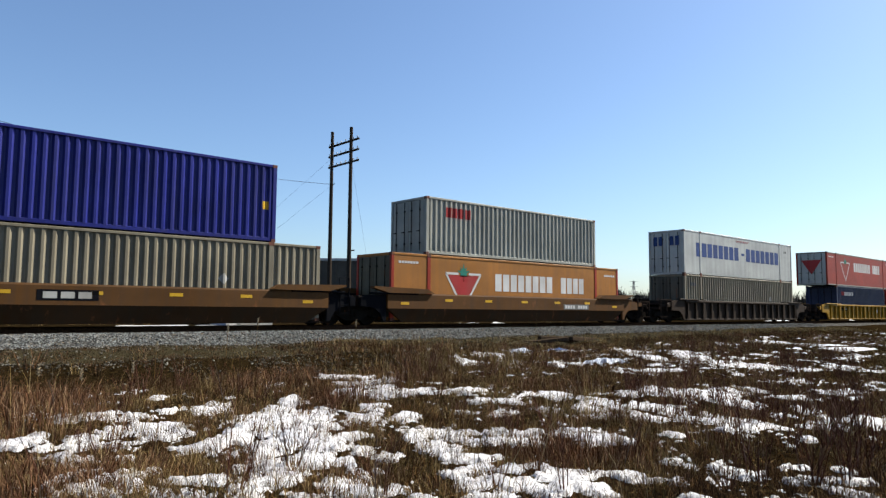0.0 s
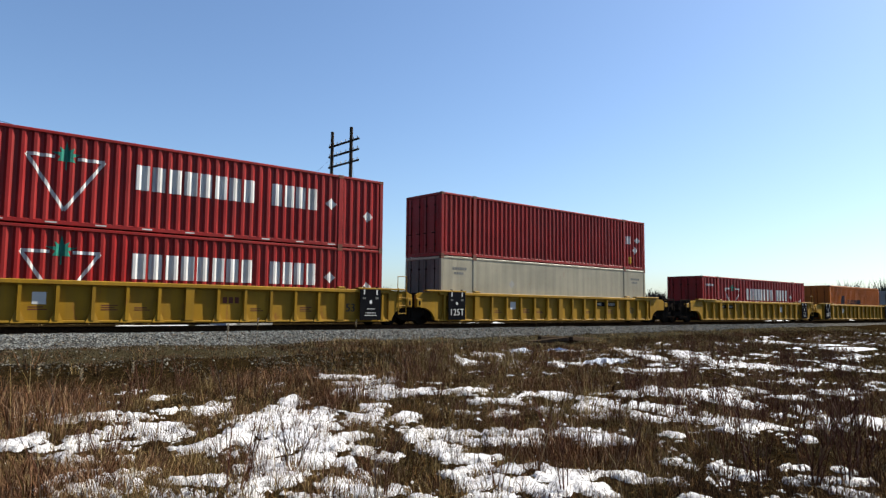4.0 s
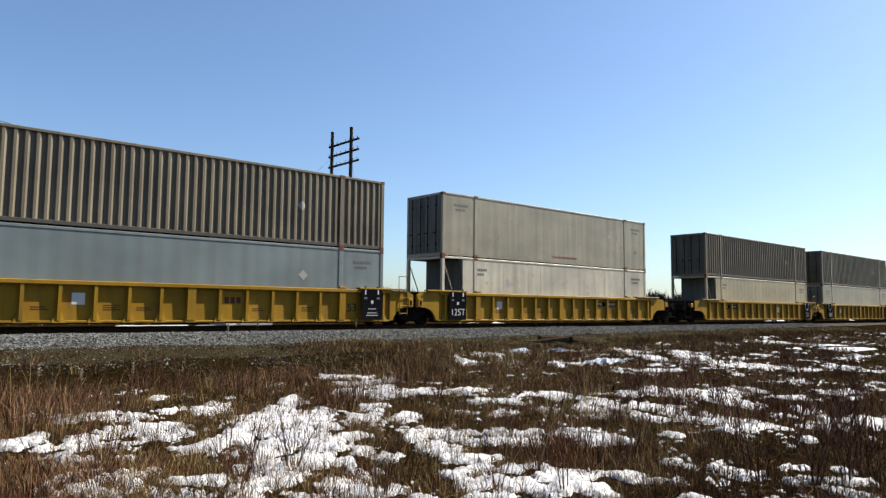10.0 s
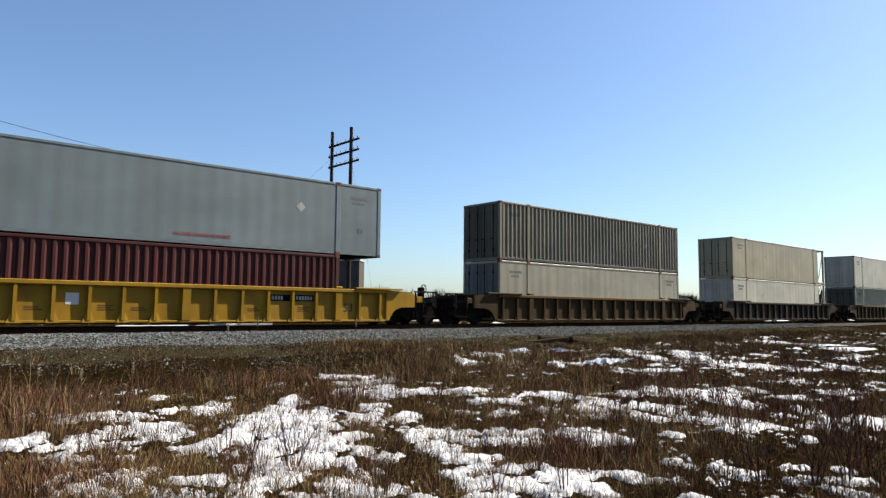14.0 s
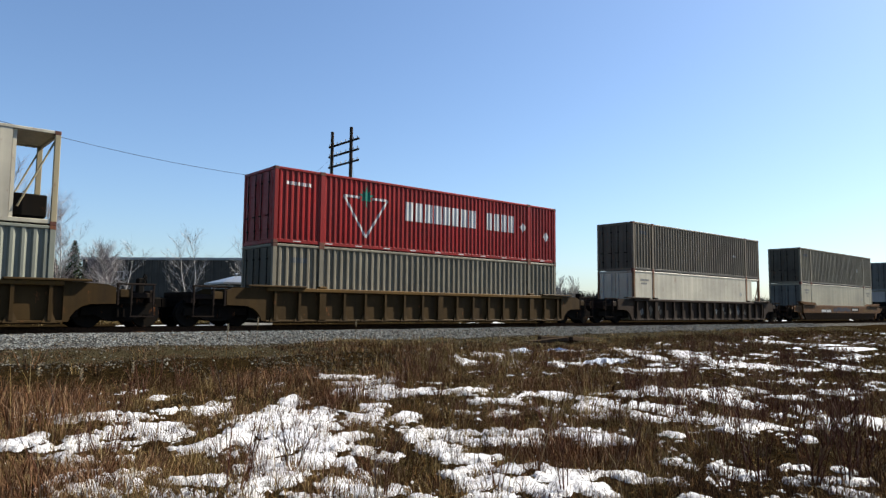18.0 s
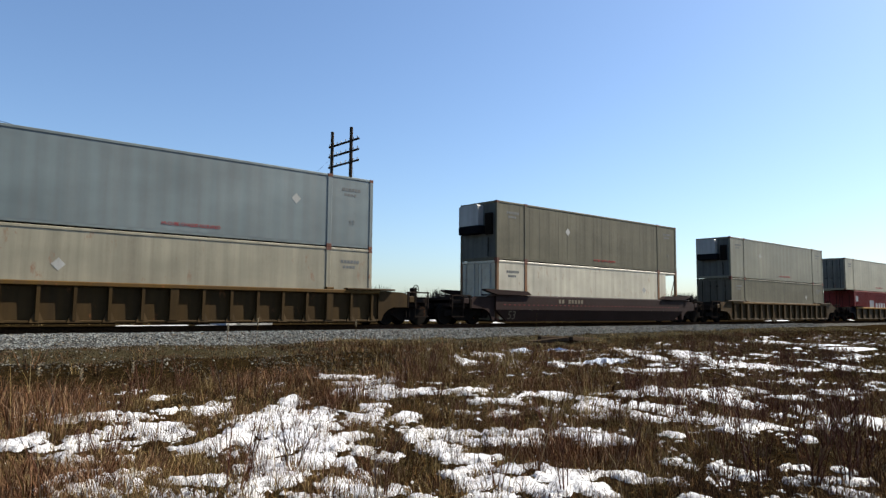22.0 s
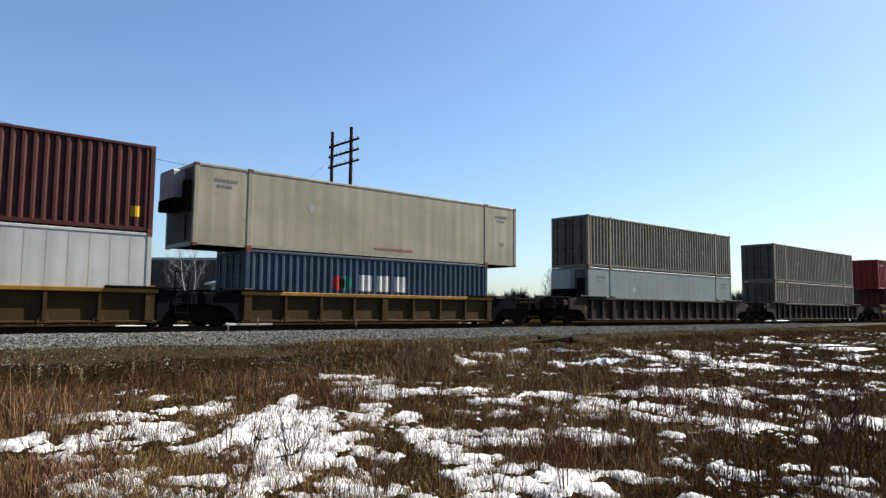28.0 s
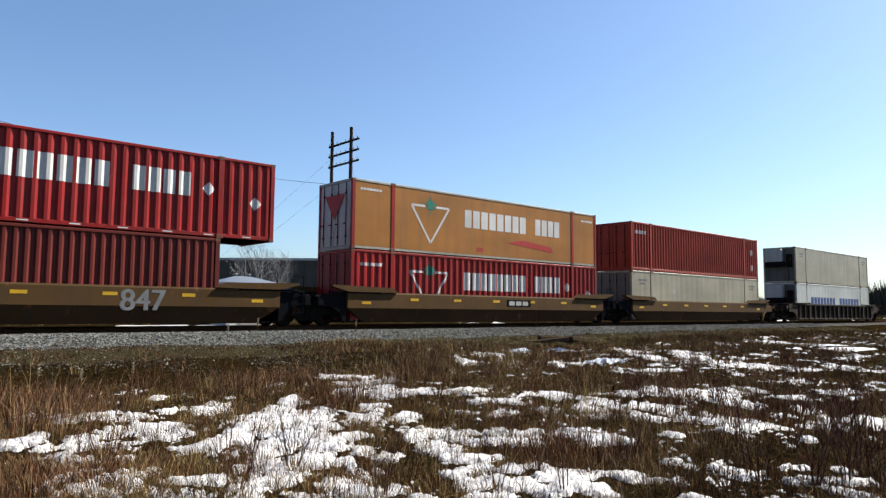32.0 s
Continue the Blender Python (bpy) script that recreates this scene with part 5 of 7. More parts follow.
def container(x, z, length, h, body, corr, label, left="doors", right="wall", post=None, rail=None, marks=(), seams=0.0, texts=(), door=None, open_end=False, sill=None):
    """A freight container: sheets, rails, posts, castings, end doors or a cooling unit, and its markings."""
    half, post, rail, door = length / 2, post or body, rail or body, door or body
    c = thing("container", None, None, label, "container", "containers on the train")
    long_box = length > 14
    cut = 1.15 if open_end else 0.0       # the frame stays, the insulated box stops short
    oe = -1 if open_end == "left" else 1
    sh = half - 0.12
    near = part("side_panel", shared(("side_panel", length, h, corr), lambda: side_sheet(sh, h, corr)) if not open_end else
                shared(("short_side_panel", length, h), lambda: side_sheet(sh, h, corr)), body, c)
    if open_end:
        near.scale.x = (2 * sh - cut) / (2 * sh)
        near.location.x = -cut / 2 * oe
    far = part("side_panel", near.data, body, c)
    far.rotation_euler = (0, 0, math.pi)
    far.scale.x, far.location.x = near.scale.x, near.location.x
    part("roof", shared(("roof", length, h), lambda: Geo().box((-half + 0.06, -1.24, h - 0.05), (half - 0.06, 1.24, h - 0.012), 0.01)), body, c)
    part("floor", shared(("floor", length), lambda: Geo().box((-half + 0.06, -1.19, 0.06), (half - 0.06, 1.19, 0.12))), GRIMY, c)
    for s in (-1, 1):
        part("top_rail", shared(("top_rail", length, h, s), lambda: Geo().box((-half + 0.1, s * 1.22, h - 0.10), (half - 0.1, s * 1.292, h - 0.004), 0.012)), rail, c)
        part("bottom_rail", shared(("bottom_rail", length, s), lambda: Geo().box((-half + 0.1, s * 1.20, 0.04), (half - 0.1, s * 1.272, 0.17), 0.012)), sill or rail, c)
        for e in (-1, 1):
            part("corner_post", shared(("corner_post", length, h, s, e), lambda: Geo().box((e * (half - 0.16), s * 1.16, 0.0), (e * half, s * 1.295, h), 0.012)), post, c)
        if long_box:
            for e in (-1, 1):
                part("lifting_post", shared(("lifting_post", h, s, e), lambda: Geo().box((e * LIFT - 0.1, s * 1.2, 0.0), (e * LIFT + 0.1, s * 1.298, h), 0.015).box((e * LIFT - 0.11, s * 1.18, h - 0.14), (e * LIFT + 0.11, s * 1.301, h + 0.012), 0.01)), post, c)
    for e in (-1, 1):
        for zc, nm in ((0.0, "low"), (h - 0.118, "high")):
            part("corner_casting", shared(("corner_casting", length, nm, h, e), lambda: Geo().box((e * (half - 0.178), -1.2985, zc - 0.002), (e * (half + 0.003), -1.12, zc + 0.12), 0.008)), CASTING, c)
            if long_box:
                part("corner_casting", shared(("lift_casting", nm, h, e), lambda: Geo().box((e * LIFT - 0.115, -1.304, zc - 0.002), (e * LIFT + 0.115, -1.17, zc + 0.132), 0.008)), CASTING, c)
    for e, kind in ((-1, left), (1, right)):
        xe = e * half
        part("end_header", shared(("end_header", length, h, e), lambda: Geo().box((xe - e * 0.1, -1.16, h - 0.12), (xe - e * 0.004, 1.16, h - 0.006), 0.01)), rail, c)
        part("end_sill", shared(("end_sill", length, e), lambda: Geo().box((xe - e * 0.1, -1.16, 0.004), (xe - e * 0.004, 1.16, 0.15), 0.01)), rail, c)
        if open_end and e == oe:
            part("end_wall", shared(("inset_wall", length, h, e), lambda: Geo().box((e * (half - cut - 0.1), -1.2, 0.14), (e * (half - cut), 1.2, h - 0.1))), body if e == 1 else END_SHADE, c)
            for s in (-1, 1):
                part("brace", shared(("brace", length, h, s, e), lambda: Geo().tube((e * (half - 0.1), s * 1.23, h - 0.2), (e * (half - cut + 0.1), s * 1.23, 0.5), 0.028, n=6)), post, c)
            part("generator", shared(("generator", length, h, e), lambda: Geo().box((e * (half - cut + 0.02), -0.9, 0.25), (e * (half - 0.2), 0.9, 0.95), 0.04)), GRIMY, c)
        elif kind == "doors":
            for s in (-1, 1):
                def leaf():
                    g = Geo().box((xe - e * 0.09, s * 0.012, 0.16), (xe - e * 0.03, s * 1.15, h - 0.13), 0.01)
                    for i in range(3):
                        z0 = 0.35 + i * (h - 0.6) / 3
                        g.box((xe - e * 0.032, s * 0.10, z0), (xe - e * 0.012, s * 1.06, z0 + (h - 0.6) / 3 - 0.14), 0.006)
                    return g
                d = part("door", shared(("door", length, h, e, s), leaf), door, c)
                for k in (0.25, 0.85):
                    part("lock_rod", shared(("lock_rod", length, h, e, s, k), lambda: Geo().tube((xe + e * 0.012, s * k, 0.18), (xe + e * 0.012, s * k, h - 0.15), 0.018, n=6).box((xe + e * 0.005, s * k - 0.03, 1.05), (xe + e * 0.03, s * k + 0.2, 1.09)).box((xe - e * 0.02, s * k - 0.05, 0.5), (xe + e * 0.03, s * k + 0.05, 0.56)).box((xe - e * 0.02, s * k - 0.05, h - 0.6), (xe + e * 0.03, s * k + 0.05, h - 0.54))), UNIT_GREY if kind == "doors" and body is CP_WHITE else GRIMY, d)
        elif kind == "cooler":
            part("end_wall", shared(("end_wall", length, h, e), lambda: Geo().box((xe - e * 0.08, -1.16, 0.15), (xe - e * 0.02, 1.16, h - 0.12))), END_SHADE, c, "bulkhead painted dark for shade behind the cooling unit")
            u = part("cooling_unit", shared(("cooling_unit", length, h, e), lambda: Geo().prism([(-0.35, 1.72), (1.0, 1.72), (1.0, h - 0.22), (0.93, h - 0.15), (-0.28, h - 0.15), (-0.35, h - 0.22)], "x", xe - e * 0.02, xe + e * 0.38)), UNIT_GREY, c, "boxy white cooling unit")
            part("grille", shared(("grille", length, h, e), lambda: Geo().box((xe, -0.5, 1.30), (xe + e * 0.42, 1.0, 1.715), 0.03)), BLACK, u)
            part("fuel_pipe", shared(("fuel_pipe", length, h, e), lambda: Geo().tube((xe + e * 0.05, -0.75, 0.2), (xe + e * 0.05, -0.75, 1.1), 0.03, n=6).box((xe, -1.05, 1.25), (xe + e * 0.16, -0.6, 2.3), 0.02)), GRIMY, u)
        else:
            def end_sheet():
                g = Geo().box((xe - e * 0.09, -1.16, 0.14), (xe - e * 0.06, 1.16, h - 0.1))
                for i in range(9):
                    y = -1.08 + i * 0.27
                    g.prism([(xe - e * 0.06, y - 0.07), (xe - e * 0.015, y - 0.03), (xe - e * 0.015, y + 0.03), (xe - e * 0.06, y + 0.07)], "z", 0.16, h - 0.12)
                return g
            part("end_wall", shared(("corr_end", length, h, e), end_sheet), body, c)
    if seams:
        g = Geo()
        for q in panel_seams(sh - (cut / 2), h, seams):
            on_side(g, [(a - cut / 2 * oe, b) for a, b in q], half, corr, 0.004)
        part("seam", g, SEAM if body in (CP_WHITE, BRIGHT_WHITE, CP_WARM) else SEAM_DARK, c)
    for ink, shapes in marks:
        if ink is INK_GREY:
            g = Geo()
            for q in shapes:
                on_side(g, q, sh, corr)
            tagged(part("small_print", g, ink, c), kind="stuff")
            continue
        for q in shapes:
            g = Geo()
            on_side(g, q, sh, corr)
            if g.f:
                part("badge" if ink is INK_GREEN else "letter_block", g, ink, c)
    for text, size, ink, tx, tz in texts:
        tagged(written(text, size, ink, c, (tx, -1.284, tz)), kind="stuff")
    moving.append((c, x, TRACK_Y, z))
    return c


def truck(parent, x):
    """A two-axle freight truck under a car."""
    tr = part("truck", shared(("truck_bolster",), lambda: Geo().box((-0.22, -1.05, 0.35), (0.22, 1.05, 0.72), 0.05).box((-0.4, -0.3, 0.72), (0.4, 0.3, 0.95), 0.05)), GRIMY, parent, at=(x, 0, 0))
    for s in (-1, 1):
        part("side_frame", shared(("side_frame", s), lambda: Geo().prism([(-1.15, 0.38), (-1.12, 0.66), (-0.7, 0.66), (-0.32, 0.86), (0.32, 0.86), (0.7, 0.66), (1.12, 0.66), (1.15, 0.38), (0.75, 0.42), (0.36, 0.2), (-0.36, 0.2), (-0.75, 0.42)], "y", s * 0.92, s * 1.08)
             .box((-0.2, s * 1.08, 0.3), (0.2, s * 1.12, 0.62), 0.02).tube((-0.09, s * 1.13, 0.34), (-0.09, s * 1.13, 0.62), 0.06, n=8).tube((0.09, s * 1.13, 0.34), (0.09, s * 1.13, 0.62), 0.06, n=8)), GRIMY, tr)
        for e in (-1, 1):
            part("wheel", shared(("wheel", s), lambda: Geo().tube((0, s * 0.70, 0.455), (0, s * 0.83, 0.455), 0.455, 0.445, 24).tube((0, s * 0.66, 0.455), (0, s * 0.70, 0.455), 0.48, 0.48, 24).tube((0, s * 0.83, 0.455), (0, s * 0.98, 0.455), 0.12, 0.1, 12)), GRIMY, tr, at=(e * 0.89, 0, 0))
    for e in (-1, 1):
        part("axle", shared(("axle",), lambda: Geo().tube((0, -0.9, 0.455), (0, 0.9, 0.455), 0.08, n=8)), GRIMY, tr, at=(e * 0.89, 0, 0))
    return tr


def ladder(parent, x, s, z0, z1, material):
    def build():
        g = Geo()
        for k in (-0.2, 0.2):
            g.tube((k, 0, z0), (k, 0, z1), 0.018, n=6)
        n = int((z1 - z0) / 0.33)
        for i in range(n + 1):
            g.tube((-0.2, 0, z0 + 0.04 + i * 0.33), (0.2, 0, z0 + 0.04 + i * 0.33), 0.014, n=6)
        return g
    return part("ladder", shared(("ladder", z0, z1), build), material, parent, at=(x, s * 1.46, 0))


def car_end(car, e, half, joint, kind, paint_of, chord):
    """One end of a well car. kind: 'coupler', 'joint' (shared truck carried here) or 'open' (truck on the neighbour)."""
    q = lambda pts: [(e * a, b) for a, b in pts]
    x1 = joint - (0.12 if kind != "coupler" else 0.55)
    art = kind != "coupler"
    for s in (-1, 1):
        xp = x1 if art else half + 1.5      # the side plate stops short of an end platform
        outline = [(half, 0.2), (half + 0.16, 0.2), (half + 0.22, 0.36), (half + 0.34, 0.53), (half + 0.52, 0.66), (half + 0.75, 0.74), (xp, 0.76), (xp, chord - 0.16), (xp - 0.25, chord - 0.05), (half, chord)]
        part("end_side", shared(("end_side", e, half, joint, kind, s, chord), lambda: Geo().prism(q(outline), "y", s * 1.30, s * 1.42)), paint_of, car)
        part("end_chord", shared(("end_chord", e, half, joint, kind, s, chord), lambda: Geo().box((e * (half - 1.6), s * 1.28, chord + 0.003), (e * (half + 0.75), s * 1.56, chord + 0.075), 0.015)), paint_of, car)
    part("end_deck", shared(("end_deck", e, half, joint, kind, chord), lambda: Geo().box((e * half, -1.3, 0.95), (e * x1, 1.3, 1.12), 0.02).box((e * (half + 0.05), -1.28, 1.12), (e * (half + 0.2), 1.28, chord - 0.02), 0.02).box((e * (x1 - 0.16), -1.3, 0.8), (e * x1, 1.3, 1.2), 0.02)), DARK_WELL, car)
    part("underframe", shared(("underframe", e, half, joint, kind), lambda: Geo().box((e * (half - 0.05), -0.55, 0.42), (e * (x1 - 0.05), 0.55, 0.95), 0.04).box((e * (half + 0.1), -1.2, 0.75), (e * (x1 - 0.3), 1.2, 0.95), 0.03).box((e * (half + 0.15), -1.15, 0.3), (e * (half + 0.5), -0.7, 0.75), 0.03)), GRIMY, car)
    rails = Geo()
    for k in (x1 - 0.78, x1 - 0.32):
        rails.tube((e * k, -1.44, 0.95), (e * k, -1.44, chord + 0.6), 0.016, n=6)
    rails.tube((e * (x1 - 0.78), -1.44, chord + 0.6), (e * (x1 - 0.32), -1.44, chord + 0.6), 0.016, n=6)
    if not art:
        rails, top = Geo(), chord - 0.06
        for k in (half + 1.56, x1 - 0.75, x1 - 0.06):
            rails.box((e * (k - 0.03), -1.42, 0.72), (e * (k + 0.03), -1.36, top), 0.008)
        rails.box((e * (half + 1.5), -1.42, top), (e * x1, -1.36, top + 0.06), 0.01).box((e * (x1 - 0.78), -1.41, 0.34), (e * (x1 - 0.03), -1.33, 0.38))
        for k in (x1 - 0.75, x1 - 0.06):
            rails.tube((e * k, -1.38, 0.36), (e * k, -1.38, 0.8), 0.016, n=6)
        part("jacking_box", shared(("jacking_box", e, half), lambda: Geo().box((e * (half + 1.62), -1.40, 0.96), (e * (half + 1.98), -1.2, 1.22), 0.02)), paint_of, car)
    if not art or e == 1:
        part("handrail", rails, paint_of if art else DARK_WELL, car)
    if art:
        if e == 1:
            ladder(car, e * (x1 - 0.55), -1, 0.45, chord + 0.1, paint_of)
        box = part("step_box", shared(("step_box", e, half, joint), lambda: Geo().box((e * (x1 - 0.28), -1.47, 0.78), (e * (x1 - 0.02), -1.415, 1.14), 0.012)), paint_of, car)
        part("slot", shared(("slot", e, half, joint), lambda: Geo().box((e * (x1 - 0.20), -1.474, 0.84), (e * (x1 - 0.10), -1.471, 1.04))), BLACK, box)
        if kind == "joint":
            truck(car, e * joint)
    else:
        truck(car, e * (half + 1.72))
        part("coupler", shared(("coupler", e, joint), lambda: Geo().box((e * (x1 - 0.3), -0.16, 0.68), (e * (joint - 0.18), 0.16, 0.96), 0.03).box((e * (joint - 0.2), -0.22, 0.62), (e * (joint + 0.08), 0.14, 1.0), 0.05)), GRIMY, car)
        hose = Geo()
        for i in range(6):
            a, b = i / 6, (i + 1) / 6
            hose.tube((e * (x1 - 0.1 + 0.55 * a), -0.45, 0.75 - 0.42 * math.sin(math.pi * 0.5 * a)), (e * (x1 - 0.1 + 0.55 * b), -0.45, 0.75 - 0.42 * math.sin(math.pi * 0.5 * b)), 0.03, n=6)
        part("brake_hose", hose, BLACK, car)
        if e == 1:
            bw = Geo().box((x1 - 0.35, -0.75, 1.1), (x1 - 0.15, -0.45, chord + 0.2), 0.03)
            for i in range(12):
                a, b = 2 * math.pi * i / 12, 2 * math.pi * (i + 1) / 12
                bw.tube((x1 - 0.1, -0.6 + 0.19 * math.cos(a), chord + 0.14 + 0.19 * math.sin(a)), (x1 - 0.1, -0.6 + 0.19 * math.cos(b), chord + 0.14 + 0.19 * math.sin(b)), 0.02, n=5)
            for i in range(3):
                a = math.pi * i / 3
                bw.tube((x1 - 0.1, -0.6 - 0.19 * math.cos(a), chord + 0.14 - 0.19 * math.sin(a)), (x1 - 0.1, -0.6 + 0.19 * math.cos(a), chord + 0.14 + 0.19 * math.sin(a)), 0.014, n=5)
            part("brake_wheel", bw, GRIMY, car)


def ribbed_car(x, half, left, right, body, label, chord=1.42, bays=12, chord_paint=None, placards=False, plate=None, black_ends=False, number=None, sign=None, sprayed=()):
    """A well car with upright ribs along its sides. left, right: (kind of end, distance to its joint or coupler)."""
    car = thing("well_car", None, None, label, "rail car", "cars of the train")
    cp = chord_paint or body
    post = LIFT if half > 8 else half - 0.25
    for s in (-1, 1):
        part("side_sheet", shared(("side_sheet", half, chord, s), lambda: Geo().box((-half, s * 1.315, 0.2), (half, s * 1.345, chord - 0.06))), body, car)
        part("top_chord", shared(("top_chord", half, chord, s), lambda: Geo().box((-half, s * 1.30, chord - 0.14), (half, s * 1.51, chord), 0.02)), cp, car)
        part("side_sill", shared(("side_sill", half, s), lambda: Geo().box((-half, s * 1.27, 0.16), (half, s * 1.43, 0.235), 0.015)), body, car)
        step = 2 * post / bays
        for i in range(-bays, bays + 1):
            xr = i * step + (step / 2 if bays % 2 else 0)
            if abs(xr) > half - 0.05:
                continue
            wide = abs(abs(xr) - post) < 0.01 or (bays % 2 == 0 and i == 0)
            part("rib", shared(("rib", wide, chord, s), lambda: Geo().prism([(s * 1.345, 0.235), (s * 1.47, 0.235), (s * 1.47, 0.40), (s * 1.49, chord - 0.14), (s * 1.345, chord - 0.14)], "x", *((-0.14, 0.14) if wide else (-0.05, 0.05))).add([(a, s * b, c) for a, b, c in ((-0.2, 1.346, 0.17), (0.2, 1.346, 0.17), (0.2, 1.46, 0.17), (-0.2, 1.46, 0.17), (-0.06, 1.346, 0.52), (0.06, 1.346, 0.52), (0.06, 1.40, 0.52), (-0.06, 1.40, 0.52))], [(0, 3, 2, 1), (4, 5, 6, 7), (0, 1, 5, 4), (1, 2, 6, 5), (2, 3, 7, 6), (3, 0, 4, 7)])), body, car, at=(xr, 0, 0))
        for e in (-1, 1):
            part("container_guide", shared(("guide", chord, s), lambda: Geo().box((-0.16, s * 1.3, chord + 0.002), (0.16, s * 1.5, chord + 0.09), 0.02)), cp, car, at=(e * post, 0, 0.08 if half - post < 2.2 and half > 8 else 0))
    part("well_floor", shared(("well_floor", half), lambda: Geo().box((-half, -1.27, 0.12), (half, 1.27, 0.17))), DARK_WELL, car)
    for e, (kind, joint) in ((-1, left), (1, right)):
        car_end(car, e, half, joint, kind, BLACK if black_ends else body, chord)
        if placards and kind != "coupler":
            p = part("placard", shared(("placard", e, half, chord), lambda: Geo().box((e * (half - 1.52), -1.56, 0.22), (e * (half - 0.5), -1.53, chord + 0.01), 0.008).box((e * (half - 1.36), -1.55, chord - 0.02), (e * (half - 1.28), -1.5, chord + 0.12)).box((e * (half - 0.74), -1.55, chord - 0.02), (e * (half - 0.66), -1.5, chord + 0.12))), BLACK, car, "black board with white stencils")
            if e == -1:
                written("125T", 0.42, INK_WHITE, p, (-half + 0.56, -1.568, 0.42))
            else:
                g = Geo()
                for zz, w in ((0.5, 0.5), (0.4, 0.6), (0.66, 0.4)):
                    g.box((half - 1.0 - w / 2, -1.564, zz), (half - 1.0 + w / 2, -1.561, zz + 0.025))
                part("lettering", g, INK_WHITE, p)
            part("lettering", Geo().prism([(e * (half - 1.0) + 0.065 * math.cos(a * math.pi / 5), 0.95 + 0.075 * math.sin(a * math.pi / 5)) for a in range(10)], "y", -1.565, -1.562), INK_WHITE, p)
            for k in (-1.32, -0.7):
                part("strap", shared(("strap", e, half, chord, k), lambda: Geo().box((e * (half + k) - 0.03, -1.564, chord - 0.2), (e * (half + k) + 0.03, -1.561, chord - 0.01))), INK_WHITE, p)
                part("lettering", shared(("small_digits", e, half, k), lambda: Geo().box((e * (half + k) - 0.07, -1.564, 1.06), (e * (half + k) - 0.01, -1.561, 1.14)).box((e * (half + k) + 0.01, -1.564, 1.06), (e * (half + k) + 0.07, -1.561, 1.14))), INK_GREY, p)
        if placards and e == 1:
            for k in (0.0, 0.02):
                tagged(written("53", 0.46, INK_BLACK, car, (half - 2.08 + k, -1.3495 - 0.05 * k, 0.56)), kind="stuff")
    step = 2 * post / bays
    if plate is not None:
        part("sticker", Geo().box((plate * step + 0.35, -1.3495, 0.72), (plate * step + 0.72, -1.346, 1.08)), INK_WHITE, car, "blank white sticker")
    if number is not None:
        g = Geo().box((number * step + 0.1, -1.3495, 0.93), (number * step + 0.94, -1.3465, 1.17)).box(((number + 1) * step + 0.1, -1.3495, 0.93), ((number + 1) * step + 0.94, -1.3465, 1.17))
        pl = part("number_panel", g, BLACK, car)
        g = Geo()
        for k in (0, 1):
            for i in range(4 if k == 0 else 6):
                xx = (number + k) * step + 0.18 + i * 0.12
                g.box((xx, -1.353, 0.98), (xx + 0.085, -1.350, 1.12))
        part("lettering", g, INK_PALE, pl)
    for k, bay in enumerate(sprayed):
        a, b, z0, z1, w = bay * step + 0.12, bay * step + 0.88 * step - 0.04, 0.36, 1.12, 0.13
        g, dab = Geo(), random.Random(60 + bay)
        for j in range(3):
            u, v, ru, rv = dab.uniform(a + 0.2, b - 0.2), dab.uniform(z0 + 0.2, z1 - 0.2), dab.uniform(0.08, 0.2), dab.uniform(0.1, 0.28)
            g.prism([(u + ru * (0.7 + 0.3 * math.cos(3 * i + j)) * math.cos(i * 0.785) + 0.25 * rv * math.sin(i * 0.785), v + rv * (0.75 + 0.25 * math.sin(2 * i + bay)) * math.sin(i * 0.785)) for i in range(8)], "y", -1.3495 - 0.001 * j, -1.3465)
        part("graffiti", g, INK_TAN if k % 3 else INK_GREY, car, "faded sprayed paint patch")
    if placards:
        g = Geo()
        for bay, rows_ in ((-5, 2), (-3, 3), (-2, 2), (2, 2), (4, 3)):
            for k in range(rows_):
                g.box((bay * step + 0.25, -1.3485, 0.55 + k * 0.07), (bay * step + 0.75 - 0.1 * (k % 2), -1.3465, 0.58 + k * 0.07))
        part("stencil", g, INK_MAROON, car)
    if sign is not None:
        g = Geo()
        for i in range(3):
            g.box((sign * step + 0.2 + i * 0.22, -1.3495, 0.82), (sign * step + 0.36 + i * 0.22, -1.3465, 1.04))
        part("lettering", g, INK_MAROON, car)
    moving.append((car, x, TRACK_Y, 0.0))
    return car


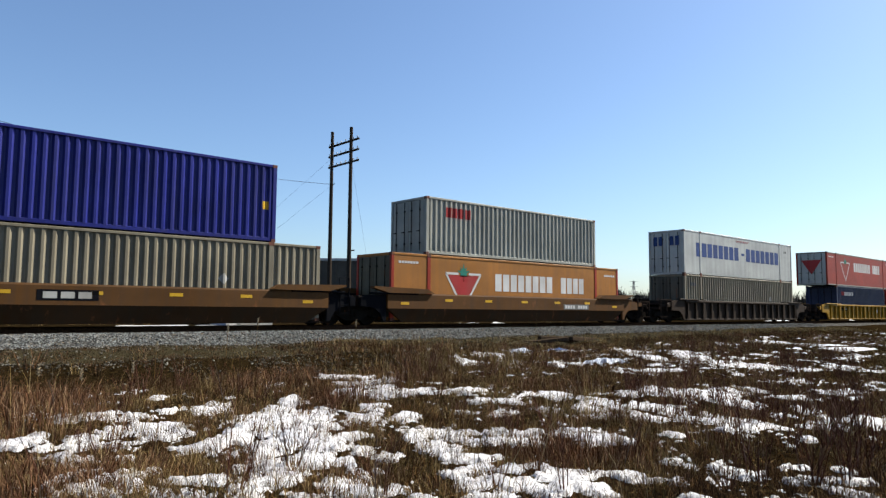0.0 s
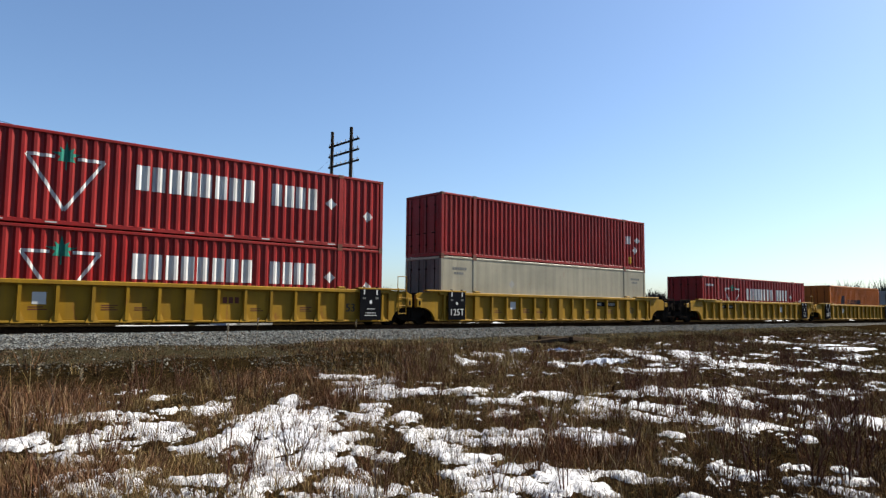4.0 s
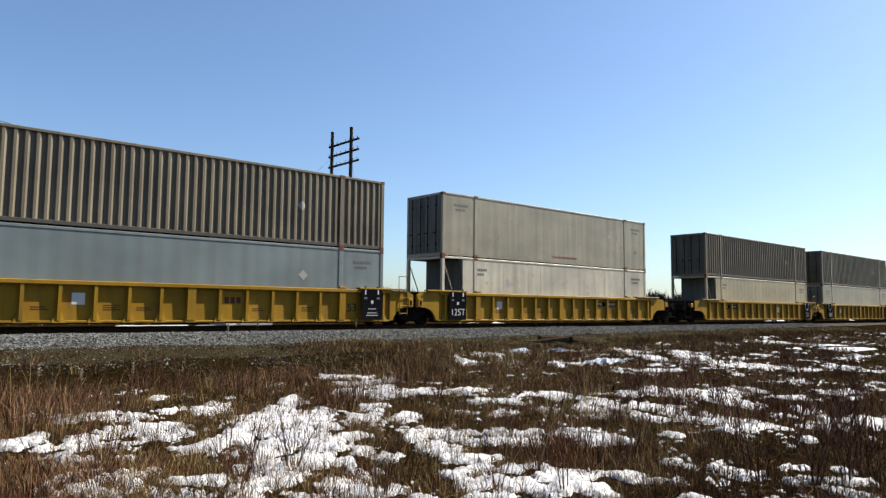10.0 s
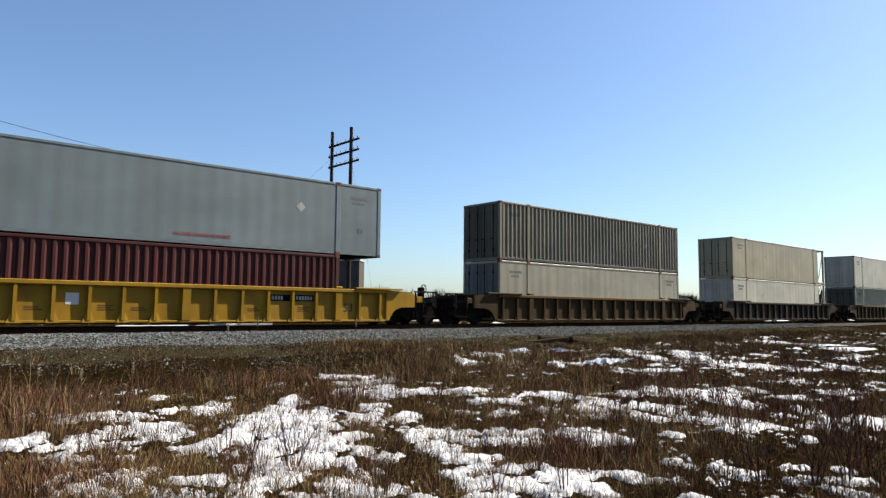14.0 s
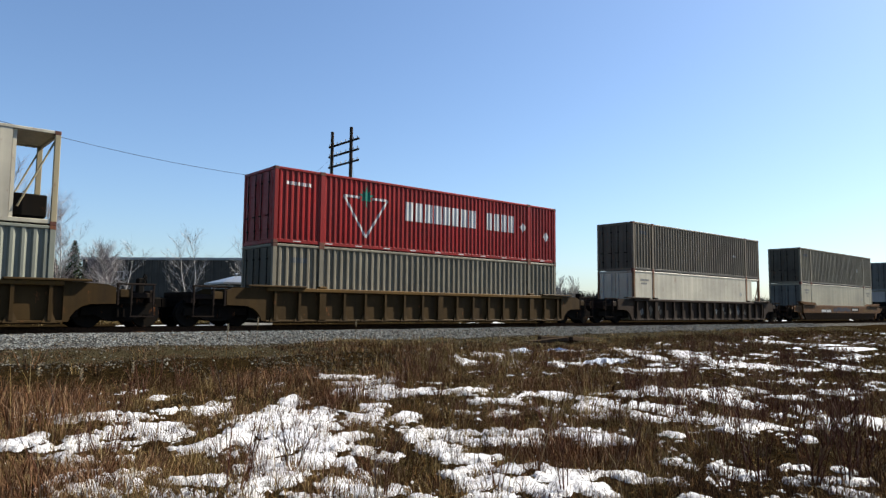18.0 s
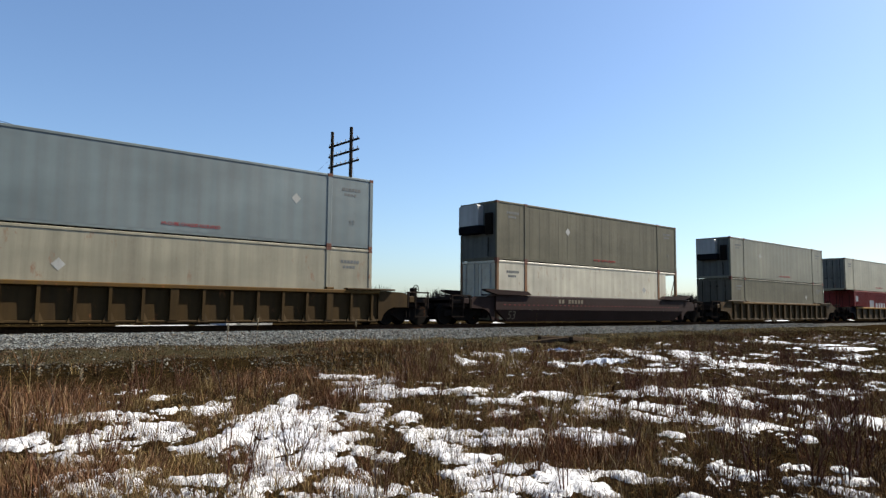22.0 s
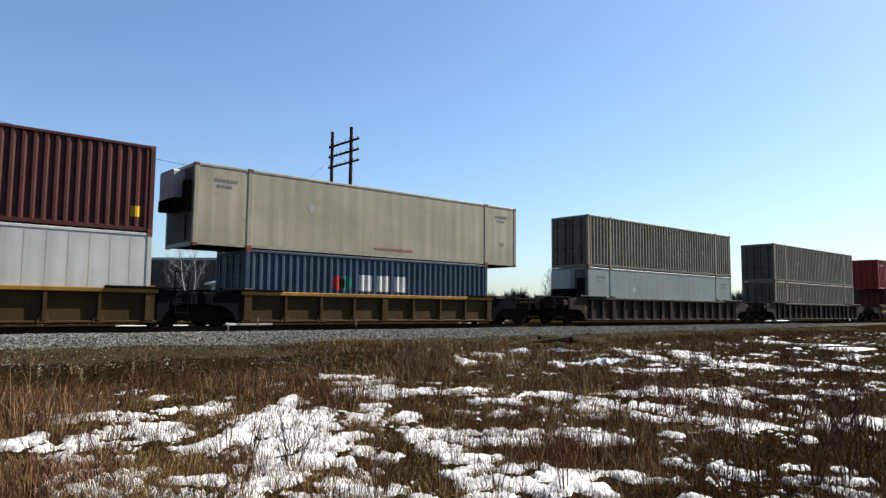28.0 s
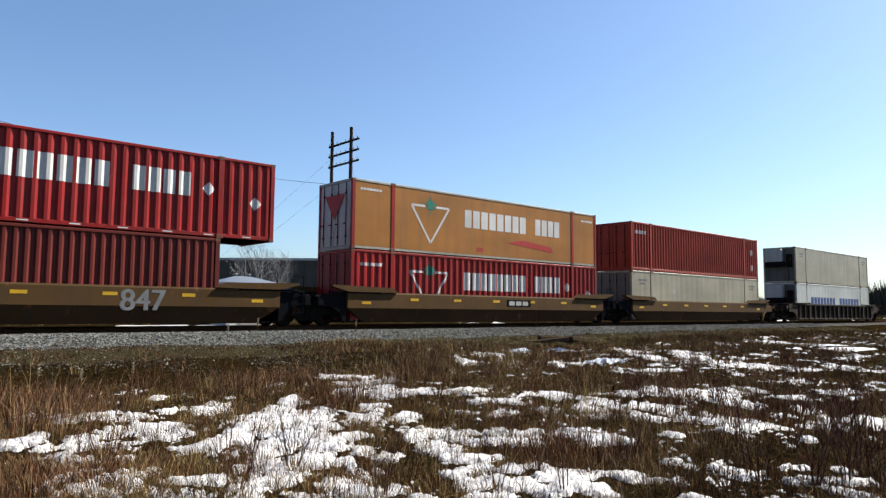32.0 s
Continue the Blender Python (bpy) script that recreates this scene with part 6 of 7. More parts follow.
def smooth_car(x, half, left, right, upper, lower, label, chord=1.34, reflectors=True, rivets=False, sign=None, number=None, tags=(), spray_word=None):
    """A well car with plain folded sides and raised wing decks at its ends."""
    car = thing("well_car", None, None, label, "rail car", "cars of the train")
    for s in (-1, 1):
        part("upper_side", shared(("upper_side", half, chord, s), lambda: Geo().prism([(s * 1.32, chord), (s * 1.50, chord), (s * 1.52, chord - 0.06), (s * 1.52, 0.70), (s * 1.32, 0.70)], "x", -half, half)), upper, car)
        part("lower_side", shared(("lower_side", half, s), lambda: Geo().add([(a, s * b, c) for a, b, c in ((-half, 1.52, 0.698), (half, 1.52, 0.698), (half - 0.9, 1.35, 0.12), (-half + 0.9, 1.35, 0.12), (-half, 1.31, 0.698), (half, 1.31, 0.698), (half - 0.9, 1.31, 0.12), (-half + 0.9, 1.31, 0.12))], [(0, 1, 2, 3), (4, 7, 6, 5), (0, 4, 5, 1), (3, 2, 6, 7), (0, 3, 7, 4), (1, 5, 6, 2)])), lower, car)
        for e in (-1, 1):
            part("wing_deck", shared(("wing_deck", half, chord, s, e), lambda: Geo().prism([(e * (LIFT - 0.1), chord + 0.02), (e * (LIFT + 0.25), chord + 0.2), (e * (half + 0.75), chord + 0.26), (e * (half + 0.75), chord + 0.19), (e * half, chord + 0.004), (e * (LIFT + 0.6), chord + 0.004)], "y", s * 1.32, s * 1.62)), upper, car)
    part("well_floor", shared(("well_floor", half), lambda: Geo().box((-half, -1.27, 0.12), (half, 1.27, 0.17))), DARK_WELL, car)
    for e, (kind, joint) in ((-1, left), (1, right)):
        car_end(car, e, half, joint, kind, BLACK if kind != "coupler" else upper, chord - 0.06)
    if reflectors:
        for i in range(7):
            part("reflector", shared(("reflector",), lambda: Geo().box((-0.22, -1.526, 1.02), (0.22, -1.5225, 1.13))), INK_YELLOW, car, at=(-half + 0.9 + i * (2 * half - 1.8) / 6, 0, -0.16 if i in (0, 6) else 0.0))
    if rivets:
        g = Geo()
        n = 46
        for i in range(n):
            xx = -half + 0.6 + i * (2 * half - 1.2) / (n - 1)
            g.box((xx - 0.07, -1.526, 0.90), (xx + 0.07, -1.5225, 0.96))
        part("lettering", g, DARK_RED, car)
        written("53", 0.6, INK_TAN, car, (-half + 0.85, -1.393, 0.24), (106.4, 0, 0))
        g = Geo()
        for i in range(8):
            if i != 2:
                g.box((-half + 4.6 + i * 0.26, -1.526, 1.04), (-half + 4.78 + i * 0.26, -1.5225, 1.24))
        part("lettering", g, INK_TAN, car)
    if sign is not None:
        p = part("sign_panel", Geo().box((sign, -1.526, 0.84), (sign + 1.7, -1.5225, 1.16)), BLACK, car)
        g = Geo()
        for i in range(3):
            g.box((sign + 0.16 + i * 0.48, -1.530, 0.9), (sign + 0.54 + i * 0.48, -1.527, 1.1))
        part("lettering", g, INK_PALE, p)
    if number is not None:
        p = part("number_panel", Geo().box((number, -1.526, 0.74), (number + 2.1, -1.5225, 1.0)), INK_GREY, car)
        g = Geo()
        for i in range(9):
            if i != 4:
                g.box((number + 0.12 + i * 0.21, -1.530, 0.79), (number + 0.27 + i * 0.21, -1.527, 0.95))
        part("lettering", g, INK_WHITE, p)
    if spray_word:
        for k in range(3):      # broad sprayed strokes
            tagged(written(spray_word[0], 0.95, INK_SPRAY, car, (spray_word[1] + 0.025 * k, -1.5245 - 0.001 * k, 0.56 + 0.015 * (k % 2)), name="graffiti"), "silver-grey sprayed digits", kind="stuff")
    for ink, boxes in tags:
        g = Geo()
        for a, b, z0, z1 in boxes:
            u, v, ru, rv = (a + b) / 2, (z0 + z1) / 2, (b - a) / 2, (z1 - z0) / 2
            for j in range(2):
                du = (j - 0.5) * ru * 0.9
                g.prism([(u + du + 0.55 * ru * (0.75 + 0.25 * math.cos(3 * i + j)) * math.cos(i * 0.785) + 0.2 * rv * math.sin(i * 0.785), v + rv * (0.75 + 0.25 * math.sin(2 * i + j)) * math.sin(i * 0.785)) for i in range(8)], "y", -1.5275 - 0.001 * j, -1.5235)
        part("graffiti", g, ink, car, "sprayed paint patch")
    moving.append((car, x, TRACK_Y, 0.0))
    return car


HICUBE = ("HI-CUBE CHASSIS REQUIRED", 0.16, INK_RED)
O53, O40 = -L53 / 2, -L40 / 2
up = WELL_FLOOR + HIGH + 0.01
up_low = WELL_FLOOR + LOW + 0.01
small_print = bars(O53 + 0.7, O53 + 1.6, 2.3, 2.42, 6, 0.8) + bars(O53 + 0.8, O53 + 1.4, 2.1, 2.2, 4, 0.8)
end_print = bars(-O53 - 1.5, -O53 - 0.6, 2.3, 2.42, 6, 0.8) + bars(-O53 - 1.4, -O53 - 0.8, 2.1, 2.2, 4, 0.8)


def grey_box(x, z, label, body=CP_GREY, left="cooler", right="wall", dia=4.6, text=True, seams=0.0, open_end=False, post=None, h=HIGH, big_print=False):
    prints = [[(a + 1.25, b) for a, b in q] for q in small_print] + end_print if open_end == "left" else small_print if open_end else small_print + end_print
    marks = [(INK_GREY, prints), (INK_PALE, [diamond(O53 + dia, 1.75, 0.2)])]
    texts = [(*HICUBE, O53 + 7.6, 0.32)] if text else []
    if big_print:
        texts += [("53 ft", 0.4, INK_GREY, -O53 - 1.25, 2.25), ("XHC", 0.4, INK_GREY, -O53 - 1.25, 1.87)]
        marks = marks[1:]
    elif open_end in (False, "left"):
        texts += [("53", 0.27, INK_GREY, -O53 - 1.15, 0.95)]
    return container(x, z, L53, h, body, False, label, left, right, marks=marks, texts=texts, seams=seams, open_end=open_end, post=post, door=DOOR_SHADE if body is OLIVE else DOOR_GREY_SHADE if body in (CP_GREY, CP_BEIGE) else None)


def corr_box(x, z, label, body=CP_CORR, left="doors", dia=12.3, rail=None, dz=1.5):
    return container(x, z, L53, HIGH, body, True, label, left, "wall", rail=rail, sill=SILL_SHADE, door=DOOR_SHADE, marks=[(INK_GREY, bars(O53 + 0.8, O53 + 1.5, 2.2, 2.4, 3, 0.8)), (INK_PALE, [diamond(O53 + dia, dz, 0.2)])])


def store_box(x, z, label, body, corr, left="doors", extra=(), door=None, post=None, rail=None):
    side = [(INK_WHITE, [diamond(-O53 - 2.5, 1.7), diamond(-O53 - 0.75, 1.35)] + bars(O53 + 0.5, O53 + 1.6, 2.25, 2.38, 7, 0.8))] if corr else [(INK_WHITE, bars(O53 + 0.4, O53 + 1.5, 2.45, 2.55, 7, 0.8) + bars(-O53 - 1.3, -O53 - 0.3, 2.4, 2.5, 5, 0.8))]
    c = container(x, z, L53, HIGH, body, corr, label, left, "wall", marks=store_marks(L53) + side + list(extra), door=door, post=post, rail=rail)
    if corr:
        dash = shared(("rail_dash",), lambda: Geo().box((-0.16, -1.2755, 0.085), (0.16, -1.2725, 0.125)))
        for i in range(11):
            part("reflector", dash, INK_WHITE, c, at=(O53 + 1.0 + i * 1.41, 0, 0))
    return c


# first car: folded sides, part of an articulated set
ORANGE_SET = "weathered orange-brown well car with smooth folded sides"
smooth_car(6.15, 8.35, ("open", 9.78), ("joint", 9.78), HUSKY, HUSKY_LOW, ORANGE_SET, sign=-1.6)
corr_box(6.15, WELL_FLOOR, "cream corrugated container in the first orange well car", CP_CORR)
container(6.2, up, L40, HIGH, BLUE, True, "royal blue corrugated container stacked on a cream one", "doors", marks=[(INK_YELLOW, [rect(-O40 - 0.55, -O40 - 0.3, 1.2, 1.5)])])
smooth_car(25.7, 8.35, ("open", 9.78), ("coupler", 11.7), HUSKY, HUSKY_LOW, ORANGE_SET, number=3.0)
c = store_box(25.75, WELL_FLOOR, "faded ochre smooth container with a red triangle emblem", TAN, False, extra=[(INK_RED, [[(O53 + 3.2, 2.05), (O53 + 5.1, 2.05), (O53 + 4.16, 0.62)]])], post=FLAT_RED, door=OLIVE)
container(25.65, up, L40, LOW, LIGHT_CORR, True, "light grey corrugated container with red letters, top of a stack", "doors", marks=[(INK_RED, bars(O40 + 1.17, O40 + 2.75, 1.75, 2.2, 4, 0.86))])

BROWN_LABEL = "weathered brown ribbed well car with dark grime"
ribbed_car(49.15, 8.35, ("coupler", 11.7), ("coupler", 11.7), BROWN_CAR, BROWN_LABEL)
corr_box(49.15, WELL_FLOOR, "grey-beige corrugated container under a white one", CP_CORR)
c = container(49.15, up, L53, HIGH, BRIGHT_WHITE, False, "white smooth container with large blue lettering", "doors",
              marks=[(INK_BLUE, bars(O53 + 1.53, O53 + 7.5, 1.22, 2.14, 8, 0.8) + [rect(O53 + 7.8, O53 + 8.25, 1.6, 1.78)] + bars(O53 + 8.5, O53 + 13.9, 1.22, 2.14, 7, 0.8)), (INK_GREY, bars(-O53 - 1.4, -O53 - 0.9, 2.2, 2.35, 2, 0.8))],
              texts=[("TOP POSITION ONLY", 0.2, INK_RED, O53 + 7.0, 2.52)])
g = Geo()
for y0, y1 in ((-0.95, -0.3), (0.25, 0.9)):
    for k in range(2):
        g.box((O53 - 0.03, y0 + k * 0.38, 1.9), (O53 - 0.02, y0 + k * 0.38 + 0.27, 2.5))
part("lettering", g, INK_BLUE, c)

# four yellow three-unit sets
YEL = "bright yellow ribbed well car, one unit of an articulated set"


def yellow_set(xs, plates):
    for i, x in enumerate(xs):
        gap = lambda a, b: (b - a) / 2
        left = ("coupler", 11.65) if i == 0 else ("open", gap(xs[i - 1], x))
        right = ("coupler", 11.65) if i == 2 else ("joint", gap(x, xs[i + 1]))
        ribbed_car(x, 8.35, left, right, YELLOW, YEL, 1.45, placards=True, plate=plates[i], number=-6 if i == 0 else (3 if i == 2 else None), sign=1 if i == 1 else None)


yellow_set((72.5, 91.85, 111.25), (3, -5, -4))
c = store_box(72.5, up, "orange-red smooth container with white emblem and letters", FLAT_RED, False, extra=[(INK_WHITE, [[(-O53 - 0.9, 0.7), (-O53 - 0.65, 0.6), (-O53 - 0.3, 1.15), (-O53 - 0.55, 1.25)]])], door=BRIGHT_WHITE, rail=LIGHT_CORR)
part("emblem", Geo().prism([(-0.85, 2.2), (0.85, 2.2), (0.0, 0.95)], "x", O53 - 0.032, O53 - 0.022), INK_RED, c, "red triangle on the doors")
container(72.4, WELL_FLOOR, L40, HIGH, NAVY, True, "navy blue corrugated container with red and white letters", "doors", marks=[(INK_RED, bars(O40 + 1.15, O40 + 1.85, 2.1, 2.42, 2, 0.85)), (INK_WHITE, bars(O40 + 1.9, O40 + 3.95, 2.08, 2.4, 5, 0.82))])
store_box(91.85, WELL_FLOOR, "red corrugated container with white emblem, bottom of a pair", RED, 0.33)
store_box(91.85, up, "red corrugated container with white emblem, top of a pair", RED, 0.33)
grey_box(111.25, WELL_FLOOR, "cream insulated container with a cooling unit", CP_BEIGE, "doors", "cooler")
container(111.25, up, L53, HIGH, RED, True, "red corrugated container stacked on a cream insulated one", "doors", marks=[(INK_WHITE, [diamond(-O53 - 0.75, 1.75), diamond(-O53 - 1.0, 1.15)] + bars(-O53 - 1.9, -O53 - 1.4, 1.5, 1.95, 2, 0.8)), (INK_YELLOW, [rect(-O53 - 1.6, -O53 - 1.4, 0.35, 0.75)])])
yellow_set((134.1, 153.6, 172.9), (3, -4, -5))
store_box(134.1, WELL_FLOOR, "red corrugated container riding alone in its well", RED, 0.45)
container(153.6, WELL_FLOOR, L40, HIGH, ORANGE, True, "orange corrugated container with dark blue markings", "doors", marks=[(INK_NAVY, [[(O40 + 2.5, 1.3), (O40 + 3.0, 1.3), (O40 + 3.0, 2.05), (O40 + 2.7, 2.05)], [(O40 + 3.06, 1.3), (O40 + 3.25, 1.3), (O40 + 3.4, 2.05), (O40 + 3.06, 2.05)]] + bars(O40 + 3.9, O40 + 7.3, 1.32, 1.72, 11, 0.7))])
container(172.85, WELL_FLOOR, L40, HIGH, SILVER_CORR, True, "silver-grey corrugated container with blue letters", "doors", marks=[(INK_BLUE, bars(O40 + 2.95, O40 + 9.4, 1.15, 2.0, 5, 0.5) + bars(O40 + 0.6, O40 + 2.4, 2.3, 2.5, 6, 0.8))])
yellow_set((196.3, 215.55, 234.95), (3, -4, -5))
grey_box(196.3, WELL_FLOOR, "cool grey insulated container, bottom of a pair", dia=3.9, text=False)
grey_box(196.3, up, "cool grey insulated container with red warning words", dia=6.0, big_print=True)
grey_box(215.55, WELL_FLOOR, "cool grey smooth container under a brown one", left="doors", dia=12.4, text=False)
corr_box(215.55, up, "brown-grey corrugated container, top of a stack", DARK_CORR, dia=12.3)
grey_box(234.95, WELL_FLOOR, "white insulated container with rusty posts and an open-framed end", CP_WHITE, "cooler", "doors", dia=4.3, text=False, seams=0.9, open_end="left")
grey_box(234.95, up, "pale grey smooth container stacked on a white one", CP_BEIGE, "doors", "cooler", dia=12.6)
yellow_set((258.25, 277.7, 297.5), (2, -5, -4))
grey_box(258.25, WELL_FLOOR, "cream insulated container with a cooling unit", CP_WARM, "cooler", "wall", dia=4.8, text=False, open_end="left")
corr_box(258.25, up, "brown-grey corrugated container stacked on a cream one", DARK_CORR, dia=12.5)
grey_box(277.7, WELL_FLOOR, "cream smooth container under a corrugated one", CP_BEIGE, "doors", "wall", dia=4.4, text=False)
corr_box(277.7, up, "grey-beige corrugated container, top of a stack", CP_CORR, dia=12.5)
container(297.5, WELL_FLOOR, L40, LOW, MAROON, True, "maroon corrugated container below a longer grey one", "doors")
grey_box(297.5, up_low, "cool grey smooth container overhanging the box below", left="doors", right="cooler", dia=12.4)

# single cars
one = (("coupler", 11.62), ("coupler", 11.62))
ribbed_car(320.75, 8.35, *one, OLD_YELLOW, "brown ribbed well car with a dirty yellow rail", chord_paint=CHORD_YELLOW)
grey_box(320.75, WELL_FLOOR, "grey-white smooth container under a corrugated one", CP_BEIGE, "doors", dia=13.5, text=False)
corr_box(320.75, up, "brown-grey corrugated container, top of a stack", CP_CORR, dia=12.5)
ribbed_car(344.1, 8.35, *one, BROWN_CAR, BROWN_LABEL)
grey_box(344.1, WELL_FLOOR, "off-white insulated container with an open-framed end", CP_WHITE, "doors", dia=4.5, text=False, seams=1.2, open_end=True)
grey_box(344.1, up, "yellowed cream insulated container with an open-framed end", CP_WARM, "doors", dia=5.2, text=False, seams=1.2, open_end=True)
ribbed_car(367.3, 8.35, *one, OLD_YELLOW, "brown ribbed well car with a dirty yellow rail", chord_paint=CHORD_YELLOW)
corr_box(367.3, WELL_FLOOR, "green-grey corrugated container under a cream one", GREEN_GREY, dia=12.8)
grey_box(367.3, up, "cream insulated container with open-framed end on a stack", CP_WHITE, "doors", dia=12.6, text=False, seams=1.1, open_end=True, post=CP_WARM)
ribbed_car(390.65, 8.35, *one, OLD_YELLOW, "brown ribbed well car with a dirty yellow rail", chord_paint=CHORD_YELLOW)
corr_box(390.65, WELL_FLOOR, "grey-beige corrugated container under a red one", MID_CORR, dia=12.5, dz=0.9)
store_box(390.65, up, "red corrugated container with white emblem, on a stack", RED, 0.24)
ribbed_car(413.85, 8.35, *one, BROWN_CAR, "brown ribbed well car with sprayed graffiti", sprayed=(-8, -7, -6, 1, 2, 3, 4, 5))
grey_box(413.85, WELL_FLOOR, "cream insulated container with rusty posts", CP_WHITE, "doors", dia=13.2, text=False, seams=1.0, open_end=True, post=RUSTY)
corr_box(413.85, up, "dark brown-grey corrugated container, top of a stack", DARK_CORR, dia=12.4)
smooth_car(437.35, 8.35, *one, HUSKY, HUSKY_LOW, "weathered orange-brown well car with sprayed blue patch", sign=2.0, number=-4.8, reflectors=False, tags=[(INK_NAVY, [(-2.3, -1.2, 0.70, 1.22), (-1.5, -0.4, 0.74, 1.30), (-0.7, 0.3, 0.72, 1.24), (0.1, 1.1, 0.78, 1.28), (0.9, 1.75, 0.72, 1.2)]), (CHORD_YELLOW, [(5.0, 5.8, 0.74, 1.2), (5.9, 6.6, 0.76, 1.22), (6.7, 7.6, 0.74, 1.18)])])
grey_box(437.35, WELL_FLOOR, "grimy grey-green smooth container under a corrugated one", CP_BEIGE, "doors", dia=13.5, text=False)
corr_box(437.35, up, "brown-grey corrugated container, top of a stack", CP_CORR, dia=12.5)
ribbed_car(460.6, 8.35, *one, OLD_YELLOW, "brown ribbed well car with a dirty yellow rail", chord_paint=CHORD_YELLOW)
grey_box(460.6, WELL_FLOOR, "pale grey smooth container, bottom of a pair", CP_BEIGE, "cooler", dia=4.6, text=False)
grey_box(460.6, up, "pale grey smooth container, top of a pair", CP_GREY, "doors", dia=12.6)
smooth_car(484.05, 8.35, *one, CP_CAR, CP_CAR, "dark oxide-red well car with smooth sides", reflectors=False, rivets=True, chord=1.40)
grey_box(484.05, WELL_FLOOR, "white insulated container with rusty posts", CP_WHITE, "doors", dia=12.5, text=False, seams=0.85, open_end=True, post=RUSTY)
grey_box(484.05, up, "grimy olive-grey container with upright seams", OLIVE, "cooler", dia=5.4, seams=0.75)
ribbed_car(507.3, 8.35, *one, OLD_YELLOW, "brown ribbed well car with a dirty yellow rail", chord_paint=CHORD_YELLOW)
grey_box(507.3, WELL_FLOOR, "grimy grey container with upright seams, bottom of a pair", OLIVE, "doors", dia=12.6, text=False, seams=0.6)
grey_box(507.3, up, "dull khaki-grey smooth container, top of a pair", DULL_KHAKI, "cooler", dia=4.6)

# five-unit set with short wells
FIVE = (528.6, 544.3, 560.25, 575.75, 591.25)
for i, x in enumerate(FIVE):
    ribbed_car(x, 6.3, ("coupler", 9.7) if i == 0 else ("open", (x - FIVE[i - 1]) / 2), ("coupler", 10.2) if i == 4 else ("joint", (FIVE[i + 1] - x) / 2), OLD_YELLOW,
               "dirty yellow short well car, one unit of an articulated set", 1.26, 8, chord_paint=CHORD_BRIGHT, black_ends=True)
container(528.6, WELL_FLOOR, L40, LOW, LINE_RED, True, "dark red corrugated container with white letters", "doors", marks=[(INK_WHITE, [rect(O40 + 0.33, O40 + 1.1, 1.6, 2.1)] + bars(O40 + 3.97, O40 + 5.5, 0.95, 1.75, 1, 0.7) + bars(O40 + 5.6, O40 + 8.5, 0.95, 1.5, 4, 0.66))])
grey_box(528.6, up_low, "pale grey-beige smooth container overhanging a red one", CP_BEIGE, "doors", dia=12.6)
container(544.3, WELL_FLOOR, L40, HIGH, BRIGHT_WHITE, False, "white insulated container with red and blue vertical letters", "doors", marks=[(INK_RED, [rect(O40 + 1.05, O40 + 1.45, 2.0 - i * 0.42, 2.32 - i * 0.42) for i in range(1, 4)]), (INK_BLUE, [rect(O40 + 1.05, O40 + 1.45, 2.08, 2.35)]), (INK_YELLOW, [[(-O40 - 0.9, 0.25), (-O40 - 0.6, 0.25), (-O40 - 0.75, 0.5)]])], seams=0.6)
container(544.3, up, L40, HIGH, BRIGHT_WHITE, False, "white insulated container, top of a pair", "doors", marks=[(INK_GREY, [rect(O40 + 0.9, O40 + 1.16, 2.42 - i * 0.24, 2.58 - i * 0.24) for i in range(6)])], seams=0.6)
container(560.25, WELL_FLOOR, L40, LOW, MAROON, True, "maroon corrugated container below a longer cream one", "doors", marks=[(INK_WHITE, bars(O40 + 0.7, O40 + 1.7, 2.0, 2.3, 4, 0.8))])
grey_box(560.25, up_low, "cream smooth container overhanging a maroon one", CP_BEIGE, "doors", "cooler", dia=12.6)
container(575.75, WELL_FLOOR, L40, HIGH, BRIGHT_WHITE, False, "white insulated container under a maroon one", "doors", marks=[(INK_RED, [rect(O40 + 0.9, O40 + 1.16, 2.42 - i * 0.27, 2.58 - i * 0.27) for i in range(6)]), (INK_YELLOW, [[(-O40 - 0.95, 0.45), (-O40 - 0.55, 0.45), (-O40 - 0.75, 0.8)]])], seams=0.6)
container(575.75, up, L40, HIGH, MAROON, True, "maroon corrugated container, top of a stack", "doors", marks=[(INK_YELLOW, [rect(-O40 - 0.7, -O40 - 0.4, 0.5, 0.85)]), (INK_WHITE, [rect(O40 + 0.8, O40 + 1.1, 2.3, 2.6)])])
container(591.25, WELL_FLOOR, L40, LOW, STEEL_BLUE, True, "dark blue corrugated container with white letters", "doors", marks=[(INK_WHITE, bars(O40 + 4.93, O40 + 7.6, 1.2, 1.85, 3, 0.74)), (INK_RED, [disc(O40 + 3.95, 1.5, 0.3)]), (INK_GREEN, [disc(O40 + 4.3, 1.5, 0.3)])])
grey_box(591.25, up_low, "cream insulated container overhanging a blue one", CP_BEIGE, "cooler", "wall", dia=4.6)

ribbed_car(613.15, 8.35, *one, MAROON_CAR, "dark brown-red ribbed well car")
grey_box(613.15, WELL_FLOOR, "cool grey insulated container under a corrugated one", CP_GREY, "cooler", dia=4.4, text=False)
corr_box(613.15, up, "brown-grey corrugated container, top of a stack", CP_CORR, dia=12.4)
ribbed_car(636.2, 8.35, *one, MAROON_CAR, "dark brown-red ribbed well car")
corr_box(636.2, WELL_FLOOR, "olive-brown corrugated container, bottom of a pair", CP_CORR, dia=4.5)
corr_box(636.2, up, "olive-brown corrugated container, top of a pair", CP_CORR, dia=4.5)

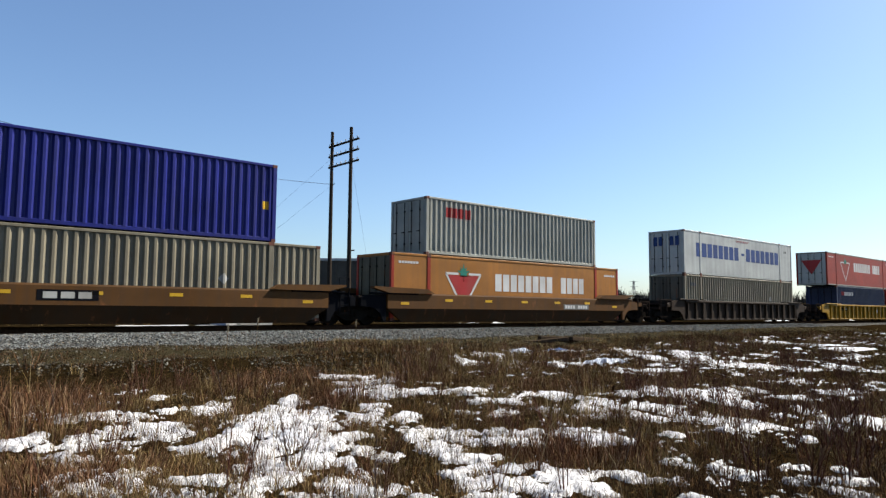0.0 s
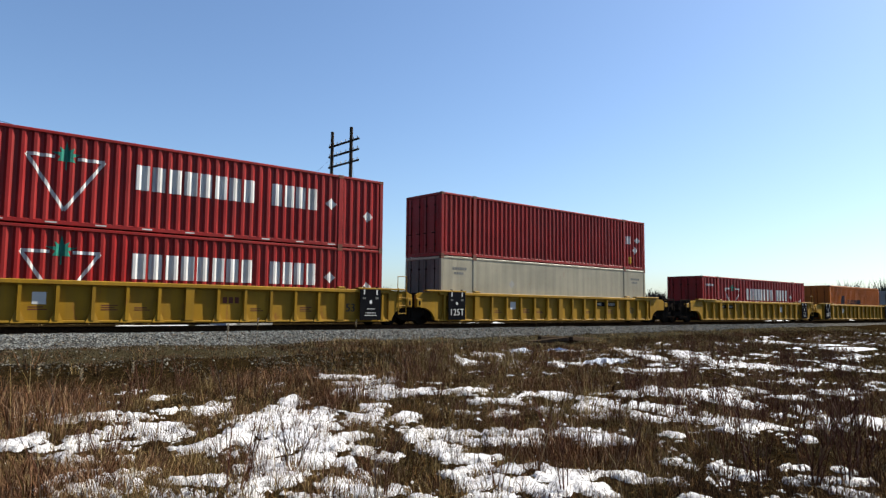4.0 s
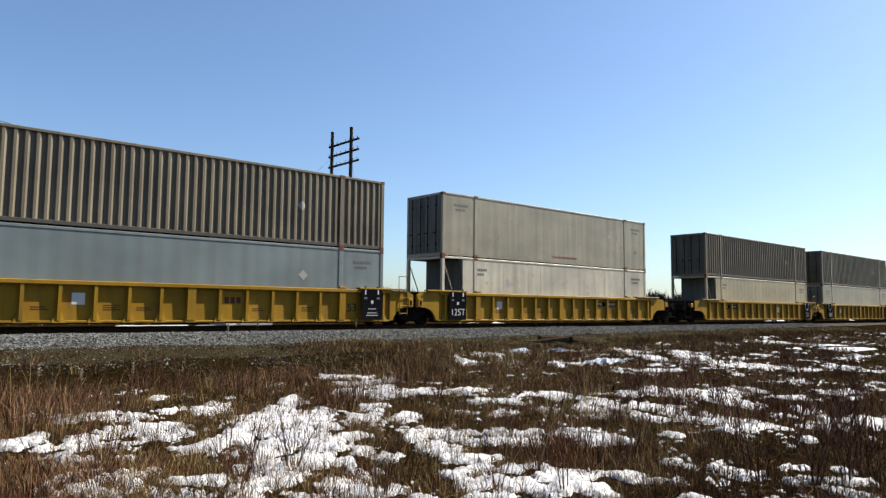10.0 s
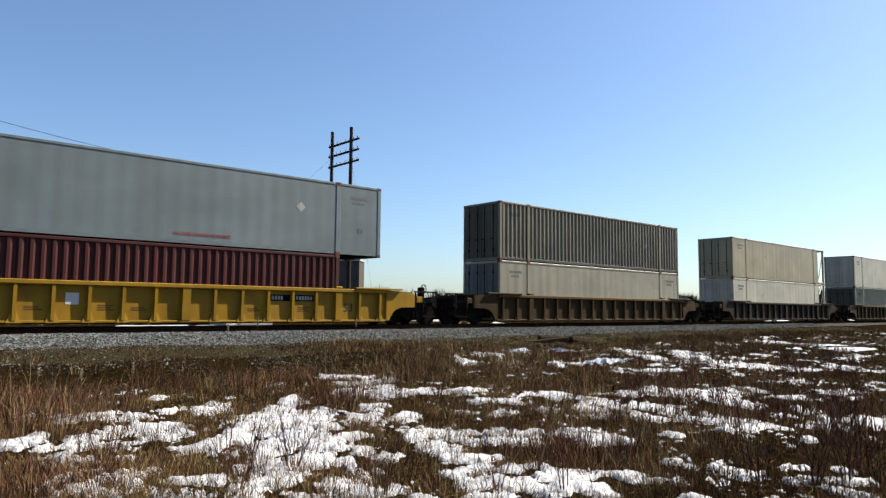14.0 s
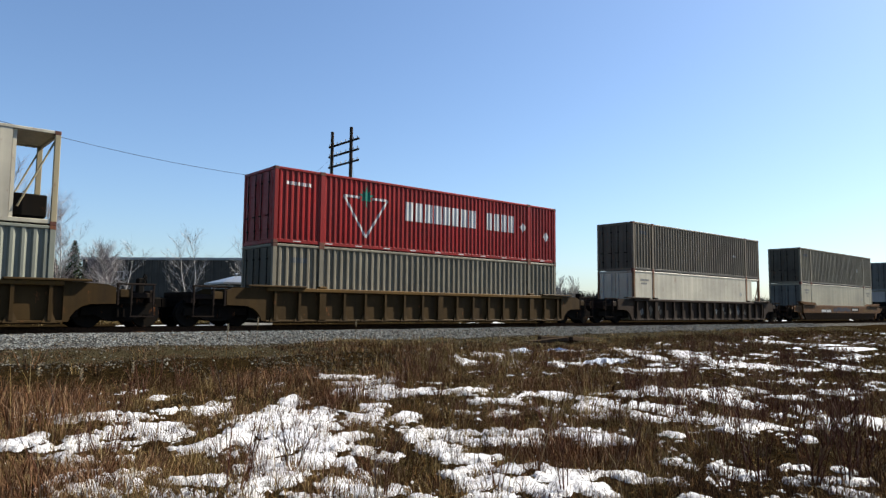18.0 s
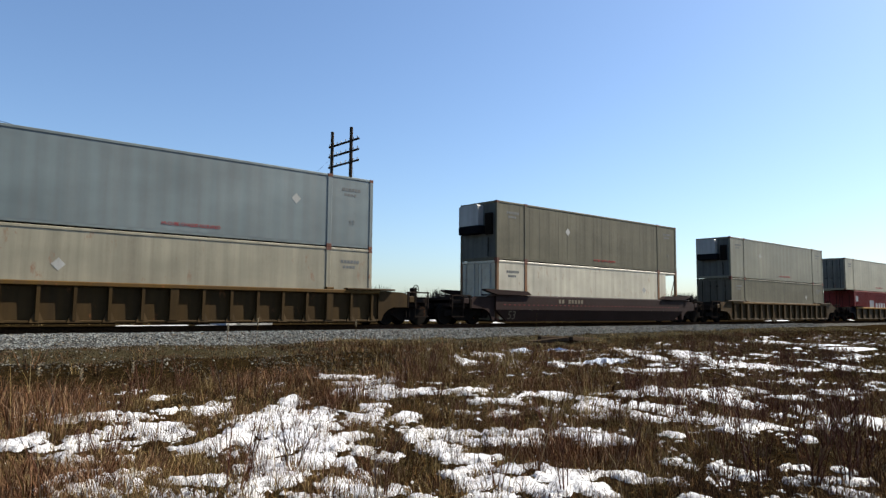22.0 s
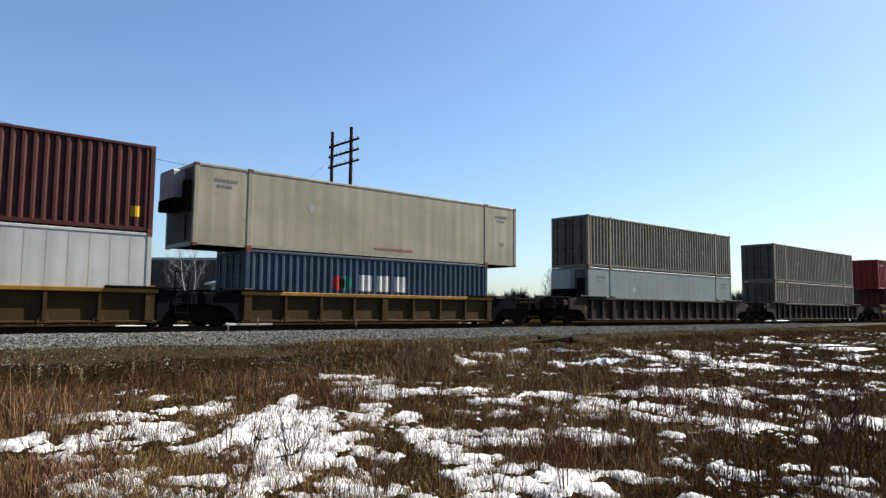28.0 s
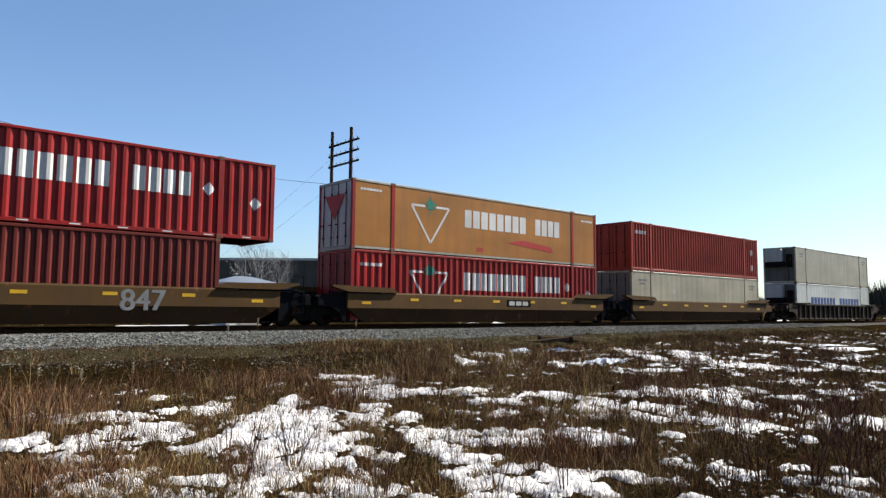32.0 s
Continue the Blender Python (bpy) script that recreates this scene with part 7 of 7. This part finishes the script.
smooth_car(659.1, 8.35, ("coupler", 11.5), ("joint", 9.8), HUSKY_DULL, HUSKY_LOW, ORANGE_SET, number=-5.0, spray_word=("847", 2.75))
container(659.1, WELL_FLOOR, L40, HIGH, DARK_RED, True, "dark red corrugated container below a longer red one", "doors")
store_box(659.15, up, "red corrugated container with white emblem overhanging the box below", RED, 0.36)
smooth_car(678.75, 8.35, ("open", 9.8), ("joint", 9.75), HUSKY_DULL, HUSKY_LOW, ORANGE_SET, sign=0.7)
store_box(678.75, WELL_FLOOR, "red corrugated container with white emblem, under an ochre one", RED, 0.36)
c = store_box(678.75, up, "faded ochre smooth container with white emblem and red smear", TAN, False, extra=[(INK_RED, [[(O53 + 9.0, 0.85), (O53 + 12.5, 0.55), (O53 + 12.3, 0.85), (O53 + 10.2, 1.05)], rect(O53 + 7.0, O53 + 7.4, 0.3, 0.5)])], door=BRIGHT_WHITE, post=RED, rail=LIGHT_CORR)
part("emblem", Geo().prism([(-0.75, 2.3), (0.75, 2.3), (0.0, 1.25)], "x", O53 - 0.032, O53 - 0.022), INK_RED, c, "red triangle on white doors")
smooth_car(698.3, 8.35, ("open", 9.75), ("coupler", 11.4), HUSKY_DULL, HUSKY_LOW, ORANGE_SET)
grey_box(698.3, WELL_FLOOR, "cream smooth container under an orange-red one", CP_BEIGE, "doors", text=False)
container(698.3, up, L53, HIGH, FLAT_RED, True, "orange-red corrugated container, top of a stack", "doors", marks=[(INK_WHITE, [diamond(-O53 - 0.9, 1.9, 0.22), diamond(-O53 - 0.9, 0.8, 0.22)] + bars(O53 + 0.5, O53 + 1.6, 2.2, 2.4, 6, 0.8))])
ribbed_car(721.1, 8.35, *one, BROWN_CAR, BROWN_LABEL)
container(721.1, WELL_FLOOR, L53, HIGH, BRIGHT_WHITE, False, "white insulated container with blue lettering under a grey one", "cooler", marks=[(INK_BLUE, bars(O53 + 2.8, O53 + 8.0, 1.0, 1.8, 8, 0.8) + bars(O53 + 8.9, O53 + 13.6, 1.0, 1.8, 7, 0.8))])
grey_box(721.1, up, "grey insulated container with a cooling unit, top of a stack", CP_BEIGE, "cooler", text=False)


# ---- movement ----
def gone(t):
    """How far the train has rolled towards -x after t seconds."""
    return 20.713 * t - 0.5 * 0.01524 * t * t


def motions():
    for ob, x, y, z in moving:
        walk(ob, [(t, pose(x - gone(t), y, z)) for t in (0.0, 4.0, 8.0, 12.0, 16.0, 20.0, 24.0, 28.0, 32.0)])


motions()
